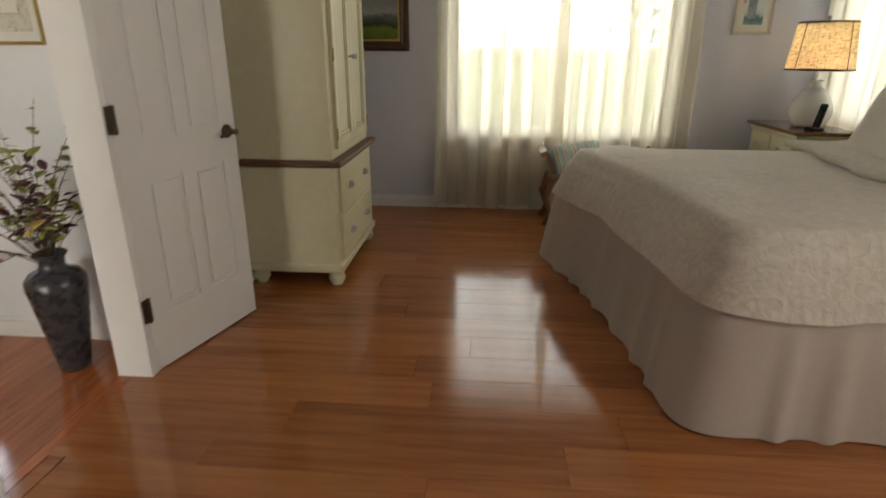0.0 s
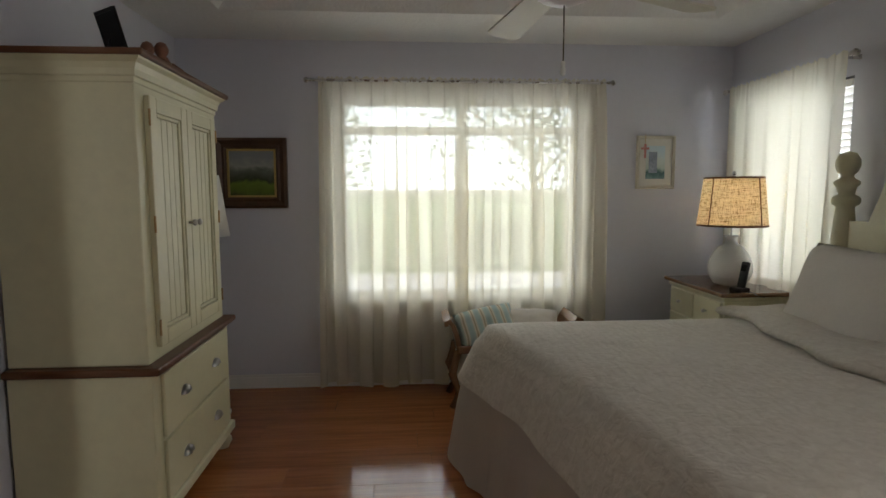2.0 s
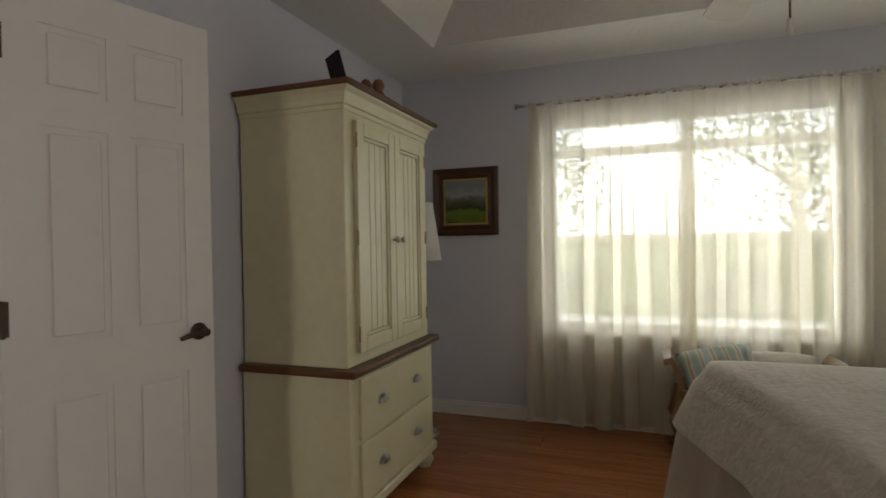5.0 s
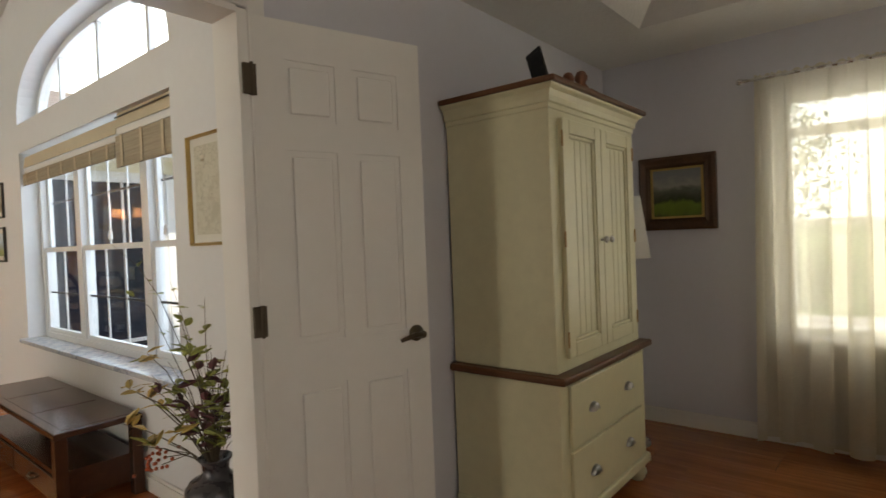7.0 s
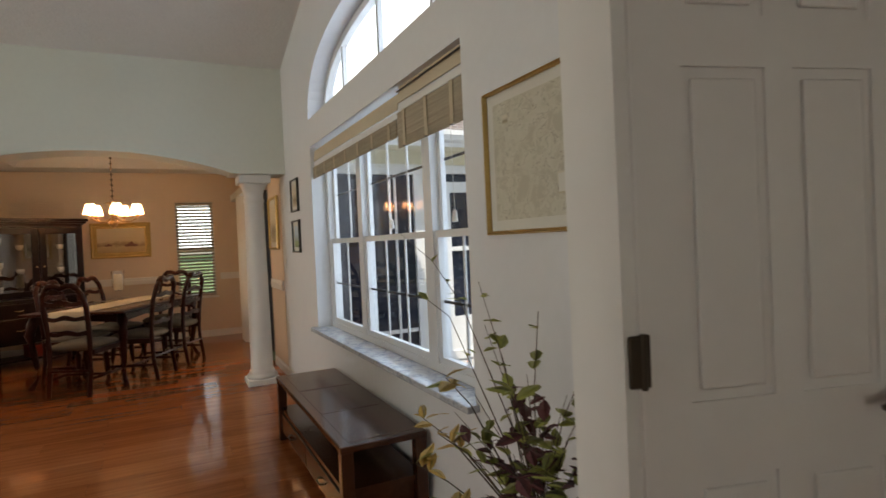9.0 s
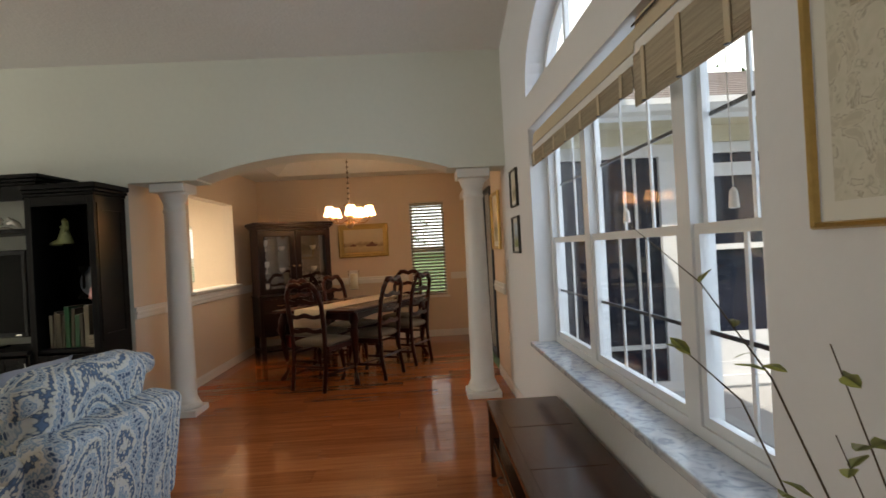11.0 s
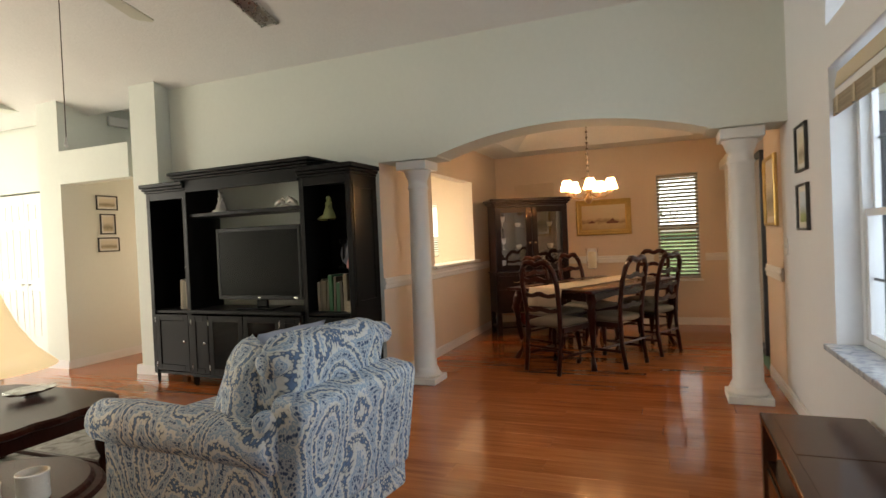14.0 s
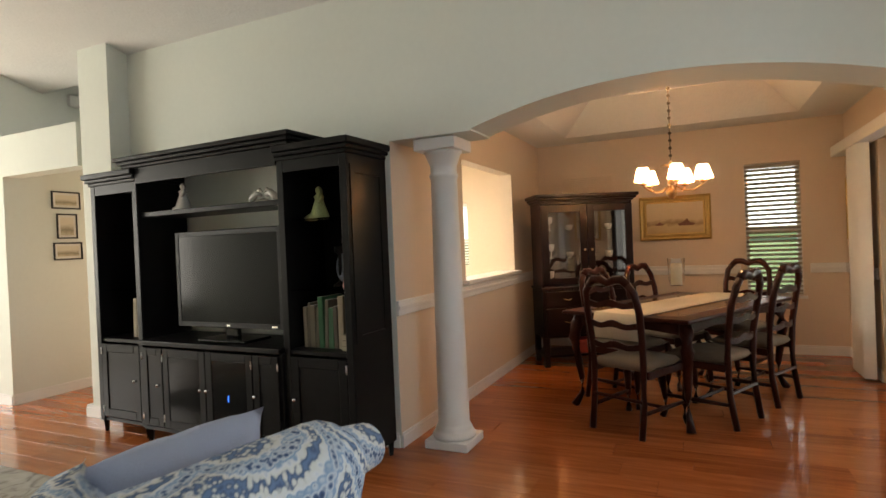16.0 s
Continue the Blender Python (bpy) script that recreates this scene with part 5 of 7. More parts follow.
def bed():
    ob = thing("bed", (0, 0, 0), 0, "made bed with a cream quilted bedspread and pleated skirt", "bed")
    x0, x1, y0, y1, zt = 1.86, 3.70, 3.44, 5.14, 0.745
    part("mattress", box(x0 + 0.05, x1, y0 + 0.05, y1 - 0.05, 0.28, zt - 0.02, 0.05, 3), "pillow", ob)
    # bedspread: rings go out from the middle, over the edge and down; corners hang lower
    bm = bmesh.new()
    cx, cy, hx, hy, rc = (x0 + x1) / 2, (y0 + y1) / 2, (x1 - x0) / 2, (y1 - y0) / 2, 0.10
    n = 240

    def rim(u, grow):
        """A point and outward normal on a rounded rectangle."""
        a = 2 * math.pi * u
        c, s = math.cos(a), math.sin(a)
        p = 13.0
        r = (abs(c / (hx + grow)) ** p + abs(s / (hy + grow)) ** p) ** (-1 / p)
        return cx + r * c, cy + r * s, c, s

    rings = []
    for k in range(1, 16):
        f = k / 16
        ringv = []
        for i in range(n):
            x, y, c, s = rim(i / n, 0)
            px, py = cx + (x - cx) * f, cy + (y - cy) * f
            z = zt - 0.02 * f ** 8 + 0.010 * noise.noise(Vector((px * 3.1, py * 3.1, 0.4))) + 0.004 * noise.noise(Vector((px * 11, py * 11, 2.2)))
            ringv.append(bm.verts.new((px, py, z)))
        rings.append(ringv)
    for k in range(0, 15):
        f = k / 14
        ringv = []
        for i in range(n):
            x, y, c, s = rim(i / n, 0)
            corner = (abs((x - cx) / hx) * abs((y - cy) / hy)) ** 10
            drop = 0.235 + 0.012 * math.sin(i * 0.21)
            bend = min(1, f * 5)
            wave = 0.005 * math.sin(i * 0.42 + 1.3 * math.sin(i * 0.07)) * f
            out = 0.035 * bend + (0.078 + 0.05 * corner) * f + wave
            nx, ny = (x - cx) / hx, (y - cy) / hy
            ln = math.hypot(abs(nx) ** 7, abs(ny) ** 7) or 1
            dx, dy = math.copysign(abs(nx) ** 7 / ln, nx), math.copysign(abs(ny) ** 7 / ln, ny)
            z = max(zt - 0.02 - 0.035 * (1 - (1 - bend) ** 2) - drop * f, 0.012)
            if x > x1 - 0.12:
                z, out = max(z, 0.36), min(out, 0.02)
            ringv.append(bm.verts.new((x + dx * out, y + dy * out, z)))
        rings.append(ringv)
    for p, q in zip(rings, rings[1:]):
        for i in range(n):
            bm.faces.new((p[i], p[(i + 1) % n], q[(i + 1) % n], q[i]))
    bm.faces.new(rings[0])
    part("bedspread", bm, "quilt", ob, "cream quilted bedspread", True)
    # gathered drop sewn under the quilted part, reaching the floor
    bm = bmesh.new()
    m, rings = 720, []
    for k in range(9):
        f = k / 8
        ringv = []
        for i in range(m):
            x, y, c, s = rim(i / m, 0)
            nx, ny = (x - cx) / hx, (y - cy) / hy
            corner = (abs(nx) * abs(ny)) ** 10
            run = (x * 1.0 + y * 1.3) * 23
            pleat = 0.5 + 0.5 * math.sin(run + 1.8 * math.sin(run * 0.21) + 0.8 * noise.noise(Vector((x * 3, y * 3, f))))
            wave = (0.004 + 0.020 * f) * (pleat ** 2 - 0.4) + 0.012 * f * noise.noise(Vector((x * 5, y * 5, 1.7)))
            out = 0.088 + 0.05 * corner + (0.055 + 0.10 * corner) * f ** 0.9 + wave
            ln = math.hypot(abs(nx) ** 7, abs(ny) ** 7) or 1
            dx, dy = math.copysign(abs(nx) ** 7 / ln, nx), math.copysign(abs(ny) ** 7 / ln, ny)
            if x > x1 - 0.12:
                out = min(out, 0.02)
            ringv.append(bm.verts.new((x + dx * out, y + dy * out, 0.475 + (0.008 - 0.475) * f)))
        rings.append(ringv)
    for p, q in zip(rings, rings[1:]):
        for i in range(m):
            bm.faces.new((p[i], p[(i + 1) % m], q[(i + 1) % m], q[i]))
    part("bed_skirt", bm, "skirt", ob, "taupe gathered drop of the bedspread", True)
    # folded-back cover towards the pillows
    bm = bmesh.new()
    cols = []
    for i in range(61):
        f = i / 60
        y = y0 - 0.02 + (y1 - y0 + 0.04) * f
        wob = 0.03 * math.sin(f * 9) + 0.02 * math.sin(f * 23)
        xx = 3.02 + 0.10 * f + wob
        cols.append([bm.verts.new((xx + dx, y, zt + dz)) for dx, dz in ((0.0, 0.002), (-0.02, 0.018), (-0.005, 0.038), (0.06, 0.046), (0.2, 0.046 + 0.008 * math.sin(f * 17)), (0.36, 0.05), (0.42, 0.03), (0.44, 0.0))])
    for p, q in zip(cols, cols[1:]):
        for j in range(7):
            bm.faces.new((p[j], q[j], q[j + 1], p[j + 1]))
    part("turned_down_cover", bm, "quilt", ob, smooth=True)
    for o in ob.children:
        for vtx in o.data.vertices:
            k = min(1, max(0, (3.0 - vtx.co.x) / 1.0))
            vtx.co.x += (0.27 - 0.32 * max(0, (vtx.co.y - y0) / (y1 - y0)) ** 2) * k
    # headboard: turned posts and a scrolled panel
    post = [(0.05, 0.0), (0.05, 0.95), (0.046, 0.97), (0.058, 0.985), (0.058, 1.0), (0.044, 1.015), (0.050, 1.06), (0.054, 1.15), (0.046, 1.26), (0.040, 1.31), (0.062, 1.325), (0.066, 1.345), (0.060, 1.36), (0.036, 1.375), (0.044, 1.41), (0.058, 1.425), (0.058, 1.44), (0.034, 1.455), (0.028, 1.47), (0.046, 1.49), (0.056, 1.52), (0.054, 1.55), (0.036, 1.582), (0.004, 1.592)]
    for y in (y1 - 0.06, y0 - 0.02):
        part("post", lathe(post, 24, (3.72, y, 0)), "cream", ob, smooth=True)
    ya, yb = y0 + 0.03, y1 - 0.11
    outline = [(ya, 0.35)]
    m = 40
    for i in range(m + 1):
        f = i / m
        e = abs(2 * f - 1)
        outline.append((ya + (yb - ya) * f, 1.24 + (0.32 if e < 0.62 else 0.32 * max(0, 1 - ((e - 0.62) / 0.22) ** 1.6) if e < 0.84 else 0.0)))
    outline.append((yb, 0.35))
    part("panel", turned(prism(outline, 0, 0.04), Matrix.Translation((3.745, 0, 0)) @ turn90), "cream", ob)
    part("cap_rail", box(3.69, 3.76, ya + 0.28, yb - 0.28, 1.555, 1.59, 0.01, 3), "cream", ob)
    for i in range(6):
        y = ya + 0.32 + i * (yb - ya - 0.64) / 5
        part("groove_board", box(3.697, 3.7045, y - 0.098, y + 0.098, 0.7, 1.50, 0.003, 1), "cream", ob)
    return ob


bed()
for y, rx, nm in ((4.67, -68, "a"), (3.86, -66, "b")):
    ob = thing("pillow", (3.46, y, 0.90), -90, "cream embroidered pillow leaning on the headboard", "pillow", "pillows on the bed")
    part("cover", turned(cushion(0.74, 0.50, 0.20, 0.45), Matrix.Rotation(radians(-rx), 4, "X")), "pillow", ob, smooth=True)
ob = thing("decorative_pillow", (3.36, 4.06, 0.81), -90, "small blue grey cushion on the bed", "pillow")
part("cover", turned(cushion(0.36, 0.26, 0.12, 0.5), Matrix.Rotation(radians(58), 4, "X")), "lilac", ob, smooth=True)


def nightstand():
    ob = thing("nightstand", (3.545, 5.80, 0), -90, "cream nightstand with a brown wooden top", "nightstand")
    part("body", box(-0.33, 0.33, -0.21, 0.22, 0.10, 0.745, 0.006), "cream", ob)
    part("cornice", box(-0.345, 0.345, -0.225, 0.22, 0.745, 0.775, 0.010, 3), "cream", ob)
    part("top", box(-0.365, 0.365, -0.25, 0.23, 0.775, 0.80, 0.008, 3), "oak_top", ob, "brown wooden top")
    for x in (-0.295, 0.295):
        for y in (-0.18, 0.19):
            part("foot", lathe([(0.026, 0), (0.034, 0.03), (0.028, 0.07), (0.034, 0.10)], 16, (x, y, 0)), "cream", ob, smooth=True)
    for x0, x1, z0, z1 in ((-0.31, -0.005, 0.58, 0.735), (0.005, 0.31, 0.58, 0.735), (-0.31, 0.31, 0.36, 0.565), (-0.31, 0.31, 0.13, 0.345)):
        d = part("drawer", box(x0, x1, -0.225, -0.21, z0, z1, 0.006, 2), "cream", ob)
        xs = ((x0 + x1) / 2,) if x1 - x0 < 0.4 else (-0.15, 0.15)
        for x in xs:
            part("knob", turned(lathe([(0.006, 0), (0.006, 0.012), (0.013, 0.02), (0.007, 0.03)], 12), Matrix.Translation((x, -0.225, (z0 + z1) / 2)) @ Matrix.Rotation(radians(90), 4, "X")), "nickel", d, "nickel knob", True)


nightstand()


def table_lamp(at):
    ob = thing("table_lamp", at, 0, "lit table lamp with white ribbed ceramic base and burlap shade", "table lamp")
    prof = [(0.055, 0.0), (0.062, 0.01)]
    for i in range(60):
        f = i / 59
        r = 0.062 + 0.068 * math.sin(math.pi * min(1, (0.10 + f * 0.90)) ** 0.9) ** 0.8
        prof.append((max(0.04, r) + (0.0016 if i % 3 == 0 and 0.2 < f < 0.8 else 0), 0.012 + 0.24 * f))
    prof += [(0.040, 0.265), (0.034, 0.285), (0.036, 0.30), (0.045, 0.315)]
    part("base", lathe(prof, 40), "ceramic", ob, smooth=True)
    part("stem", tube([(0, 0, 0.31), (0, 0, 0.70)], 0.006, 8), "nickel", ob)
    part("finial", lathe([(0.005, 0.69), (0.014, 0.70), (0.010, 0.715), (0.003, 0.72)], 12), "nickel", ob)
    part("shade", lathe([(0.205, 0.375), (0.172, 0.68), (0.170, 0.68), (0.203, 0.375)], 48), "burlap", ob, "tan burlap shade", True)
    sh = ob.children[-1]
    for z, r in ((0.375, 0.2065), (0.67, 0.1745)):
        part("trim_band", lathe([(r, z), (r - 0.001, z + 0.012), (r - 0.005, z + 0.012), (r - 0.004, z)], 48), "brown_edge", sh)
    for a in (200, 290, 20, 110):
        c, s = math.cos(radians(a)), math.sin(radians(a))
        part("seam", tube([(0.2055 * c, 0.2055 * s, 0.38), (0.1735 * c, 0.1735 * s, 0.675)], 0.0035, 6), "brown_edge", sh)
    return ob


table_lamp((3.52, 5.74, 0.80))
bulb("bedside_bulb", (3.52, 5.74, 1.34), 140, (1.0, 0.92, 0.78))
ob = thing("cordless_phone", (3.44, 5.50, 0.80), -70, "black cordless phone standing in its charger", "telephone")
part("charger", box(-0.04, 0.04, -0.045, 0.045, 0, 0.025, 0.010, 3), "plastic", ob)
h = part("handset", turned(box(-0.024, 0.024, -0.012, 0.012, 0.0, 0.165, 0.008, 3), Matrix.Translation((0, 0.01, 0.015)) @ Matrix.Rotation(radians(-14), 4, "X")), "plastic", ob)
part("display", turned(box(-0.017, 0.017, -0.0135, -0.012, 0.105, 0.145), Matrix.Translation((0, 0.01, 0.015)) @ Matrix.Rotation(radians(-14), 4, "X")), "screen", h)
part("cord", tube([(0.03, 0.03, 0.006), (0.10, 0.0, 0.004), (0.16, -0.06, 0.004), (0.20, -0.05, 0.004)], 0.003, 6), "plastic", ob)


def bench():
    ob = thing("bench", (2.16, 6.0, 0), 0, "carved wooden bench with rolled arms under the window", "bench")
    part("seat", box(-0.37, 0.37, -0.17, 0.17, 0.36, 0.41, 0.01, 3), "oak_top", ob)
    for s in (-1, 1):
        part("arm", turned(bar([(0.35, 0.36), (0.37, 0.47), (0.395, 0.54), (0.42, 0.575), (0.44, 0.565), (0.435, 0.54)], 0.32, 0.03), Matrix.Diagonal((s, 1, 1, 1))), "oak_top", ob, smooth=False)
        for y in (-0.13, 0.13):
            part("leg", tube([(s * 0.36, y, 0.37), (s * 0.40, y * 1.05, 0.22), (s * 0.36, y * 1.05, 0.10), (s * 0.40, y * 1.1, 0.0)], [0.026, 0.028, 0.018, 0.022], 10), "oak_top", ob, smooth=True)
    return ob


bench()
ob = thing("cushion", (2.00, 5.98, 0.505), 12, "blue green striped cushion on the bench", "cushion", "cushions on the bench")
part("cover", turned(cushion(0.40, 0.30, 0.14, 0.5), Matrix.Rotation(radians(38), 4, "X") @ Matrix.Rotation(radians(-14), 4, "Y")), "stripe", ob, smooth=True)
ob = thing("cushion", (2.30, 5.99, 0.50), -6, "cream fringed cushion on the bench", "cushion", "cushions on the bench")
part("cover", turned(cushion(0.38, 0.28, 0.13, 0.5), Matrix.Rotation(radians(34), 4, "X")), "pillow", ob, smooth=True)


def ceiling_fan(at, z_blade, z_top, angles, r0, r1, label, pull, material):
    ob = thing("ceiling_fan", at, 0, label, "ceiling fan")
    part("canopy", lathe([(0.02, z_top - 0.09), (0.06, z_top - 0.06), (0.075, z_top - 0.01), (0.075, z_top)], 24), "trim", ob, smooth=True)
    part("downrod", tube([(0, 0, z_blade + 0.1), (0, 0, z_top - 0.06)], 0.013, 10), "trim", ob)
    part("motor", lathe([(0.03, z_blade - 0.09), (0.08, z_blade - 0.07), (0.10, z_blade - 0.01), (0.10, z_blade + 0.06), (0.06, z_blade + 0.11), (0.02, z_blade + 0.12)], 28), "trim", ob, smooth=True)
    for a in angles:
        m = Matrix.Rotation(radians(a), 4, "Z")
        bm = bmesh.new()
        top = [(r0, -0.052), (r1 - 0.03, -0.072), (r1, -0.045), (r1, 0.045), (r1 - 0.03, 0.072), (r0, 0.052)]
        v0, v1 = [bm.verts.new((x, y, z_blade - 0.004)) for x, y in top], [bm.verts.new((x, y, z_blade + 0.004)) for x, y in top]
        bm.faces.new(v0)
        bm.faces.new(v1[::-1])
        for i in range(6):
            bm.faces.new((v0[i], v0[(i + 1) % 6], v1[(i + 1) % 6], v1[i]))
        b = part("blade", turned(bm, m @ Matrix.Translation((0, 0, z_blade)) @ Matrix.Rotation(radians(11), 4, "X") @ Matrix.Translation((0, 0, -z_blade))), material, ob)
        part("blade_iron", turned(box(0.08, r0 + 0.03, -0.018, 0.018, z_blade - 0.012, z_blade - 0.006, 0.003, 1), m), "trim", b)
    px, py, pz = pull
    ch = part("pull_chain", tube([(px, py, z_blade - 0.08), (px, py, pz + 0.05)], 0.0026, 6), "bronze", ob)
    part("pull_knob", lathe([(0.003, 0.05), (0.008, 0.045), (0.006, 0.03), (0.010, 0.02), (0.008, 0.004), (0.002, 0)], 12, (px, py, pz)), "ceramic", ch, smooth=True)
    return ob


ceiling_fan((2.0, 4.26, 0), 2.10, 2.72, (97, 25, 313, 241, 169), 0.18, 0.72, "white ceiling fan with pale blades and a pull chain", (0.0, 0.0, 1.78), "fan")
ceiling_fan((-2.10, 0.32, 0), 2.70, rise(-2.05), (125, 197, 269, 341, 53), 0.2, 0.74, "white ceiling fan with pale blades and a long pull chain", (-0.09, -0.09, 1.83), "fan")

# ---- living room things ----


def console_table():
    ob = thing("coffee_table", (-2.40, 3.585, 0), 0, "dark walnut coffee table with a shelf and drawers under the window", "coffee table")
    w, d, h = 0.785, 0.205, 0.425
    part("top", box(-w, w, -d, d, h - 0.03, h, 0.006), "walnut", ob)
    for x0, x1 in ((-w + 0.05, -0.27), (-0.255, 0.255), (0.27, w - 0.05)):
        part("top_inlay", box(x0, x1, -d + 0.05, d - 0.05, h - 0.002, h + 0.0015), "walnut", ob)
    for x in (-w + 0.03, w - 0.03):
        for y in (-d + 0.03, d - 0.03):
            part("leg", box(x - 0.028, x + 0.028, y - 0.028, y + 0.028, 0, h - 0.03, 0.004), "walnut", ob)
    part("shelf", box(-w + 0.03, w - 0.03, -d + 0.02, d - 0.02, 0.20, 0.222), "walnut", ob)
    part("drawer_case", box(-w + 0.06, w - 0.06, -d + 0.03, d - 0.03, 0.06, 0.199), "walnut", ob)
    for x0, x1 in ((-w + 0.065, -0.005), (0.005, w - 0.065)):
        dr = part("drawer", box(x0, x1, -d + 0.012, -d + 0.03, 0.068, 0.192, 0.004), "walnut", ob)
        part("handle", tube([((x0 + x1) / 2 - 0.05, -d + 0.012, 0.13), ((x0 + x1) / 2 - 0.03, -d - 0.006, 0.125), ((x0 + x1) / 2 + 0.03, -d - 0.006, 0.125), ((x0 + x1) / 2 + 0.05, -d + 0.012, 0.13)], 0.005, 6), "bronze", dr)


console_table()


def vase_arrangement():
    ob = thing("floor_vase", (-0.44, 3.57, 0), 0, "tall dark pottery vase standing on the floor", "vase")
    prof = [(0.055, 0), (0.060, 0.02), (0.075, 0.12), (0.098, 0.28), (0.112, 0.38), (0.110, 0.41), (0.092, 0.435), (0.055, 0.45), (0.046, 0.47), (0.050, 0.50), (0.062, 0.515), (0.060, 0.52), (0.042, 0.50)]
    part("body", lathe(prof, 32), "vase", ob, smooth=True)
    fl = thing("flower_arrangement", (-0.44, 3.57, 0.47), 0, "dried stems with green, yellow and burgundy silk leaves and red berries", "flowers")
    rnd = random.Random(21)
    leaf = bmesh.new()
    pts = [(0, -0.002), (0.012, 0.012), (0.017, 0.032), (0.010, 0.055), (0, 0.07)]
    mid = [leaf.verts.new((0, y, 0.004 + 0.006 * math.sin(y * 45))) for _, y in pts]
    lf = [leaf.verts.new((-x, y, 0.010 * (x / 0.017))) for x, y in pts[1:-1]]
    rt = [leaf.verts.new((x, y, 0.010 * (x / 0.017))) for x, y in pts[1:-1]]
    for sd in (lf, rt):
        leaf.faces.new((mid[0], sd[0], mid[1]))
        for i in range(2):
            leaf.faces.new((mid[i + 1], sd[i], sd[i + 1], mid[i + 2]))
        leaf.faces.new((mid[3], sd[2], mid[4]))
    me = {}
    for k in ("leaf_green", "leaf_yellow", "leaf_dark"):
        m_ = bpy.data.meshes.new("leaf")
        leaf.to_mesh(m_)
        m_.materials.append(M[k])
        for p in m_.polygons:
            p.use_smooth = True
        me[k] = m_
    leaf.free()
    def sprig(line, radii, kind, count, first, size, pairs):
        """One stem with leaves along it, in pairs or at random."""
        part("stem", tube(line, radii, 5), "stem", fl)
        pts = [Vector(p) for p in line]
        for li in range(count):
            f = first + (1 - first) * (li + 0.5) / count if pairs else rnd.uniform(first, 1.0)
            g = f * (len(pts) - 1)
            k = min(int(g), len(pts) - 2)
            p = pts[k].lerp(pts[k + 1], g - k)
            sc = size * rnd.uniform(0.75, 1.3) * (1.15 - 0.35 * f)
            for side in ((0, 3.14) if pairs else (0,)):
                rot = Euler((rnd.uniform(-0.3, 0.7), rnd.uniform(-0.5, 0.5), side + rnd.uniform(-0.6, 0.6) + (0.8 if pairs else rnd.uniform(0, 6.28))))
                share("leaf", me[kind if rnd.random() > 0.15 else "leaf_green"], fl, Matrix.LocRotScale(p, rot, (sc, sc, sc)))

    for ex, ey, tall, count in ((-0.12, -0.08, 0.71, 5), (0.17, -0.10, 0.66, 4), (0.02, -0.12, 0.60, 5), (-0.20, -0.02, 0.58, 4), (0.20, 0.02, 0.56, 4)):
        sprig([(0, 0, -0.02), (ex * 0.15, ey * 0.2, tall * 0.35), (ex * 0.5, ey * 0.6, tall * 0.7), (ex, ey, tall)], [0.002, 0.0017, 0.0013, 0.0008], "leaf_green", count, 0.45, 0.80, True)
    for pts, count in (([(0, 0, -0.02), (-0.06, -0.02, 0.30), (-0.26, -0.06, 0.64), (-0.42, -0.07, 0.76), (-0.72, -0.07, 0.87)], 5), ([(0, 0, -0.02), (-0.08, -0.04, 0.28), (-0.30, -0.08, 0.60), (-0.50, -0.08, 0.65)], 4)):
        sprig(pts, [0.002, 0.0018, 0.0015, 0.0012, 0.0008][:len(pts)], "leaf_green", count, 0.5, 0.6, False)
    for si in range(34):
        dark = si % 3
        ex, ey, tall = rnd.uniform(-0.20, 0.20), rnd.uniform(-0.20, 0.12), rnd.uniform(0.18, 0.50)
        sprig([(0, 0, -0.02), (ex * 0.25, ey * 0.25, tall * 0.4), (ex * 0.6, ey * 0.6, tall * 0.75), (ex, ey, tall)], [0.002, 0.0016, 0.0013, 0.0008], "leaf_dark" if dark else "leaf_green", rnd.randint(4, 7), 0.3, 0.95, False)
    for ex, ey, tall in ((-0.30, -0.10, 0.42), (-0.45, -0.12, 0.27), (-0.42, -0.16, 0.14), (-0.20, -0.18, 0.30), (-0.14, -0.20, 0.12), (0.12, -0.20, 0.22), (-0.34, -0.05, 0.20)):
        sprig([(0, 0, -0.02), (ex * 0.3, ey * 0.3, tall * 0.45), (ex * 0.7, ey * 0.7, tall * 0.85), (ex, ey, tall)], [0.003, 0.0026, 0.002, 0.0012], "leaf_yellow", 5, 0.78, 1.3, False)
    ball = bmesh.new()
    bmesh.ops.create_icosphere(ball, subdivisions=1, radius=0.008)
    first = part("berry", ball, "berry", fl, "orange red berry", True)
    first.location = (-0.20, -0.12, 0.03)
    for i in range(25):
        share("berry", first.data, fl, Matrix.Translation((-0.21 + rnd.gauss(0, 0.045), -0.12 + rnd.gauss(0, 0.03), 0.03 + rnd.gauss(0, 0.022))))
    for k in range(4):
        part("stem", tube([(0, 0, 0), (-0.08, -0.05, 0.06), (-0.17 - 0.025 * k, -0.12 + 0.02 * k, 0.02 + 0.015 * k)], 0.002, 5), "stem", fl)


vase_arrangement()


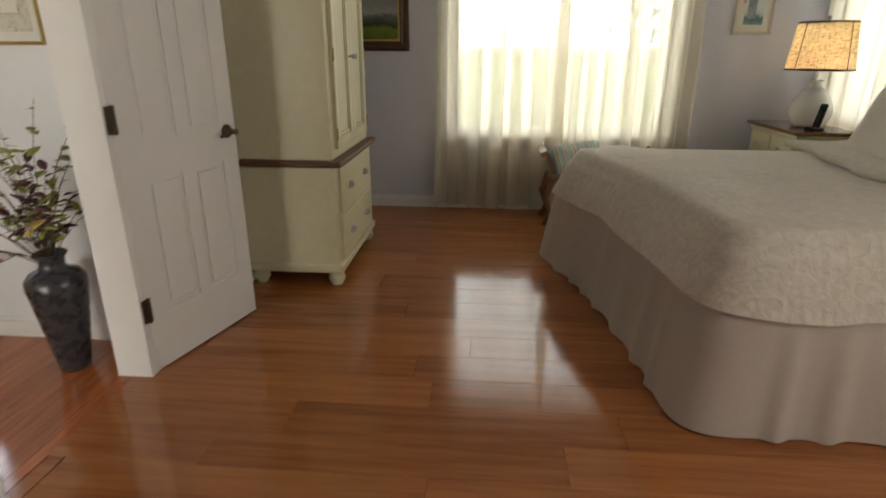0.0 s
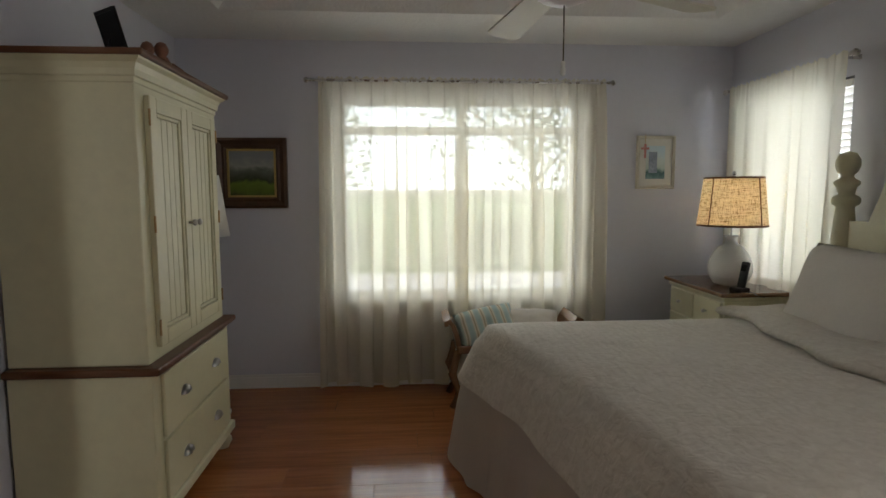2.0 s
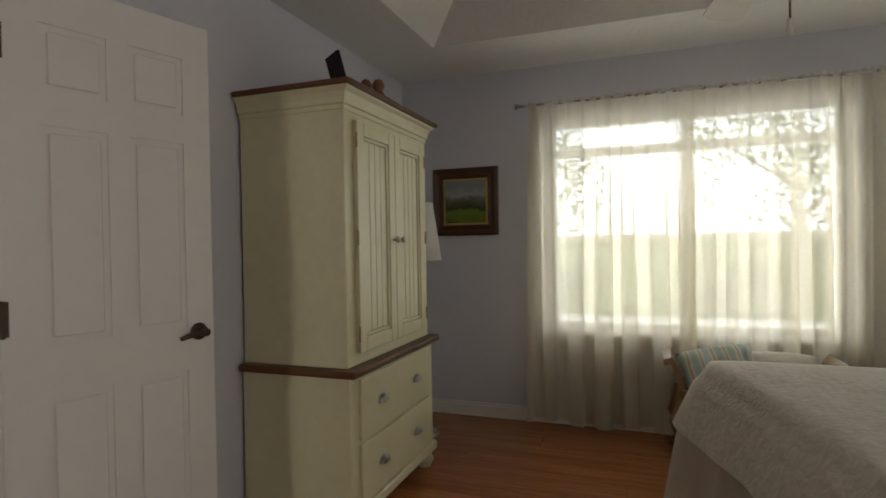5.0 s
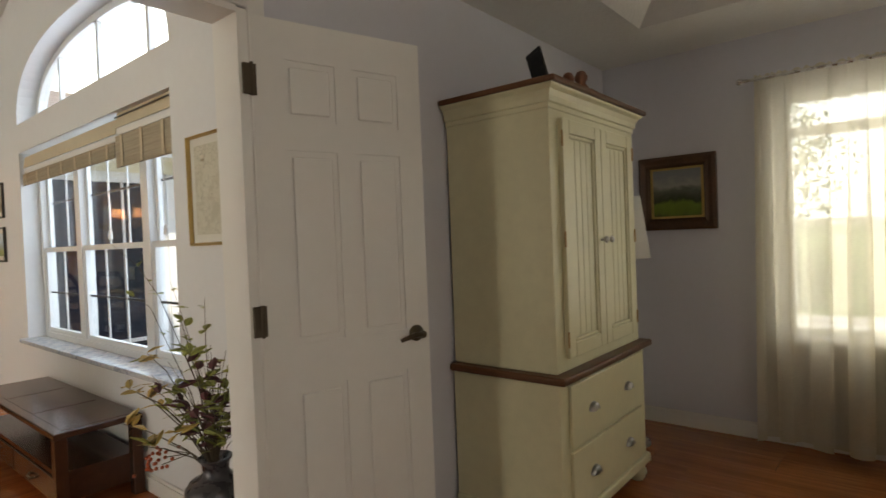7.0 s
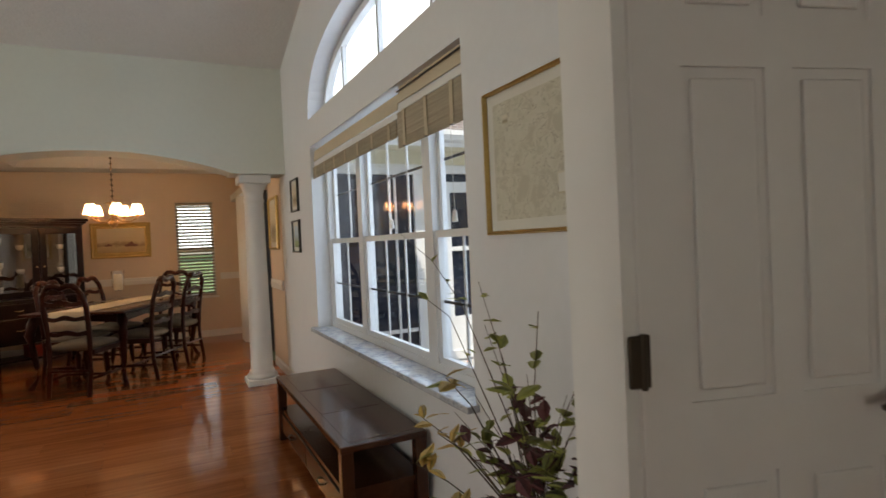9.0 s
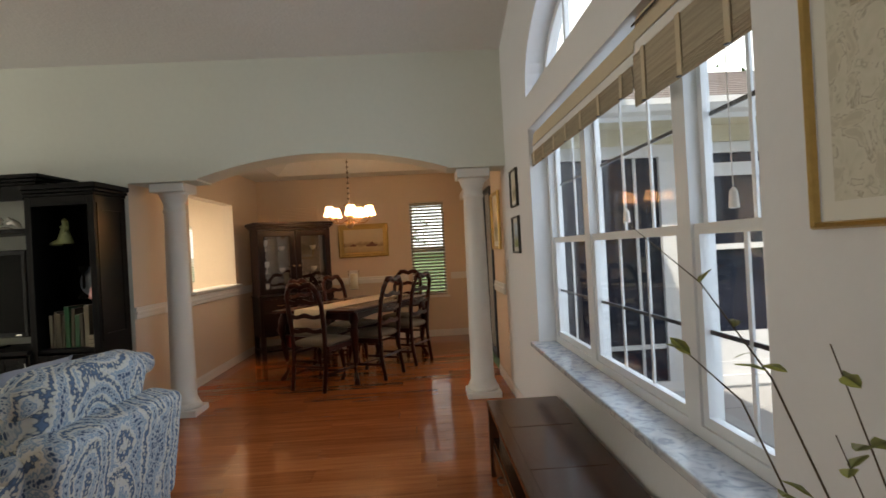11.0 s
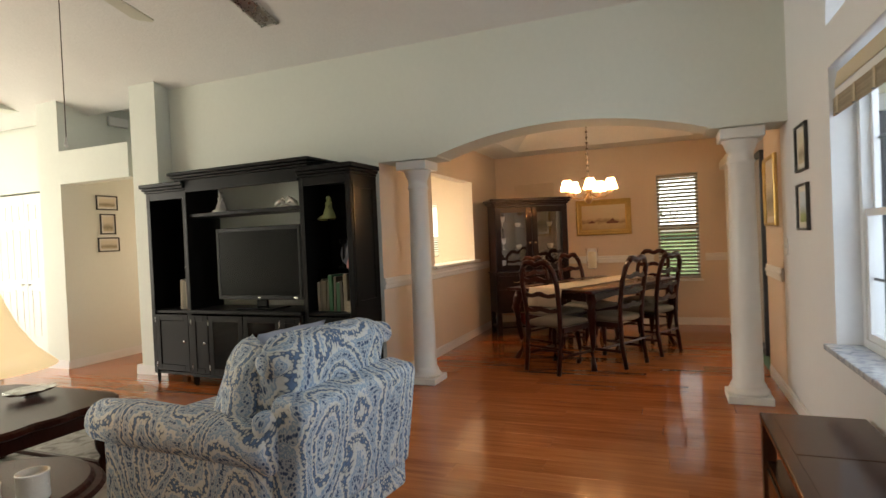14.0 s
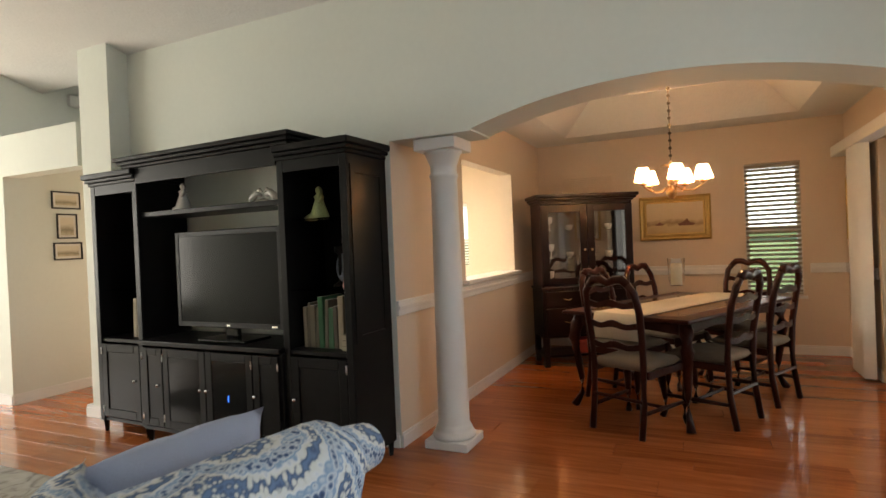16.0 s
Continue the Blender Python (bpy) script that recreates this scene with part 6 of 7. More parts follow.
def armchair():
    ob = thing("armchair", (-2.36, 1.22, 0), -6, "rolled-arm armchair in blue and cream paisley", "armchair")
    F = "paisley"

    def soft(x0, x1, y0, y1, z0, z1, r, seed, amp=0.008, seg=4):
        bm = box(x0, x1, y0, y1, z0, z1, r, seg)
        bmesh.ops.subdivide_edges(bm, edges=[e for e in bm.edges if e.calc_length() > 0.12], cuts=5, use_grid_fill=True)
        for v in bm.verts:
            v.co += Vector((noise.noise(v.co * 4 + Vector((seed, 0, 0))), noise.noise(v.co * 4 + Vector((0, seed, 0))), noise.noise(v.co * 4 + Vector((0, 0, seed))))) * amp
        return bm

    part("frame_base", soft(-0.34, 0.34, -0.50, 0.42, 0.10, 0.34, 0.03, 1, 0.004), F, ob, smooth=True)
    part("seat_cushion", soft(-0.30, 0.30, -0.56, 0.28, 0.34, 0.50, 0.06, 2), F, ob, smooth=True)
    back = soft(-0.40, 0.40, -0.02, 0.16, 0.0, 0.50, 0.04, 3, 0.006)
    part("back_frame", turned(back, Matrix.Translation((0, 0.40, 0.24)) @ Matrix.Rotation(radians(-9), 4, "X")), F, ob, smooth=True)
    part("back_lower", soft(-0.40, 0.40, 0.36, 0.54, 0.10, 0.34, 0.03, 6, 0.004), F, ob, smooth=True)
    bc = soft(-0.33, 0.33, -0.12, 0.10, 0.0, 0.50, 0.085, 4, 0.014, 5)
    part("back_cushion", turned(bc, Matrix.Translation((0, 0.33, 0.44)) @ Matrix.Rotation(radians(-14), 4, "X")), F, ob, smooth=True)
    roll = bmesh.new()
    rr = tube([(-0.38, 0, 0), (-0.2, 0.0, 0.012), (0.0, 0, 0.018), (0.2, 0, 0.012), (0.38, 0, 0)], [0.055, 0.075, 0.08, 0.075, 0.055], 18, roll)
    part("back_roll", turned(rr, Matrix.Translation((0, 0.44, 0.845)) @ Matrix.Diagonal((1, 1.05, 0.95, 1))), F, ob, smooth=True)
    for s in (-1, 1):
        part("arm_panel", soft(s * 0.34 - (0.0 if s > 0 else 0.10), s * 0.34 + (0.10 if s > 0 else 0.0), -0.52, 0.46, 0.10, 0.50, 0.03, 5 + s, 0.004), F, ob, smooth=True)
        arm = tube([(s * 0.405, -0.555, 0.535), (s * 0.405, -0.54, 0.545), (s * 0.405, -0.30, 0.555), (s * 0.40, 0.0, 0.555), (s * 0.395, 0.30, 0.55), (s * 0.39, 0.47, 0.54), (s * 0.39, 0.485, 0.54)], [0.06, 0.092, 0.10, 0.095, 0.09, 0.085, 0.05], 22)
        part("arm_roll", arm, F, ob, smooth=True)
        part("arm_wing", soft(s * 0.40 - 0.05, s * 0.40 + 0.05, 0.40, 0.50, 0.45, 0.68, 0.04, 9 + s, 0.004), F, ob, smooth=True)
    for x in (-0.30, 0.30):
        for y in (-0.44, 0.44):
            part("leg", lathe([(0.018, 0), (0.028, 0.06), (0.032, 0.10)], 12, (x, y, 0)), "walnut", ob)
    return ob


armchair()
ob = thing("cushion", (-2.13, 1.34, 0.68), 50, "paisley cushion leaning in the armchair", "cushion")
part("cover", turned(cushion(0.47, 0.44, 0.18, 0.5), Matrix.Rotation(radians(70), 4, "X")), "paisley", ob, smooth=True)
ob = thing("cushion", (-2.52, 1.24, 0.70), -6, "pale blue cotton cushion in the armchair", "cushion")
part("cover", turned(cushion(0.46, 0.42, 0.16, 0.5), Matrix.Rotation(radians(68), 4, "X")), "lilac", ob, smooth=True)

structure("rug", box(-3.62, -0.9, -2.3, 0.78, 0.001, 0.014, 0.004, 1), "rug", "grey woven area rug")


def low_table():
    ob = thing("carved_coffee_table", (-2.06, -0.50, 0.014), 0, "mahogany coffee table with a scalloped edge and turned legs", "coffee table")
    n = 96
    bm = bmesh.new()
    rings = []
    for k, z in ((0.97, 0.405), (1.0, 0.415), (1.0, 0.438), (0.985, 0.45)):
        r = []
        for i in range(n):
            a = 2 * math.pi * i / n
            c, s = math.cos(a), math.sin(a)
            q = (abs(c) ** 5 + abs(s) ** 5) ** (-1 / 5)
            q *= 1 - 0.035 * math.cos(8 * a) ** 2 + 0.05 * (abs(math.cos(a) * math.sin(a)) * 2) ** 14
            r.append(bm.verts.new((0.56 * k * q * c, 0.60 * k * q * s, z)))
        rings.append(r)
    for p, q in zip(rings, rings[1:]):
        for i in range(n):
            bm.faces.new((p[i], p[(i + 1) % n], q[(i + 1) % n], q[i]))
    bm.faces.new(rings[0][::-1])
    bm.faces.new(rings[-1])
    part("top", bm, "mahogany", ob)
    part("apron", box(-0.46, 0.46, -0.50, 0.50, 0.31, 0.405, 0.015), "mahogany", ob)
    for x in (-0.43, 0.43):
        for y in (-0.47, 0.47):
            part("leg", lathe([(0.02, 0), (0.03, 0.02), (0.022, 0.05), (0.035, 0.09), (0.02, 0.12), (0.042, 0.17), (0.046, 0.21), (0.028, 0.25), (0.036, 0.28), (0.036, 0.36)], 18, (x, y, 0)), "mahogany", ob, smooth=True)
        part("stretcher", box(x - 0.015, x + 0.015, -0.46, 0.46, 0.055, 0.08, 0.004), "mahogany", ob)


low_table()
ob = thing("silver_dish", (-2.40, -0.50, 0.464), 0, "scalloped silver dish on the coffee table", "dish")
bm = bmesh.new()
rings = []
for r, z in ((0.035, 0), (0.045, 0.004), (0.03, 0.012), (0.06, 0.018), (0.11, 0.028), (0.14, 0.045), (0.138, 0.048), (0.10, 0.033), (0.03, 0.02)):
    rings.append([bm.verts.new((r * (1 + (0.06 * math.cos(8 * 2 * math.pi * i / 64) if r > 0.08 else 0)) * math.cos(2 * math.pi * i / 64), 0.75 * r * (1 + (0.06 * math.cos(8 * 2 * math.pi * i / 64) if r > 0.08 else 0)) * math.sin(2 * math.pi * i / 64), z)) for i in range(64)])
for p, q in zip(rings, rings[1:]):
    for i in range(64):
        bm.faces.new((p[i], p[(i + 1) % 64], q[(i + 1) % 64], q[i]))
bm.faces.new(rings[-1])
part("bowl", bm, "steel", ob, smooth=True)

ob = thing("side_table", (-1.33, 0.98, 0.0), 0, "round mahogany side table with a moulded edge", "side table")
part("top", lathe([(0.30, 0.50), (0.335, 0.505), (0.345, 0.515), (0.335, 0.528), (0.315, 0.532), (0.31, 0.545), (0.30, 0.55)], 48), "mahogany", ob, smooth=False)
part("pedestal", lathe([(0.10, 0.10), (0.05, 0.14), (0.035, 0.22), (0.055, 0.30), (0.03, 0.40), (0.06, 0.49), (0.10, 0.50)], 24), "mahogany", ob, smooth=True)
for a in (30, 150, 270):
    c, s = math.cos(radians(a)), math.sin(radians(a))
    part("foot", tube([(0.03 * c, 0.03 * s, 0.15), (0.14 * c, 0.14 * s, 0.12), (0.22 * c, 0.22 * s, 0.045), (0.28 * c, 0.28 * s, 0.028)], [0.03, 0.026, 0.02, 0.018], 10), "mahogany", ob, smooth=True)
for x, y, r, h in ((-1.36, 1.20, 0.045, 0.085), (-1.27, 1.135, 0.036, 0.07)):
    ob = thing("candle_jar", (x, y, 0.55), 0, "cream ceramic candle jar on the side table", "candle jar", "jars on the side table")
    part("jar", lathe([(r * 0.94, 0), (r, 0.006), (r * 0.97, 0.012), (r * 0.97, h - 0.012), (r, h - 0.006), (r, h), (r * 0.9, h), (r * 0.88, h - 0.03), (0.002, h - 0.032)], 32), "porcelain", ob, smooth=True)
ob = thing("table_lamp", (-1.40, 0.84, 0.55), 0, "lit table lamp with a flared cream shade", "table lamp")
part("base", lathe([(0.06, 0), (0.06, 0.015), (0.025, 0.03), (0.05, 0.12), (0.055, 0.18), (0.02, 0.26), (0.012, 0.34)], 24), "brass", ob, smooth=True)
sp = [(0.245, 0.36), (0.185, 0.42), (0.135, 0.50), (0.10, 0.585), (0.09, 0.62)]
part("shade", lathe(sp + [(r - 0.003, z) for r, z in sp[::-1]], 40), "lamp_shade_lit", ob, "glowing cream fabric shade", True)
bulb("living_lamp_bulb", (-1.40, 0.84, 1.02), 2, (1.0, 0.7, 0.4))


def media_unit():
    B = "black_wood"
    org, rz = (-4.235, 0.635, 0.0), -2.4

    def unit(name, label):
        return thing(name, org, rz + 90, label, "media cabinet", "media wall units")
    # local x runs towards +y of the room, from the unit's far end (negative) to 0; local y is depth to the wall
    D = 0.40

    def tower(x0, x1, right):
        ob = unit("tower_cabinet", "black wooden tower cabinet with open glass shelves")
        for x in (x0, x1 - 0.022):
            part("side_panel", box(x, x + 0.022, 0, D, 0.09, 1.86), B, ob)
        part("back_panel", box(x0 + 0.022, x1 - 0.022, D - 0.012, D, 0.09, 1.86), B, ob)
        for z in (0.10, 0.70, 1.84):
            part("deck", box(x0 + 0.022, x1 - 0.022, 0.004, D - 0.012, z - 0.012, z + 0.012), B, ob)
        for xx in (x0, x1 - 0.05):
            part("stile", box(xx, xx + 0.05, -0.012, 0.0, 0.09, 1.86, 0.003, 1), B, ob)
        part("header", box(x0 + 0.05, x1 - 0.05, -0.010, 0.0, 1.79, 1.86), B, ob)
        for o, z0, z1 in ((0.012, 1.86, 1.885), (0.028, 1.885, 1.91), (0.045, 1.91, 1.95)):
            part("crown", box(x0 - (o if not right else 0.0), x1 + (o if right else 0.0), -0.012 - o, D, z0, z1, 0.007, 2), B, ob)
        for z in (1.075, 1.50):
            part("glass_shelf", box(x0 + 0.024, x1 - 0.024, 0.02, D - 0.02, z - 0.003, z + 0.003), "clear", ob, "clear glass shelf")
        d = part("door", frame_rect(x0 + 0.05, x1 - 0.05, 0.125, 0.675, 0.06, -0.014, 0.002, None, 0.003), B, ob)
        part("door_panel", box(x0 + 0.11, x1 - 0.11, -0.006, 0.0, 0.185, 0.615, 0.004, 1), B, d)
        kx = x0 + 0.085 if right else x1 - 0.085
        part("knob", turned(lathe([(0.006, 0), (0.006, 0.012), (0.014, 0.02), (0.007, 0.03)], 14), Matrix.Translation((kx, -0.014, 0.42)) @ Matrix.Rotation(radians(90), 4, "X")), "steel", d, "bright metal knob", True)
        for z in (0.18, 0.62):
            part("hinge", tube([((x1 - 0.052 if right else x0 + 0.052), -0.016, z - 0.025), ((x1 - 0.052 if right else x0 + 0.052), -0.016, z + 0.025)], 0.005, 8), "nickel", d)
        for x in (x0 + 0.025, x1 - 0.025):
            for y in (0.02, D - 0.03):
                part("foot", lathe([(0.016, 0), (0.024, 0.09)], 4, (x, y, 0)), B, ob)
        if right:
            part("side_moulding", turned(frame_rect(0.02, D - 0.03, 0.76, 1.80, 0.05, 0, 0.006), Matrix.Translation((x1, 0, 0)) @ turn90 @ Matrix.Diagonal((1, -1, 1, 1))), B, ob)

    tower(-0.52, 0.0, True)
    tower(-2.39, -1.85, False)
    a, b = -1.85, -0.52
    ob = unit("tv_console", "black wooden low console with glazed doors")
    part("top", box(a, b, -0.055, D, 0.69, 0.725, 0.006), B, ob)
    part("carcass_back", box(a, b, D - 0.012, D, 0.09, 0.69), B, ob)
    part("floor_board", box(a, b, -0.03, D - 0.012, 0.09, 0.115), B, ob)
    for x in (a, b - 0.022):
        part("side_panel", box(x, x + 0.022, -0.03, D - 0.012, 0.115, 0.69), B, ob)
    xs = [a + 0.02, a + 0.24, (a + b) / 2, b - 0.24, b - 0.02]
    for i, (x0, x1) in enumerate(zip(xs, xs[1:])):
        d = part("door", frame_rect(x0 + 0.004, x1 - 0.004, 0.125, 0.675, 0.055, -0.045, -0.03, None, 0.003), B, ob)
        if i in (1, 2):
            part("glass", box(x0 + 0.059, x1 - 0.059, -0.04, -0.037, 0.18, 0.62), "screen", d, "dark smoked glass")
        else:
            part("door_panel", box(x0 + 0.059, x1 - 0.059, -0.038, -0.034, 0.18, 0.62), B, d)
        kx = (x1 - 0.03) if i in (0, 1) else (x0 + 0.03)
        part("knob", turned(lathe([(0.006, 0), (0.006, 0.012), (0.014, 0.02), (0.007, 0.03)], 14), Matrix.Translation((kx, -0.045, 0.42)) @ Matrix.Rotation(radians(90), 4, "X")), "steel", d, "bright metal knob", True)
        for z in (0.19, 0.61):
            hx = x0 + 0.006 if i in (0, 1) else x1 - 0.006
            part("hinge", tube([(hx, -0.047, z - 0.025), (hx, -0.047, z + 0.025)], 0.005, 8), "nickel", d)
    for x in (a + 0.03, b - 0.03):
        for y in (0.0, D - 0.03):
            part("foot", lathe([(0.02, 0), (0.028, 0.09)], 4, (x, y, 0)), B, ob)
    led = part("standby_light", box((a + b) / 2 + 0.20, (a + b) / 2 + 0.206, -0.0415, -0.0402, 0.36, 0.40), "blue_led", ob)
    ob = unit("bridge_shelf", "black wooden bridge with a crown over the television")
    part("shelf", box(a + 0.001, b - 0.001, 0.02, D - 0.05, 1.60, 1.635, 0.004), B, ob)
    part("header", box(a, b, -0.02, 0.0, 1.84, 1.95), B, ob)
    part("roof_board", box(a, b, 0.0, D, 1.93, 1.952), B, ob)
    for o, z0, z1 in ((0.02, 1.952, 1.975), (0.04, 1.975, 2.0), (0.06, 2.0, 2.03)):
        part("crown", box(a - 0.10 - o, b + 0.10 + o, -0.02 - o, D, z0, z1, 0.008, 2), B, ob)
    part("spot_light", lathe([(0.03, 1.905), (0.034, 1.93)], 16, ((a + b) / 2, 0.15, 0)), "nickel", ob)
    tv = thing("television", org, rz + 90, "large black flat screen television, switched off", "television")
    x0, x1, z0, z1 = -1.60, -0.60, 0.81, 1.48
    part("housing", box(x0, x1, 0.10, 0.16, z0, z1, 0.012, 3), "plastic", tv)
    part("bezel", frame_rect(x0 + 0.004, x1 - 0.004, z0 + 0.004, z1 - 0.004, 0.035, 0.092, 0.10, None, 0.003), "plastic", tv)
    part("screen", box(x0 + 0.039, x1 - 0.039, 0.096, 0.0995, z0 + 0.039, z1 - 0.039), "screen", tv, "dark glossy screen")
    part("edge_strip", box(x1 - 0.016, x1 - 0.012, 0.088, 0.092, z0 + 0.02, z1 - 0.02), "plastic", tv)
    part("emblem", box(-1.115, -1.085, 0.0905, 0.0918, z0 + 0.014, z0 + 0.026), "steel", tv)
    part("badge", box(x1 - 0.11, x1 - 0.06, 0.0905, 0.0918, z0 + 0.014, z0 + 0.026), "steel", tv)
    part("neck", box(-1.16, -1.04, 0.12, 0.15, 0.74, z0 + 0.01, 0.008), "screen", tv)
    part("stand", box(-1.32, -0.88, 0.02, 0.26, 0.725, 0.742, 0.008, 3), "screen", tv)

    def put(name, x, y, z, label, cat, prof, material, extra=None):
        m_ = pose(*org, 0, 0, rz + 90) @ Matrix.Translation((x, y, z))
        bm = lathe(prof, 18)
        if extra:
            extra(bm)
        o = part(name, turned(bm, m_), material, None, label, True)
        tagged(o, category=cat)
        return o

    def lady(bm):
        tube([(0.01, -0.02, 0.10), (0.05, -0.03, 0.13), (0.035, -0.02, 0.175)], 0.010, 8, bm)
        tube([(-0.02, -0.01, 0.02), (-0.07, -0.02, 0.012), (-0.11, -0.01, 0.005)], [0.03, 0.022, 0.01], 8, bm)
    robe = [(0.055, 0), (0.06, 0.015), (0.05, 0.05), (0.032, 0.10), (0.026, 0.12), (0.034, 0.14), (0.014, 0.155), (0.02, 0.17), (0.022, 0.185), (0.010, 0.20), (0.002, 0.203)]
    put("porcelain_figurine", -1.60, 0.18, 1.636, "seated cream porcelain figurine on the shelf", "figurine", robe, "porcelain", lady)
    put("porcelain_figurine", -0.34, 0.16, 1.504, "green and cream porcelain figurine on a glass shelf", "figurine", robe, "green_glaze", lady)
    put("porcelain_figurine", -0.10, 0.12, 1.079, "pink porcelain figurine beside the plate", "figurine", [(r * 0.8, z) for r, z in robe], "pink_glaze")

    def birds(bm):
        for s in (-1, 1):
            tube([(s * 0.02, 0, 0.05), (s * 0.06, 0, 0.07), (s * 0.10, 0.0, 0.04), (s * 0.13, 0, 0.015)], [0.012, 0.022, 0.024, 0.006], 10, bm)
            tube([(s * 0.06, 0, 0.07), (s * 0.03, 0, 0.095), (s * 0.012, 0, 0.075)], [0.014, 0.01, 0.006], 8, bm)
    put("porcelain_figurine", -0.80, 0.16, 1.636, "pair of cream porcelain birds on the shelf", "figurine", [(0.06, 0), (0.065, 0.008), (0.04, 0.02), (0.01, 0.03)], "porcelain", birds)
    put("ginger_jar", -1.98, 0.14, 1.079, "small cream jar on a glass shelf", "jar", [(0.035, 0), (0.06, 0.02), (0.065, 0.05), (0.035, 0.08), (0.03, 0.09), (0.034, 0.095), (0.028, 0.11), (0.010, 0.125), (0.014, 0.14), (0.003, 0.15)], "porcelain")
    put("decanter", -1.97, 0.16, 1.504, "dark red glass bottle on a glass shelf", "bottle", [(0.045, 0), (0.05, 0.01), (0.05, 0.11), (0.02, 0.15), (0.014, 0.20), (0.02, 0.215), (0.016, 0.24)], "mahogany")
    put("candlestick", -0.27, 0.25, 1.079, "tall black candlestick on a glass shelf", "candlestick", [(0.045, 0), (0.045, 0.01), (0.012, 0.03), (0.01, 0.2), (0.03, 0.22), (0.032, 0.25)], "plastic")
    m_ = pose(*org, 0, 0, rz + 90) @ Matrix.Translation((-0.17, 0.27, 1.21)) @ Matrix.Rotation(radians(78), 4, "X")
    tagged(part("plate", turned(lathe([(0.05, -0.004), (0.08, 0.0), (0.13, 0.016), (0.13, 0.02), (0.08, 0.006), (0.003, 0.003)], 36), m_), "blue_glaze", None, "blue and white plate standing on its edge", True), category="plate")
    rnd = random.Random(4)
    for x, stop, base, many in ((-0.455, -0.08, 0.713, 9), (-2.12, -1.95, 0.713, 5)):
        for i in range(many):
            w, h, dd = rnd.uniform(0.018, 0.042), rnd.uniform(0.24, 0.33), rnd.uniform(0.16, 0.21)
            if x > stop:
                break
            mm = "book_green" if many > 6 and i in (4, 6) else "book"
            bk = thing("book", org, rz + 90, "cloth-bound book standing on the cabinet deck", "book", "books in the cabinet")
            m2 = Matrix.Translation((x, 0.10, base)) @ Matrix.Rotation(radians(rnd.uniform(-1.5, 3)), 4, "Y")
            part("cover", turned(box(0, w, 0, dd, 0, h, 0.003, 1), m2), mm, bk)
            part("pages", turned(box(0.003, w - 0.003, 0.004, dd + 0.001, 0.004, h + 0.0006), m2), "paper", bk)
            x += w + 0.004
    for i in range(3):
        bk = thing("book", org, rz + 90, "book lying flat in a small stack", "book", "books in the cabinet")
        part("cover", box(-0.13, -0.03, 0.05, 0.22, 0.713 + 0.032 * i, 0.742 + 0.032 * i, 0.003, 1), "book", bk)


media_unit()

# ---- dining room things ----
TC = Vector((-6.50, 2.28, 0))
TU = 153.2


def place(u, v, z=0, extra=0):
    return pose(TC.x, TC.y, z, 0, 0, TU) @ Matrix.Translation((u, v, 0)) @ Matrix.Rotation(radians(extra), 4, "Z")


def dining_table():
    ob = thing("dining_table", TC, TU, "mahogany dining table with cabriole legs", "dining table")
    bm = box(-0.86, 0.86, -0.52, 0.52, 0.725, 0.755, 0.012, 3)
    part("tabletop", bm, "mahogany", ob)
    part("top_inlay", box(-0.72, 0.72, -0.38, 0.38, 0.7545, 0.7565), "oak_top", ob, "lighter inlaid top")
    for y in (-0.44, 0.44):
        part("apron", prism([(-0.70, 0.725), (0.70, 0.725), (0.70, 0.64), (0.35, 0.665), (0.0, 0.64), (-0.35, 0.665), (-0.70, 0.64)], y - 0.012, y + 0.012), "mahogany", ob)
    for x in (-0.76, 0.76):
        part("apron", turned(prism([(-0.40, 0.725), (0.40, 0.725), (0.40, 0.64), (0.0, 0.665), (-0.40, 0.64)], -0.012, 0.012), Matrix.Translation((x, 0, 0)) @ turn90), "mahogany", ob)
    for sx in (-1, 1):
        for sy in (-1, 1):
            c = [(0.74, 0.43, 0.72), (0.765, 0.45, 0.64), (0.785, 0.465, 0.54), (0.765, 0.45, 0.38), (0.745, 0.435, 0.22), (0.745, 0.435, 0.10), (0.775, 0.46, 0.035), (0.795, 0.475, 0.0)]
            part("leg", tube([(sx * x, sy * y, z) for x, y, z in c], [0.04, 0.05, 0.046, 0.032, 0.024, 0.020, 0.026, 0.03], 12), "mahogany", ob, smooth=True)


dining_table()
ob = thing("table_runner", (TC.x, TC.y, 0.757), TU, "natural linen runner lying along the dining table", "table runner")
bm = bmesh.new()
prof = [(-0.905, -0.17), (-0.895, -0.06), (-0.872, 0.002), (-0.85, 0.004)] + [(-0.8 + 0.1 * i, 0.003 + 0.0015 * math.sin(i * 2.1)) for i in range(17)] + [(0.85, 0.004), (0.872, 0.002), (0.895, -0.06), (0.905, -0.17)]
a = [[bm.verts.new((x, y, z + (0.006 if z > -0.03 else 0.0))) for y in (-0.20, -0.1, 0.0, 0.1, 0.20)] for x, z in prof]
for p, q in zip(a, a[1:]):
    for j in range(4):
        bm.faces.new((p[j], p[j + 1], q[j + 1], q[j]))
o = part("cloth", bm, "runner", ob, smooth=True)
sol = o.modifiers.new("thickness", "SOLIDIFY")
sol.thickness = 0.003
ob = thing("hurricane_candle", (TC.x + 0.06, TC.y - 0.02, 0.765), 0, "ivory pillar candle in a footed glass hurricane", "candle holder")
part("glass_foot", lathe([(0.05, 0), (0.05, 0.006), (0.012, 0.02), (0.010, 0.05), (0.018, 0.07), (0.010, 0.09), (0.012, 0.12), (0.045, 0.14)], 24), "clear", ob, smooth=True)
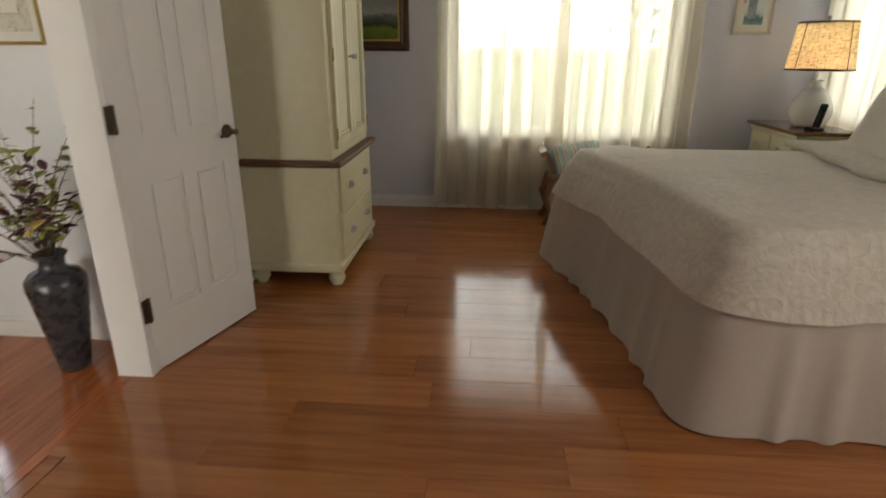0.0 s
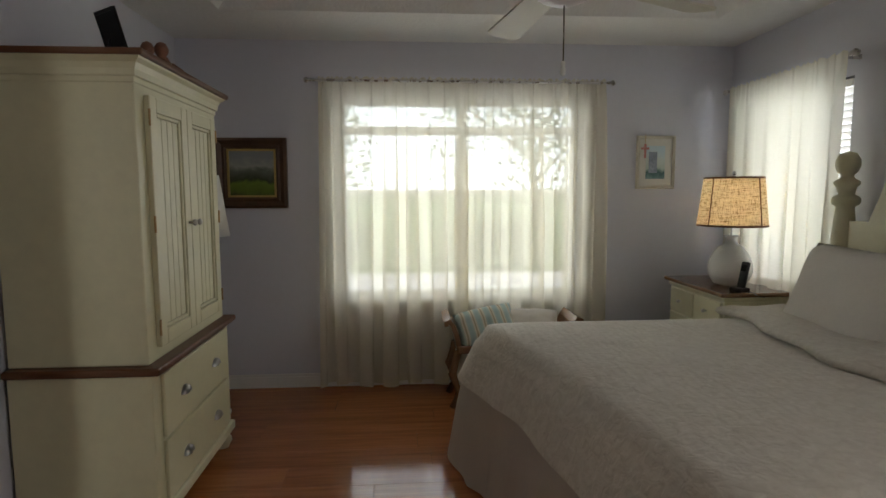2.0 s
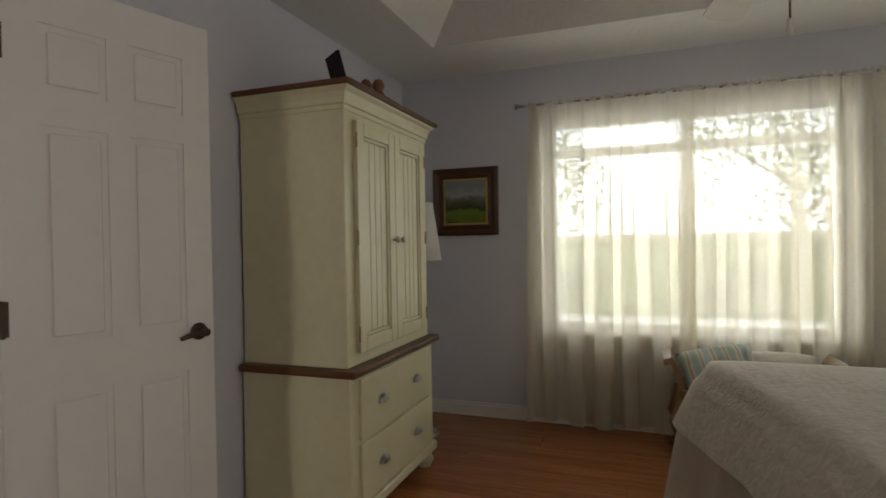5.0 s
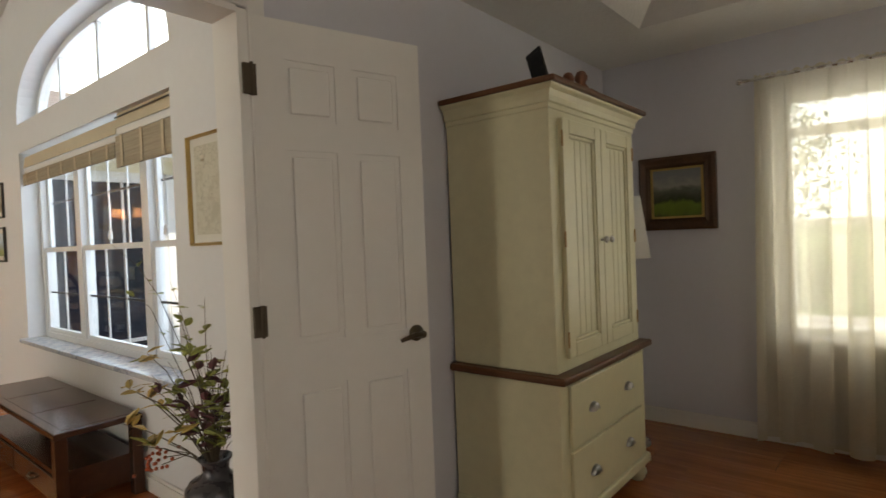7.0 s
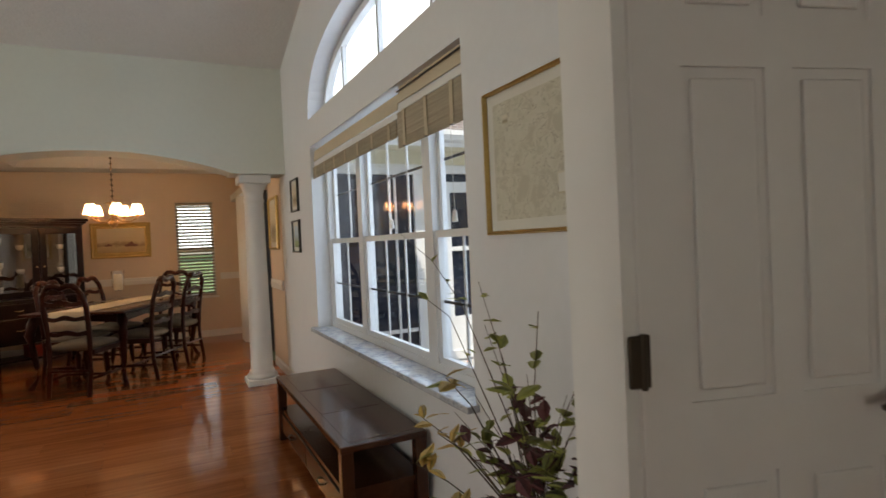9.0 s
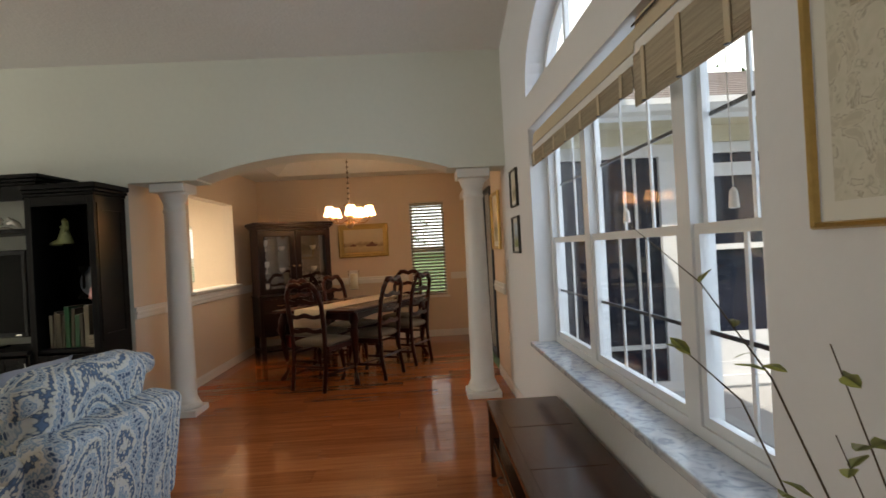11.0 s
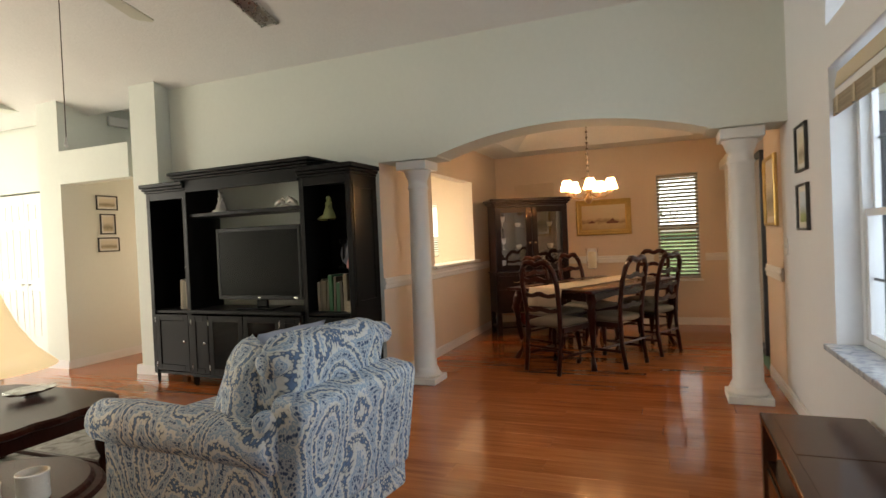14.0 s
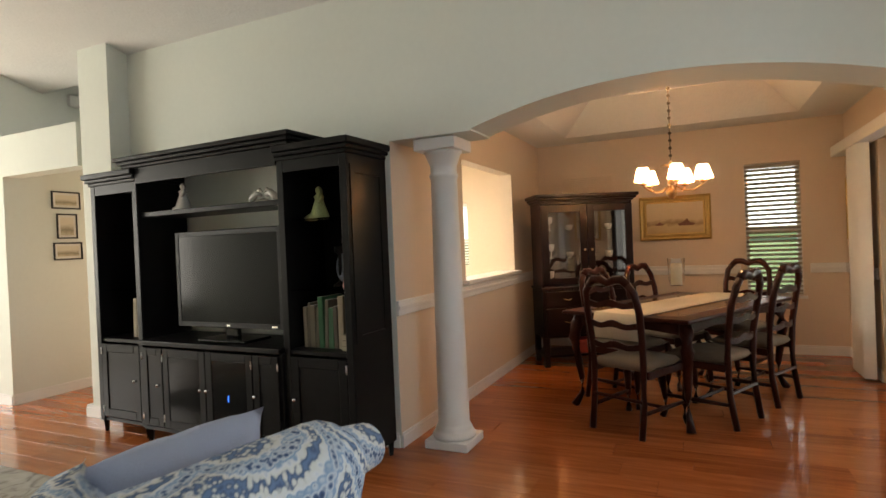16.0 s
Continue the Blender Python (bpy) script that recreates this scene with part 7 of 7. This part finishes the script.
g = part("glass_cup", lathe([(0.045, 0.14), (0.056, 0.17), (0.060, 0.25), (0.064, 0.36), (0.061, 0.36), (0.057, 0.25), (0.053, 0.17), (0.004, 0.145)], 28), "clear", ob, smooth=True)
part("candle", lathe([(0.042, 0.148), (0.043, 0.31), (0.036, 0.318), (0.003, 0.312)], 24), "candle", ob, smooth=True)


def dining_chair():
    """Front faces +x (towards the table), back at -x."""
    ob = thing("dining_chair", (0, 0, 0), 0, "mahogany ladder-back dining chair with a beige padded seat", "dining chair", "chairs round the dining table")
    W = "mahogany"
    for s in (-1, 1):
        part("back_post", tube([(-0.26, s * 0.19, 0.0), (-0.225, s * 0.19, 0.22), (-0.215, s * 0.19, 0.44), (-0.225, s * 0.195, 0.62), (-0.255, s * 0.20, 0.82), (-0.285, s * 0.185, 0.95), (-0.295, s * 0.14, 1.01)], [0.021, 0.021, 0.024, 0.024, 0.024, 0.025, 0.025], 10), W, ob, smooth=True)
        part("front_leg", tube([(0.22, s * 0.215, 0.44), (0.24, s * 0.23, 0.38), (0.245, s * 0.235, 0.30), (0.225, s * 0.22, 0.14), (0.225, s * 0.22, 0.05), (0.245, s * 0.235, 0.0)], [0.028, 0.034, 0.03, 0.019, 0.017, 0.024], 10), W, ob, smooth=True)
        part("side_stretcher", tube([(-0.23, s * 0.19, 0.16), (0.0, s * 0.205, 0.16), (0.225, s * 0.22, 0.16)], [0.012, 0.016, 0.012], 8), W, ob, smooth=True)
        part("seat_rail", box(-0.21, 0.23, s * 0.215 - 0.012, s * 0.215 + 0.012, 0.385, 0.435, 0.004), W, ob)
    part("front_rail", box(0.205, 0.229, -0.22, 0.22, 0.385, 0.435, 0.004), W, ob)
    part("cross_stretcher", tube([(0.0, -0.205, 0.16), (0.0, 0.205, 0.16)], 0.012, 8), W, ob)
    part("back_stretcher", tube([(-0.235, -0.19, 0.24), (-0.235, 0.19, 0.24)], 0.012, 8), W, ob)
    part("top_rail", tube([(-0.293, -0.15, 1.0), (-0.297, -0.11, 1.035), (-0.298, -0.055, 1.035), (-0.297, 0.0, 1.012), (-0.298, 0.055, 1.035), (-0.297, 0.11, 1.035), (-0.293, 0.15, 1.0)], [0.026, 0.030, 0.028, 0.026, 0.028, 0.030, 0.026], 10), W, ob, smooth=True)
    for z, x in ((0.86, -0.263), (0.72, -0.24), (0.58, -0.222)):
        bm = bmesh.new()
        rows = []
        for i in range(13):
            f = i / 12
            y = -0.19 + 0.38 * f
            up = 0.011 * math.cos((f - 0.5) * 4 * math.pi) + 0.012 * math.sin(math.pi * f)
            rows.append([bm.verts.new((x + dx - 0.02 * math.sin(math.pi * f), y, z + dz)) for dx, dz in ((-0.008, -0.016 + up * 0.6), (0.008, -0.016 + up * 0.6), (0.008, 0.022 + up), (-0.008, 0.022 + up))])
        for p, q in zip(rows, rows[1:]):
            for k in range(4):
                bm.faces.new((p[k], p[(k + 1) % 4], q[(k + 1) % 4], q[k]))
        bm.faces.new(rows[0])
        bm.faces.new(rows[-1][::-1])
        part("slat", bm, W, ob)
    part("seat_pad", turned(cushion(0.45, 0.44, 0.085, 0.35), Matrix.Translation((0.005, 0, 0.455))), "seat_pad", ob, "beige padded seat", True)
    return ob


first = dining_chair()
first.matrix_basis = place(-0.88, -0.14)
for u, v, a in ((0.98, 0.0, 180), (-0.34, 0.29, -90), (0.34, 0.31, -93), (-0.36, -0.40, 90), (0.34, -0.40, 88)):
    copy_thing(first, place(u, v, 0, a))


def china_cabinet():
    ob = thing("china_cabinet", (-7.62, 1.29, 0), 120, "mahogany china cabinet with glazed doors", "china cabinet")
    # local -y is the front
    W, w, d = "espresso", 0.50, 0.20
    part("base_body", box(-w, w, -d, d, 0.30, 0.80, 0.006), W, ob)
    for x in (-w + 0.03, w - 0.03):
        for y in (-d + 0.03, d - 0.03):
            part("leg", box(x - 0.03, x + 0.03, y - 0.03, y + 0.03, 0, 0.30, 0.005), W, ob)
    part("lower_shelf", box(-w + 0.01, w - 0.01, -d + 0.01, d - 0.01, 0.10, 0.125), W, ob)
    for x0, x1 in ((-w + 0.03, -0.005), (0.005, w - 0.03)):
        for z0, z1 in ((0.62, 0.78), (0.33, 0.605)):
            dr = part("drawer", box(x0, x1, -d - 0.014, -d, z0, z1, 0.005), W, ob)
            part("handle", tube([((x0 + x1) / 2 - 0.04, -d - 0.014, (z0 + z1) / 2), ((x0 + x1) / 2, -d - 0.03, (z0 + z1) / 2 - 0.01), ((x0 + x1) / 2 + 0.04, -d - 0.014, (z0 + z1) / 2)], 0.004, 6), "brass", dr)
    part("waist", box(-w - 0.015, w + 0.015, -d - 0.02, d, 0.80, 0.825, 0.006), W, ob)
    for x in (-w + 0.01, w - 0.03):
        part("side_panel", box(x, x + 0.02, -d + 0.02, d, 0.825, 1.68), W, ob)
    part("back_panel", box(-w + 0.03, w - 0.03, d - 0.012, d, 0.825, 1.68), W, ob)
    part("top_board", box(-w + 0.01, w - 0.01, -d + 0.02, d, 1.68, 1.70), W, ob)
    for o, z0, z1 in ((0.01, 1.70, 1.72), (0.03, 1.72, 1.745), (0.05, 1.745, 1.78)):
        part("crown", box(-w - o, w + o, -d - o + 0.01, d, z0, z1, 0.007, 2), W, ob)
    for z in (1.11, 1.40):
        part("glass_shelf", box(-w + 0.03, w - 0.03, -d + 0.04, d - 0.02, z, z + 0.006), "clear", ob)
    for x0, x1 in ((-w + 0.015, -0.003), (0.003, w - 0.015)):
        dd = part("door", frame_rect(x0, x1, 0.84, 1.67, 0.075, -d, -d + 0.02, None, 0.003), W, ob)
        p_ = part("glass", box(x0 + 0.075, x1 - 0.075, -d + 0.008, -d + 0.012, 0.915, 1.595), "cabinet_pane", dd, "clear glass")
        part("knob", turned(lathe([(0.005, 0), (0.005, 0.012), (0.012, 0.02), (0.006, 0.028)], 12), Matrix.Translation(((x1 - 0.035) if x1 < 0.1 else (x0 + 0.035), -d, 1.2)) @ Matrix.Rotation(radians(90), 4, "X")), "brass", dd)
    return ob


cc = china_cabinet()
rnd = random.Random(11)
for z in (0.826, 1.117, 1.407):
    for i in range(4):
        x = -0.33 + 0.22 * i + rnd.uniform(-0.03, 0.03)
        m_ = pose(-7.62, 1.29, 0, 0, 0, 120) @ Matrix.Translation((x, rnd.uniform(-0.02, 0.08), z))
        if i % 2:
            o = part("cup", turned(lathe([(0.02, 0), (0.035, 0.02), (0.045, 0.06), (0.042, 0.06), (0.03, 0.02), (0.002, 0.012)], 18), m_), rnd.choice(["porcelain", "blue_glaze"]), None, "small china cup inside the glazed cabinet", True)
            tagged(o, category="cup", group="china in the cabinet")
        else:
            o = part("goblet", turned(lathe([(0.03, 0), (0.006, 0.01), (0.005, 0.07), (0.03, 0.09), (0.036, 0.15), (0.034, 0.15), (0.026, 0.095), (0.002, 0.09)], 18), m_), "ceramic", None, "pale goblet inside the glazed cabinet", True)
            tagged(o, category="goblet", group="china in the cabinet")
ob = thing("storage_box", (-7.55, 1.33, 0.126), 120, "red cloth covered box under the china cabinet", "box")
part("box_body", box(-0.14, 0.14, -0.10, 0.10, 0, 0.12, 0.008), "red", ob)
part("lid", box(-0.145, 0.145, -0.105, 0.105, 0.12, 0.14, 0.006), "red", ob)


def chandelier(at, top):
    ob = thing("chandelier", at, 12, "lit brass chandelier with five small fabric shades", "chandelier")
    part("body", lathe([(0.004, -0.012), (0.02, 0.0), (0.045, 0.03), (0.042, 0.06), (0.015, 0.08), (0.012, 0.10), (0.03, 0.12), (0.02, 0.15), (0.012, 0.24), (0.02, 0.26), (0.006, 0.30)], 24), "brass", ob, smooth=True)
    ch = part("chain", tube([(0, 0, 0.29), (0, 0, top - at[2] - 0.03)], 0.004, 6), "bronze", ob)
    m = int((top - at[2] - 0.32) / 0.03)
    for i in range(m):
        z = 0.31 + 0.03 * i
        part("link", turned(lathe([(0.011, -0.003), (0.014, 0), (0.011, 0.003), (0.0085, 0)], 10), Matrix.Translation((0, 0, z)) @ Matrix.Rotation(radians(90 * (i % 2)), 4, "Z") @ Matrix.Diagonal((1, 1, 1, 1)) @ Matrix.Rotation(radians(90), 4, "X")), "bronze", ch)
    part("ceiling_rose", lathe([(0.008, top - at[2] - 0.05), (0.055, top - at[2] - 0.02), (0.06, top - at[2])], 20), "brass", ob, smooth=True)
    for k in range(8):
        a = 2 * math.pi * k / 8
        c, s = math.cos(a), math.sin(a)
        part("leaf_ornament", tube([(0.012 * c, 0.012 * s, 0.24), (0.05 * c, 0.05 * s, 0.27), (0.085 * c, 0.085 * s, 0.255)], [0.005, 0.007, 0.001], 6), "brass", ob)
    for k in range(5):
        a = 2 * math.pi * k / 5
        c, s = math.cos(a), math.sin(a)
        arm = part("arm", tube([(0.02 * c, 0.02 * s, 0.10), (0.09 * c, 0.09 * s, 0.055), (0.17 * c, 0.17 * s, 0.055), (0.225 * c, 0.225 * s, 0.09), (0.235 * c, 0.235 * s, 0.115)], 0.006, 8), "brass", ob, smooth=True)
        part("cup", lathe([(0.006, 0.10), (0.028, 0.115), (0.030, 0.12), (0.010, 0.122), (0.010, 0.16)], 14, (0.235 * c, 0.235 * s, 0)), "brass", arm, smooth=True)
        part("shade", lathe([(0.072, 0.135), (0.040, 0.245), (0.038, 0.245), (0.070, 0.135)], 24, (0.235 * c, 0.235 * s, 0)), "shade_lit", arm, "glowing cream fabric shade", True)
    return ob


chandelier((-6.42, 2.25, 1.61), 2.78)
for k in range(5):
    a = 2 * math.pi * k / 5 + radians(12)
    bulb("chandelier_bulb", (-6.42 + 0.235 * math.cos(a), 2.25 + 0.235 * math.sin(a), 1.61 + 0.19), 115, (1.0, 0.62, 0.32), 0.02)

# kitchen seen through the opening
ob = thing("kitchen_counter", (-6.6, 0.15, 0), 0, "kitchen counter with a sink behind the opening", "counter")
part("cabinet", box(-1.3, 1.3, -0.25, 0.3, 0.0, 0.88), "trim", ob)
part("worktop", box(-1.3, 1.3, -0.30, 0.335, 0.88, 0.92, 0.006), "marble", ob)
ob = thing("kitchen_faucet", (-6.45, 0.30, 0.92), 0, "tall curved steel kitchen faucet", "faucet")
part("spout", tube([(0, 0, 0), (0, 0, 0.22), (0.0, -0.03, 0.28), (0, -0.09, 0.30), (0, -0.14, 0.26), (0, -0.15, 0.20)], 0.012, 10), "steel", ob, smooth=True)
part("lever", tube([(0.0, 0, 0.08), (0.06, 0.0, 0.11)], 0.007, 8), "steel", ob)
ob = thing("wall_cabinet", (-8.3, -0.85, 1.55), 0, "cream kitchen wall cabinet", "cabinet")
part("body", box(-0.1, 0.22, -1.2, -0.45, 0, 0.8, 0.004), "cream", ob)
part("door", box(0.222, 0.24, -1.19, -0.46, 0.01, 0.79, 0.005), "cream", ob)

# ---- outside ----
bm = bmesh.new()
v = [bm.verts.new(p) for p in ((-400, -400, -0.16), (400, -400, -0.16), (400, 400, -0.16), (-400, 400, -0.16))]
bm.faces.new(v)
structure("ground", bm, "grass", "green lawn reaching the distance")
for nm, m_ in (("backdrop_garden_sky", Matrix.Translation((0, 90, 0))), ("backdrop_side_sky", Matrix.Translation((-95, 0, 0)) @ turn90)):
    bm = bmesh.new()
    bm.faces.new([bm.verts.new(m_ @ Vector(p)) for p in ((-140, 0, 2), (140, 0, 2), (140, 0, 80), (-140, 0, 80))])
    structure(nm, bm, "sky_glow", "bright hazy sky in the distance")
ob = thing("patio", (0, 0, 0), 0, "pale concrete patio slabs", kind="structure")
sl = bmesh.new()
box(-0.6, 0.6, -0.6, 0.6, -0.05, 0, 0.006, 1, sl)
s0 = part("slab", sl, "concrete", ob)
s0.matrix_basis = Matrix.Translation((-8.6, 4.65, -0.09))
for i in range(7):
    for j in range(5):
        if i or j:
            share("slab", s0.data, ob, Matrix.Translation((-8.6 + 1.21 * i, 4.65 + 1.21 * j, -0.09)))


# slabs added as a bright ground behind the lower half of the sheers
bright_slabs = thing("patio", (0, 0, 0), 0, "assumed pale slabs that brighten the view from the bedroom window", kind="structure")
for i in range(7):
    for j in range(5):
        share("slab", s0.data, bright_slabs, Matrix.Translation((-1.25 + 1.21 * i, 7.25 + 1.21 * j, -0.09)))


def house_wing():
    """A glazed porch that stands at right angles to the window wall; open to the garden behind."""
    ob = thing("house_wing", (-4.95, 0, 0), 0, "white stucco porch wing with a dark sliding door and shingle roof", "house")
    holes = [(4.03, 5.30, -0.06, 2.10), (5.47, 6.39, -0.06, 2.14), (6.9, 8.1, 0.6, 2.05)]
    bm = bmesh.new()
    cuts = sorted({4.012, 9.4, *(e for h in holes for e in h[:2])})
    for a, b in zip(cuts, cuts[1:]):
        zs = [(-0.14, 2.42)]
        for h in holes:
            if h[0] < (a + b) / 2 < h[1]:
                zs = [q for z in zs for q in ((z[0], h[2]), (h[3], z[1])) if q[1] - q[0] > 0.001]
        for za, zb in zs:
            box(-0.18, 0.0, a, b, za, zb, bm=bm)
    part("wall", bm, "stucco", ob)
    # sliding door
    y0, y1, z0, z1 = holes[0]
    w = part("sliding_door", turned(frame_rect(y0, y1, z0, z1, 0.06, 0.0, 0.09), turn90), "vinyl", ob)
    part("pane", box(-0.05, -0.044, y0 + 0.06, y1 - 0.06, z0 + 0.06, z1 - 0.06), "dark_glass", w, "dark reflecting glass")
    for f in (0.22, 0.5, 0.78):
        yy = y0 + (y1 - y0) * f
        part("mullion", box(-0.043, -0.018, yy - (0.026 if f == 0.5 else 0.012), yy + (0.026 if f == 0.5 else 0.012), z0 + 0.06, z1 - 0.06), "vinyl", w)
    part("rail", box(-0.042, -0.02, y0 + 0.06, y1 - 0.06, 0.30, 0.34), "vinyl", w)
    # glazed door with a transom
    y0, y1, z0, z1 = holes[1]
    d = part("door", turned(frame_rect(y0, y1, z0, z1, 0.09, -0.03, 0.06), turn90), "vinyl", ob)
    part("door_leaf", turned(frame_rect(y0 + 0.09, y1 - 0.09, z0 + 0.09, 1.96, 0.12, 0.0, 0.04), turn90), "vinyl", d)
    part("kick_panel", box(-0.035, -0.01, y0 + 0.21, y1 - 0.21, z0 + 0.21, 0.42), "vinyl", d)
    part("door_pane", box(-0.03, -0.024, y0 + 0.21, y1 - 0.21, 0.42, 1.84), "dark_glass", d, "dark reflecting glass")
    part("meeting_rail", box(-0.023, -0.004, y0 + 0.21, y1 - 0.21, 1.17, 1.22), "vinyl", d)
    part("transom_pane", box(-0.03, -0.024, y0 + 0.09, y1 - 0.09, 1.96, z1 - 0.09), "dark_glass", d, "dark reflecting glass")
    for z in (0.25, 1.0, 1.75):
        part("hinge", box(0.0, 0.036, y0 + 0.075, y0 + 0.095, z - 0.05, z + 0.05, 0.003, 1), "vinyl", d)
    y0, y1, z0, z1 = holes[2]
    w = part("window", turned(frame_rect(y0, y1, z0, z1, 0.06, 0.0, 0.09), turn90), "vinyl", ob)
    part("pane", box(-0.05, -0.044, y0 + 0.06, y1 - 0.06, z0 + 0.06, z1 - 0.06), "dark_glass", w)
    part("frieze", box(0.002, 0.022, 4.012, 9.4, 2.15, 2.30), "fascia", ob, "cream frieze board")
    part("soffit", box(0.0, 0.36, 4.012, 9.5, 2.30, 2.315), "fascia", ob, "cream soffit")
    part("fascia", box(0.36, 0.38, 4.012, 9.5, 2.29, 2.44), "vinyl", ob, "white fascia board")
    gut = [(0.38, 2.33), (0.46, 2.35), (0.49, 2.40), (0.49, 2.45), (0.475, 2.45), (0.475, 2.405), (0.45, 2.365), (0.38, 2.345)]
    part("gutter", prism(gut, 4.012, 9.5), "vinyl", ob, "white gutter")
    bm = bmesh.new()
    rows = 16
    for k in range(rows):
        xa, xb = 0.46 - 3.4 * k / rows, 0.46 - 3.4 * (k + 1) / rows
        za, zb = 2.45 + 1.2 * k / rows, 2.45 + 1.2 * (k + 1) / rows
        prism([(xa, za), (xa, za + 0.016), (xb, zb + 0.006), (xb, zb)], 4.012, 9.6, bm=bm)
    part("roof", bm, "shingle", ob, "grey shingle roof")
    for y in (6.4, 9.2):
        part("post", box(-3.5, -3.38, y - 0.06, y + 0.06, -0.14, 3.6), "vinyl", ob, "white porch post")


house_wing()


def foliage(name, at, w, d, h, n, seed, label, trunk=True):
    """Clumps of small leaves on a few limbs, with an uneven outline."""
    rnd = random.Random(seed)
    ob = thing(name, at, 0, label, "tree" if trunk else "bush", "garden planting")
    if trunk:
        part("trunk", tube([(0, 0, -0.15), (0.05, 0.02, h * 0.3), (-0.05, 0.05, h * 0.55), (0.05, 0.0, h * 0.8)], [0.13, 0.10, 0.07, 0.03], 10), "bark", ob, smooth=True)
        for k in range(5):
            a, z = rnd.uniform(0, 6.28), h * rnd.uniform(0.35, 0.6)
            part("limb", tube([(0, 0, z), (0.5 * math.cos(a) * w * 0.4, 0.5 * math.sin(a) * d * 0.4, z + h * 0.12), (math.cos(a) * w * 0.42, math.sin(a) * d * 0.42, z + h * 0.25)], [0.05, 0.035, 0.015], 7), "bark", ob, smooth=True)
    bm = bmesh.new()
    clumps = [(rnd.uniform(-w / 2, w / 2), rnd.uniform(-d / 2, d / 2), rnd.uniform(h * 0.35 if trunk else 0.0, h)) for _ in range(max(8, n // 60))]
    for i in range(n):
        c = rnd.choice(clumps)
        p = Vector((c[0] + rnd.gauss(0, 0.16 * w ** 0.5), c[1] + rnd.gauss(0, 0.16 * w ** 0.5), max(-0.1, c[2] + rnd.gauss(0, 0.18 * h ** 0.5))))
        q = Euler((rnd.uniform(0, 6.28), rnd.uniform(0, 6.28), rnd.uniform(0, 6.28))).to_matrix()
        s = rnd.uniform(0.05, 0.11)
        vs = [bm.verts.new(p + q @ Vector(c2) * s) for c2 in ((-1, 0, 0), (0, -0.4, 0.1), (1, 0, 0), (0, 0.4, 0.1))]
        bm.faces.new(vs)
    part("crown" if trunk else "leaf_mass", bm, "leaves", ob)
    return ob


foliage("tree", (4.4, 15.0, -0.16), 4.0, 3.0, 5.0, 2600, 1, "leafy green garden tree")
foliage("tree", (-1.4, 16.5, -0.16), 3.4, 3.0, 4.6, 2200, 2, "leafy green garden tree")
foliage("bush", (3.4, 13.6, -0.16), 2.0, 1.0, 1.0, 1400, 3, "low green garden bush", False)
foliage("bush", (-0.6, 14.2, -0.16), 2.4, 1.0, 0.9, 1200, 4, "low green garden bush", False)
foliage("tree", (-27.0, 8.2, -0.16), 5.0, 4.0, 6.0, 3200, 5, "leafy green garden tree")
foliage("tree", (-30.0, 1.0, -0.16), 5.0, 4.0, 6.5, 3000, 8, "leafy green garden tree")
foliage("tree", (-8.6, 10.5, -0.16), 3.4, 3.0, 4.6, 2200, 9, "leafy green garden tree")
foliage("tree", (8.5, 6.0, -0.16), 3.0, 3.0, 4.4, 1800, 7, "leafy green garden tree")

# ---- floor boards, last ----


def boards(parent, x0, x1, y0, y1, along, material, w=0.19, length=1.22, holes=()):
    meshes = {}
    rnd = random.Random(7)
    lo, hi = (y0, y1) if along == "x" else (x0, x1)
    a0, a1 = (x0, x1) if along == "x" else (y0, y1)
    r = lo
    while r < hi - 0.01:
        rw = min(w, hi - r)
        s = a0 - rnd.uniform(0, length)
        while s < a1:
            p, q = max(s, a0), min(s + length, a1)
            s += length
            if q - p < 0.02:
                continue
            cx, cy = ((p + q) / 2, r + rw / 2) if along == "x" else (r + rw / 2, (p + q) / 2)
            key = (round(q - p, 2), round(rw, 3))
            if key not in meshes:
                l2, w2, g = key[0] / 2 - 0.0003, key[1] / 2 - 0.0003, 0.0007
                if along == "y":
                    l2, w2 = w2, l2
                bm = bmesh.new()
                rs = [[bm.verts.new((sx * (l2 - k), sy * (w2 - k), z)) for sx, sy in ((-1, -1), (1, -1), (1, 1), (-1, 1))] for k, z in ((0, -0.012), (0, -0.0012), (g, 0))]
                for a, b in zip(rs, rs[1:]):
                    for i in range(4):
                        bm.faces.new((a[i], a[(i + 1) % 4], b[(i + 1) % 4], b[i]))
                bm.faces.new(rs[-1])
                me = bpy.data.meshes.new("board")
                bm.to_mesh(me)
                bm.free()
                me.materials.append(M[material])
                meshes[key] = me
            share("board", meshes[key], parent, Matrix.Translation((cx, cy, 0)))
        r += w


boards(bpy.data.objects["floor_bedroom"], -0.14, BX1, BY0, BY1, "x", "bed_floor")
boards(bpy.data.objects["floor_living"], AX - 0.2, -0.14, -3.72, WY, "y", "liv_floor")
boards(bpy.data.objects["floor_dining"], DX, AX - 0.2, DY0, WY, "y", "liv_floor")
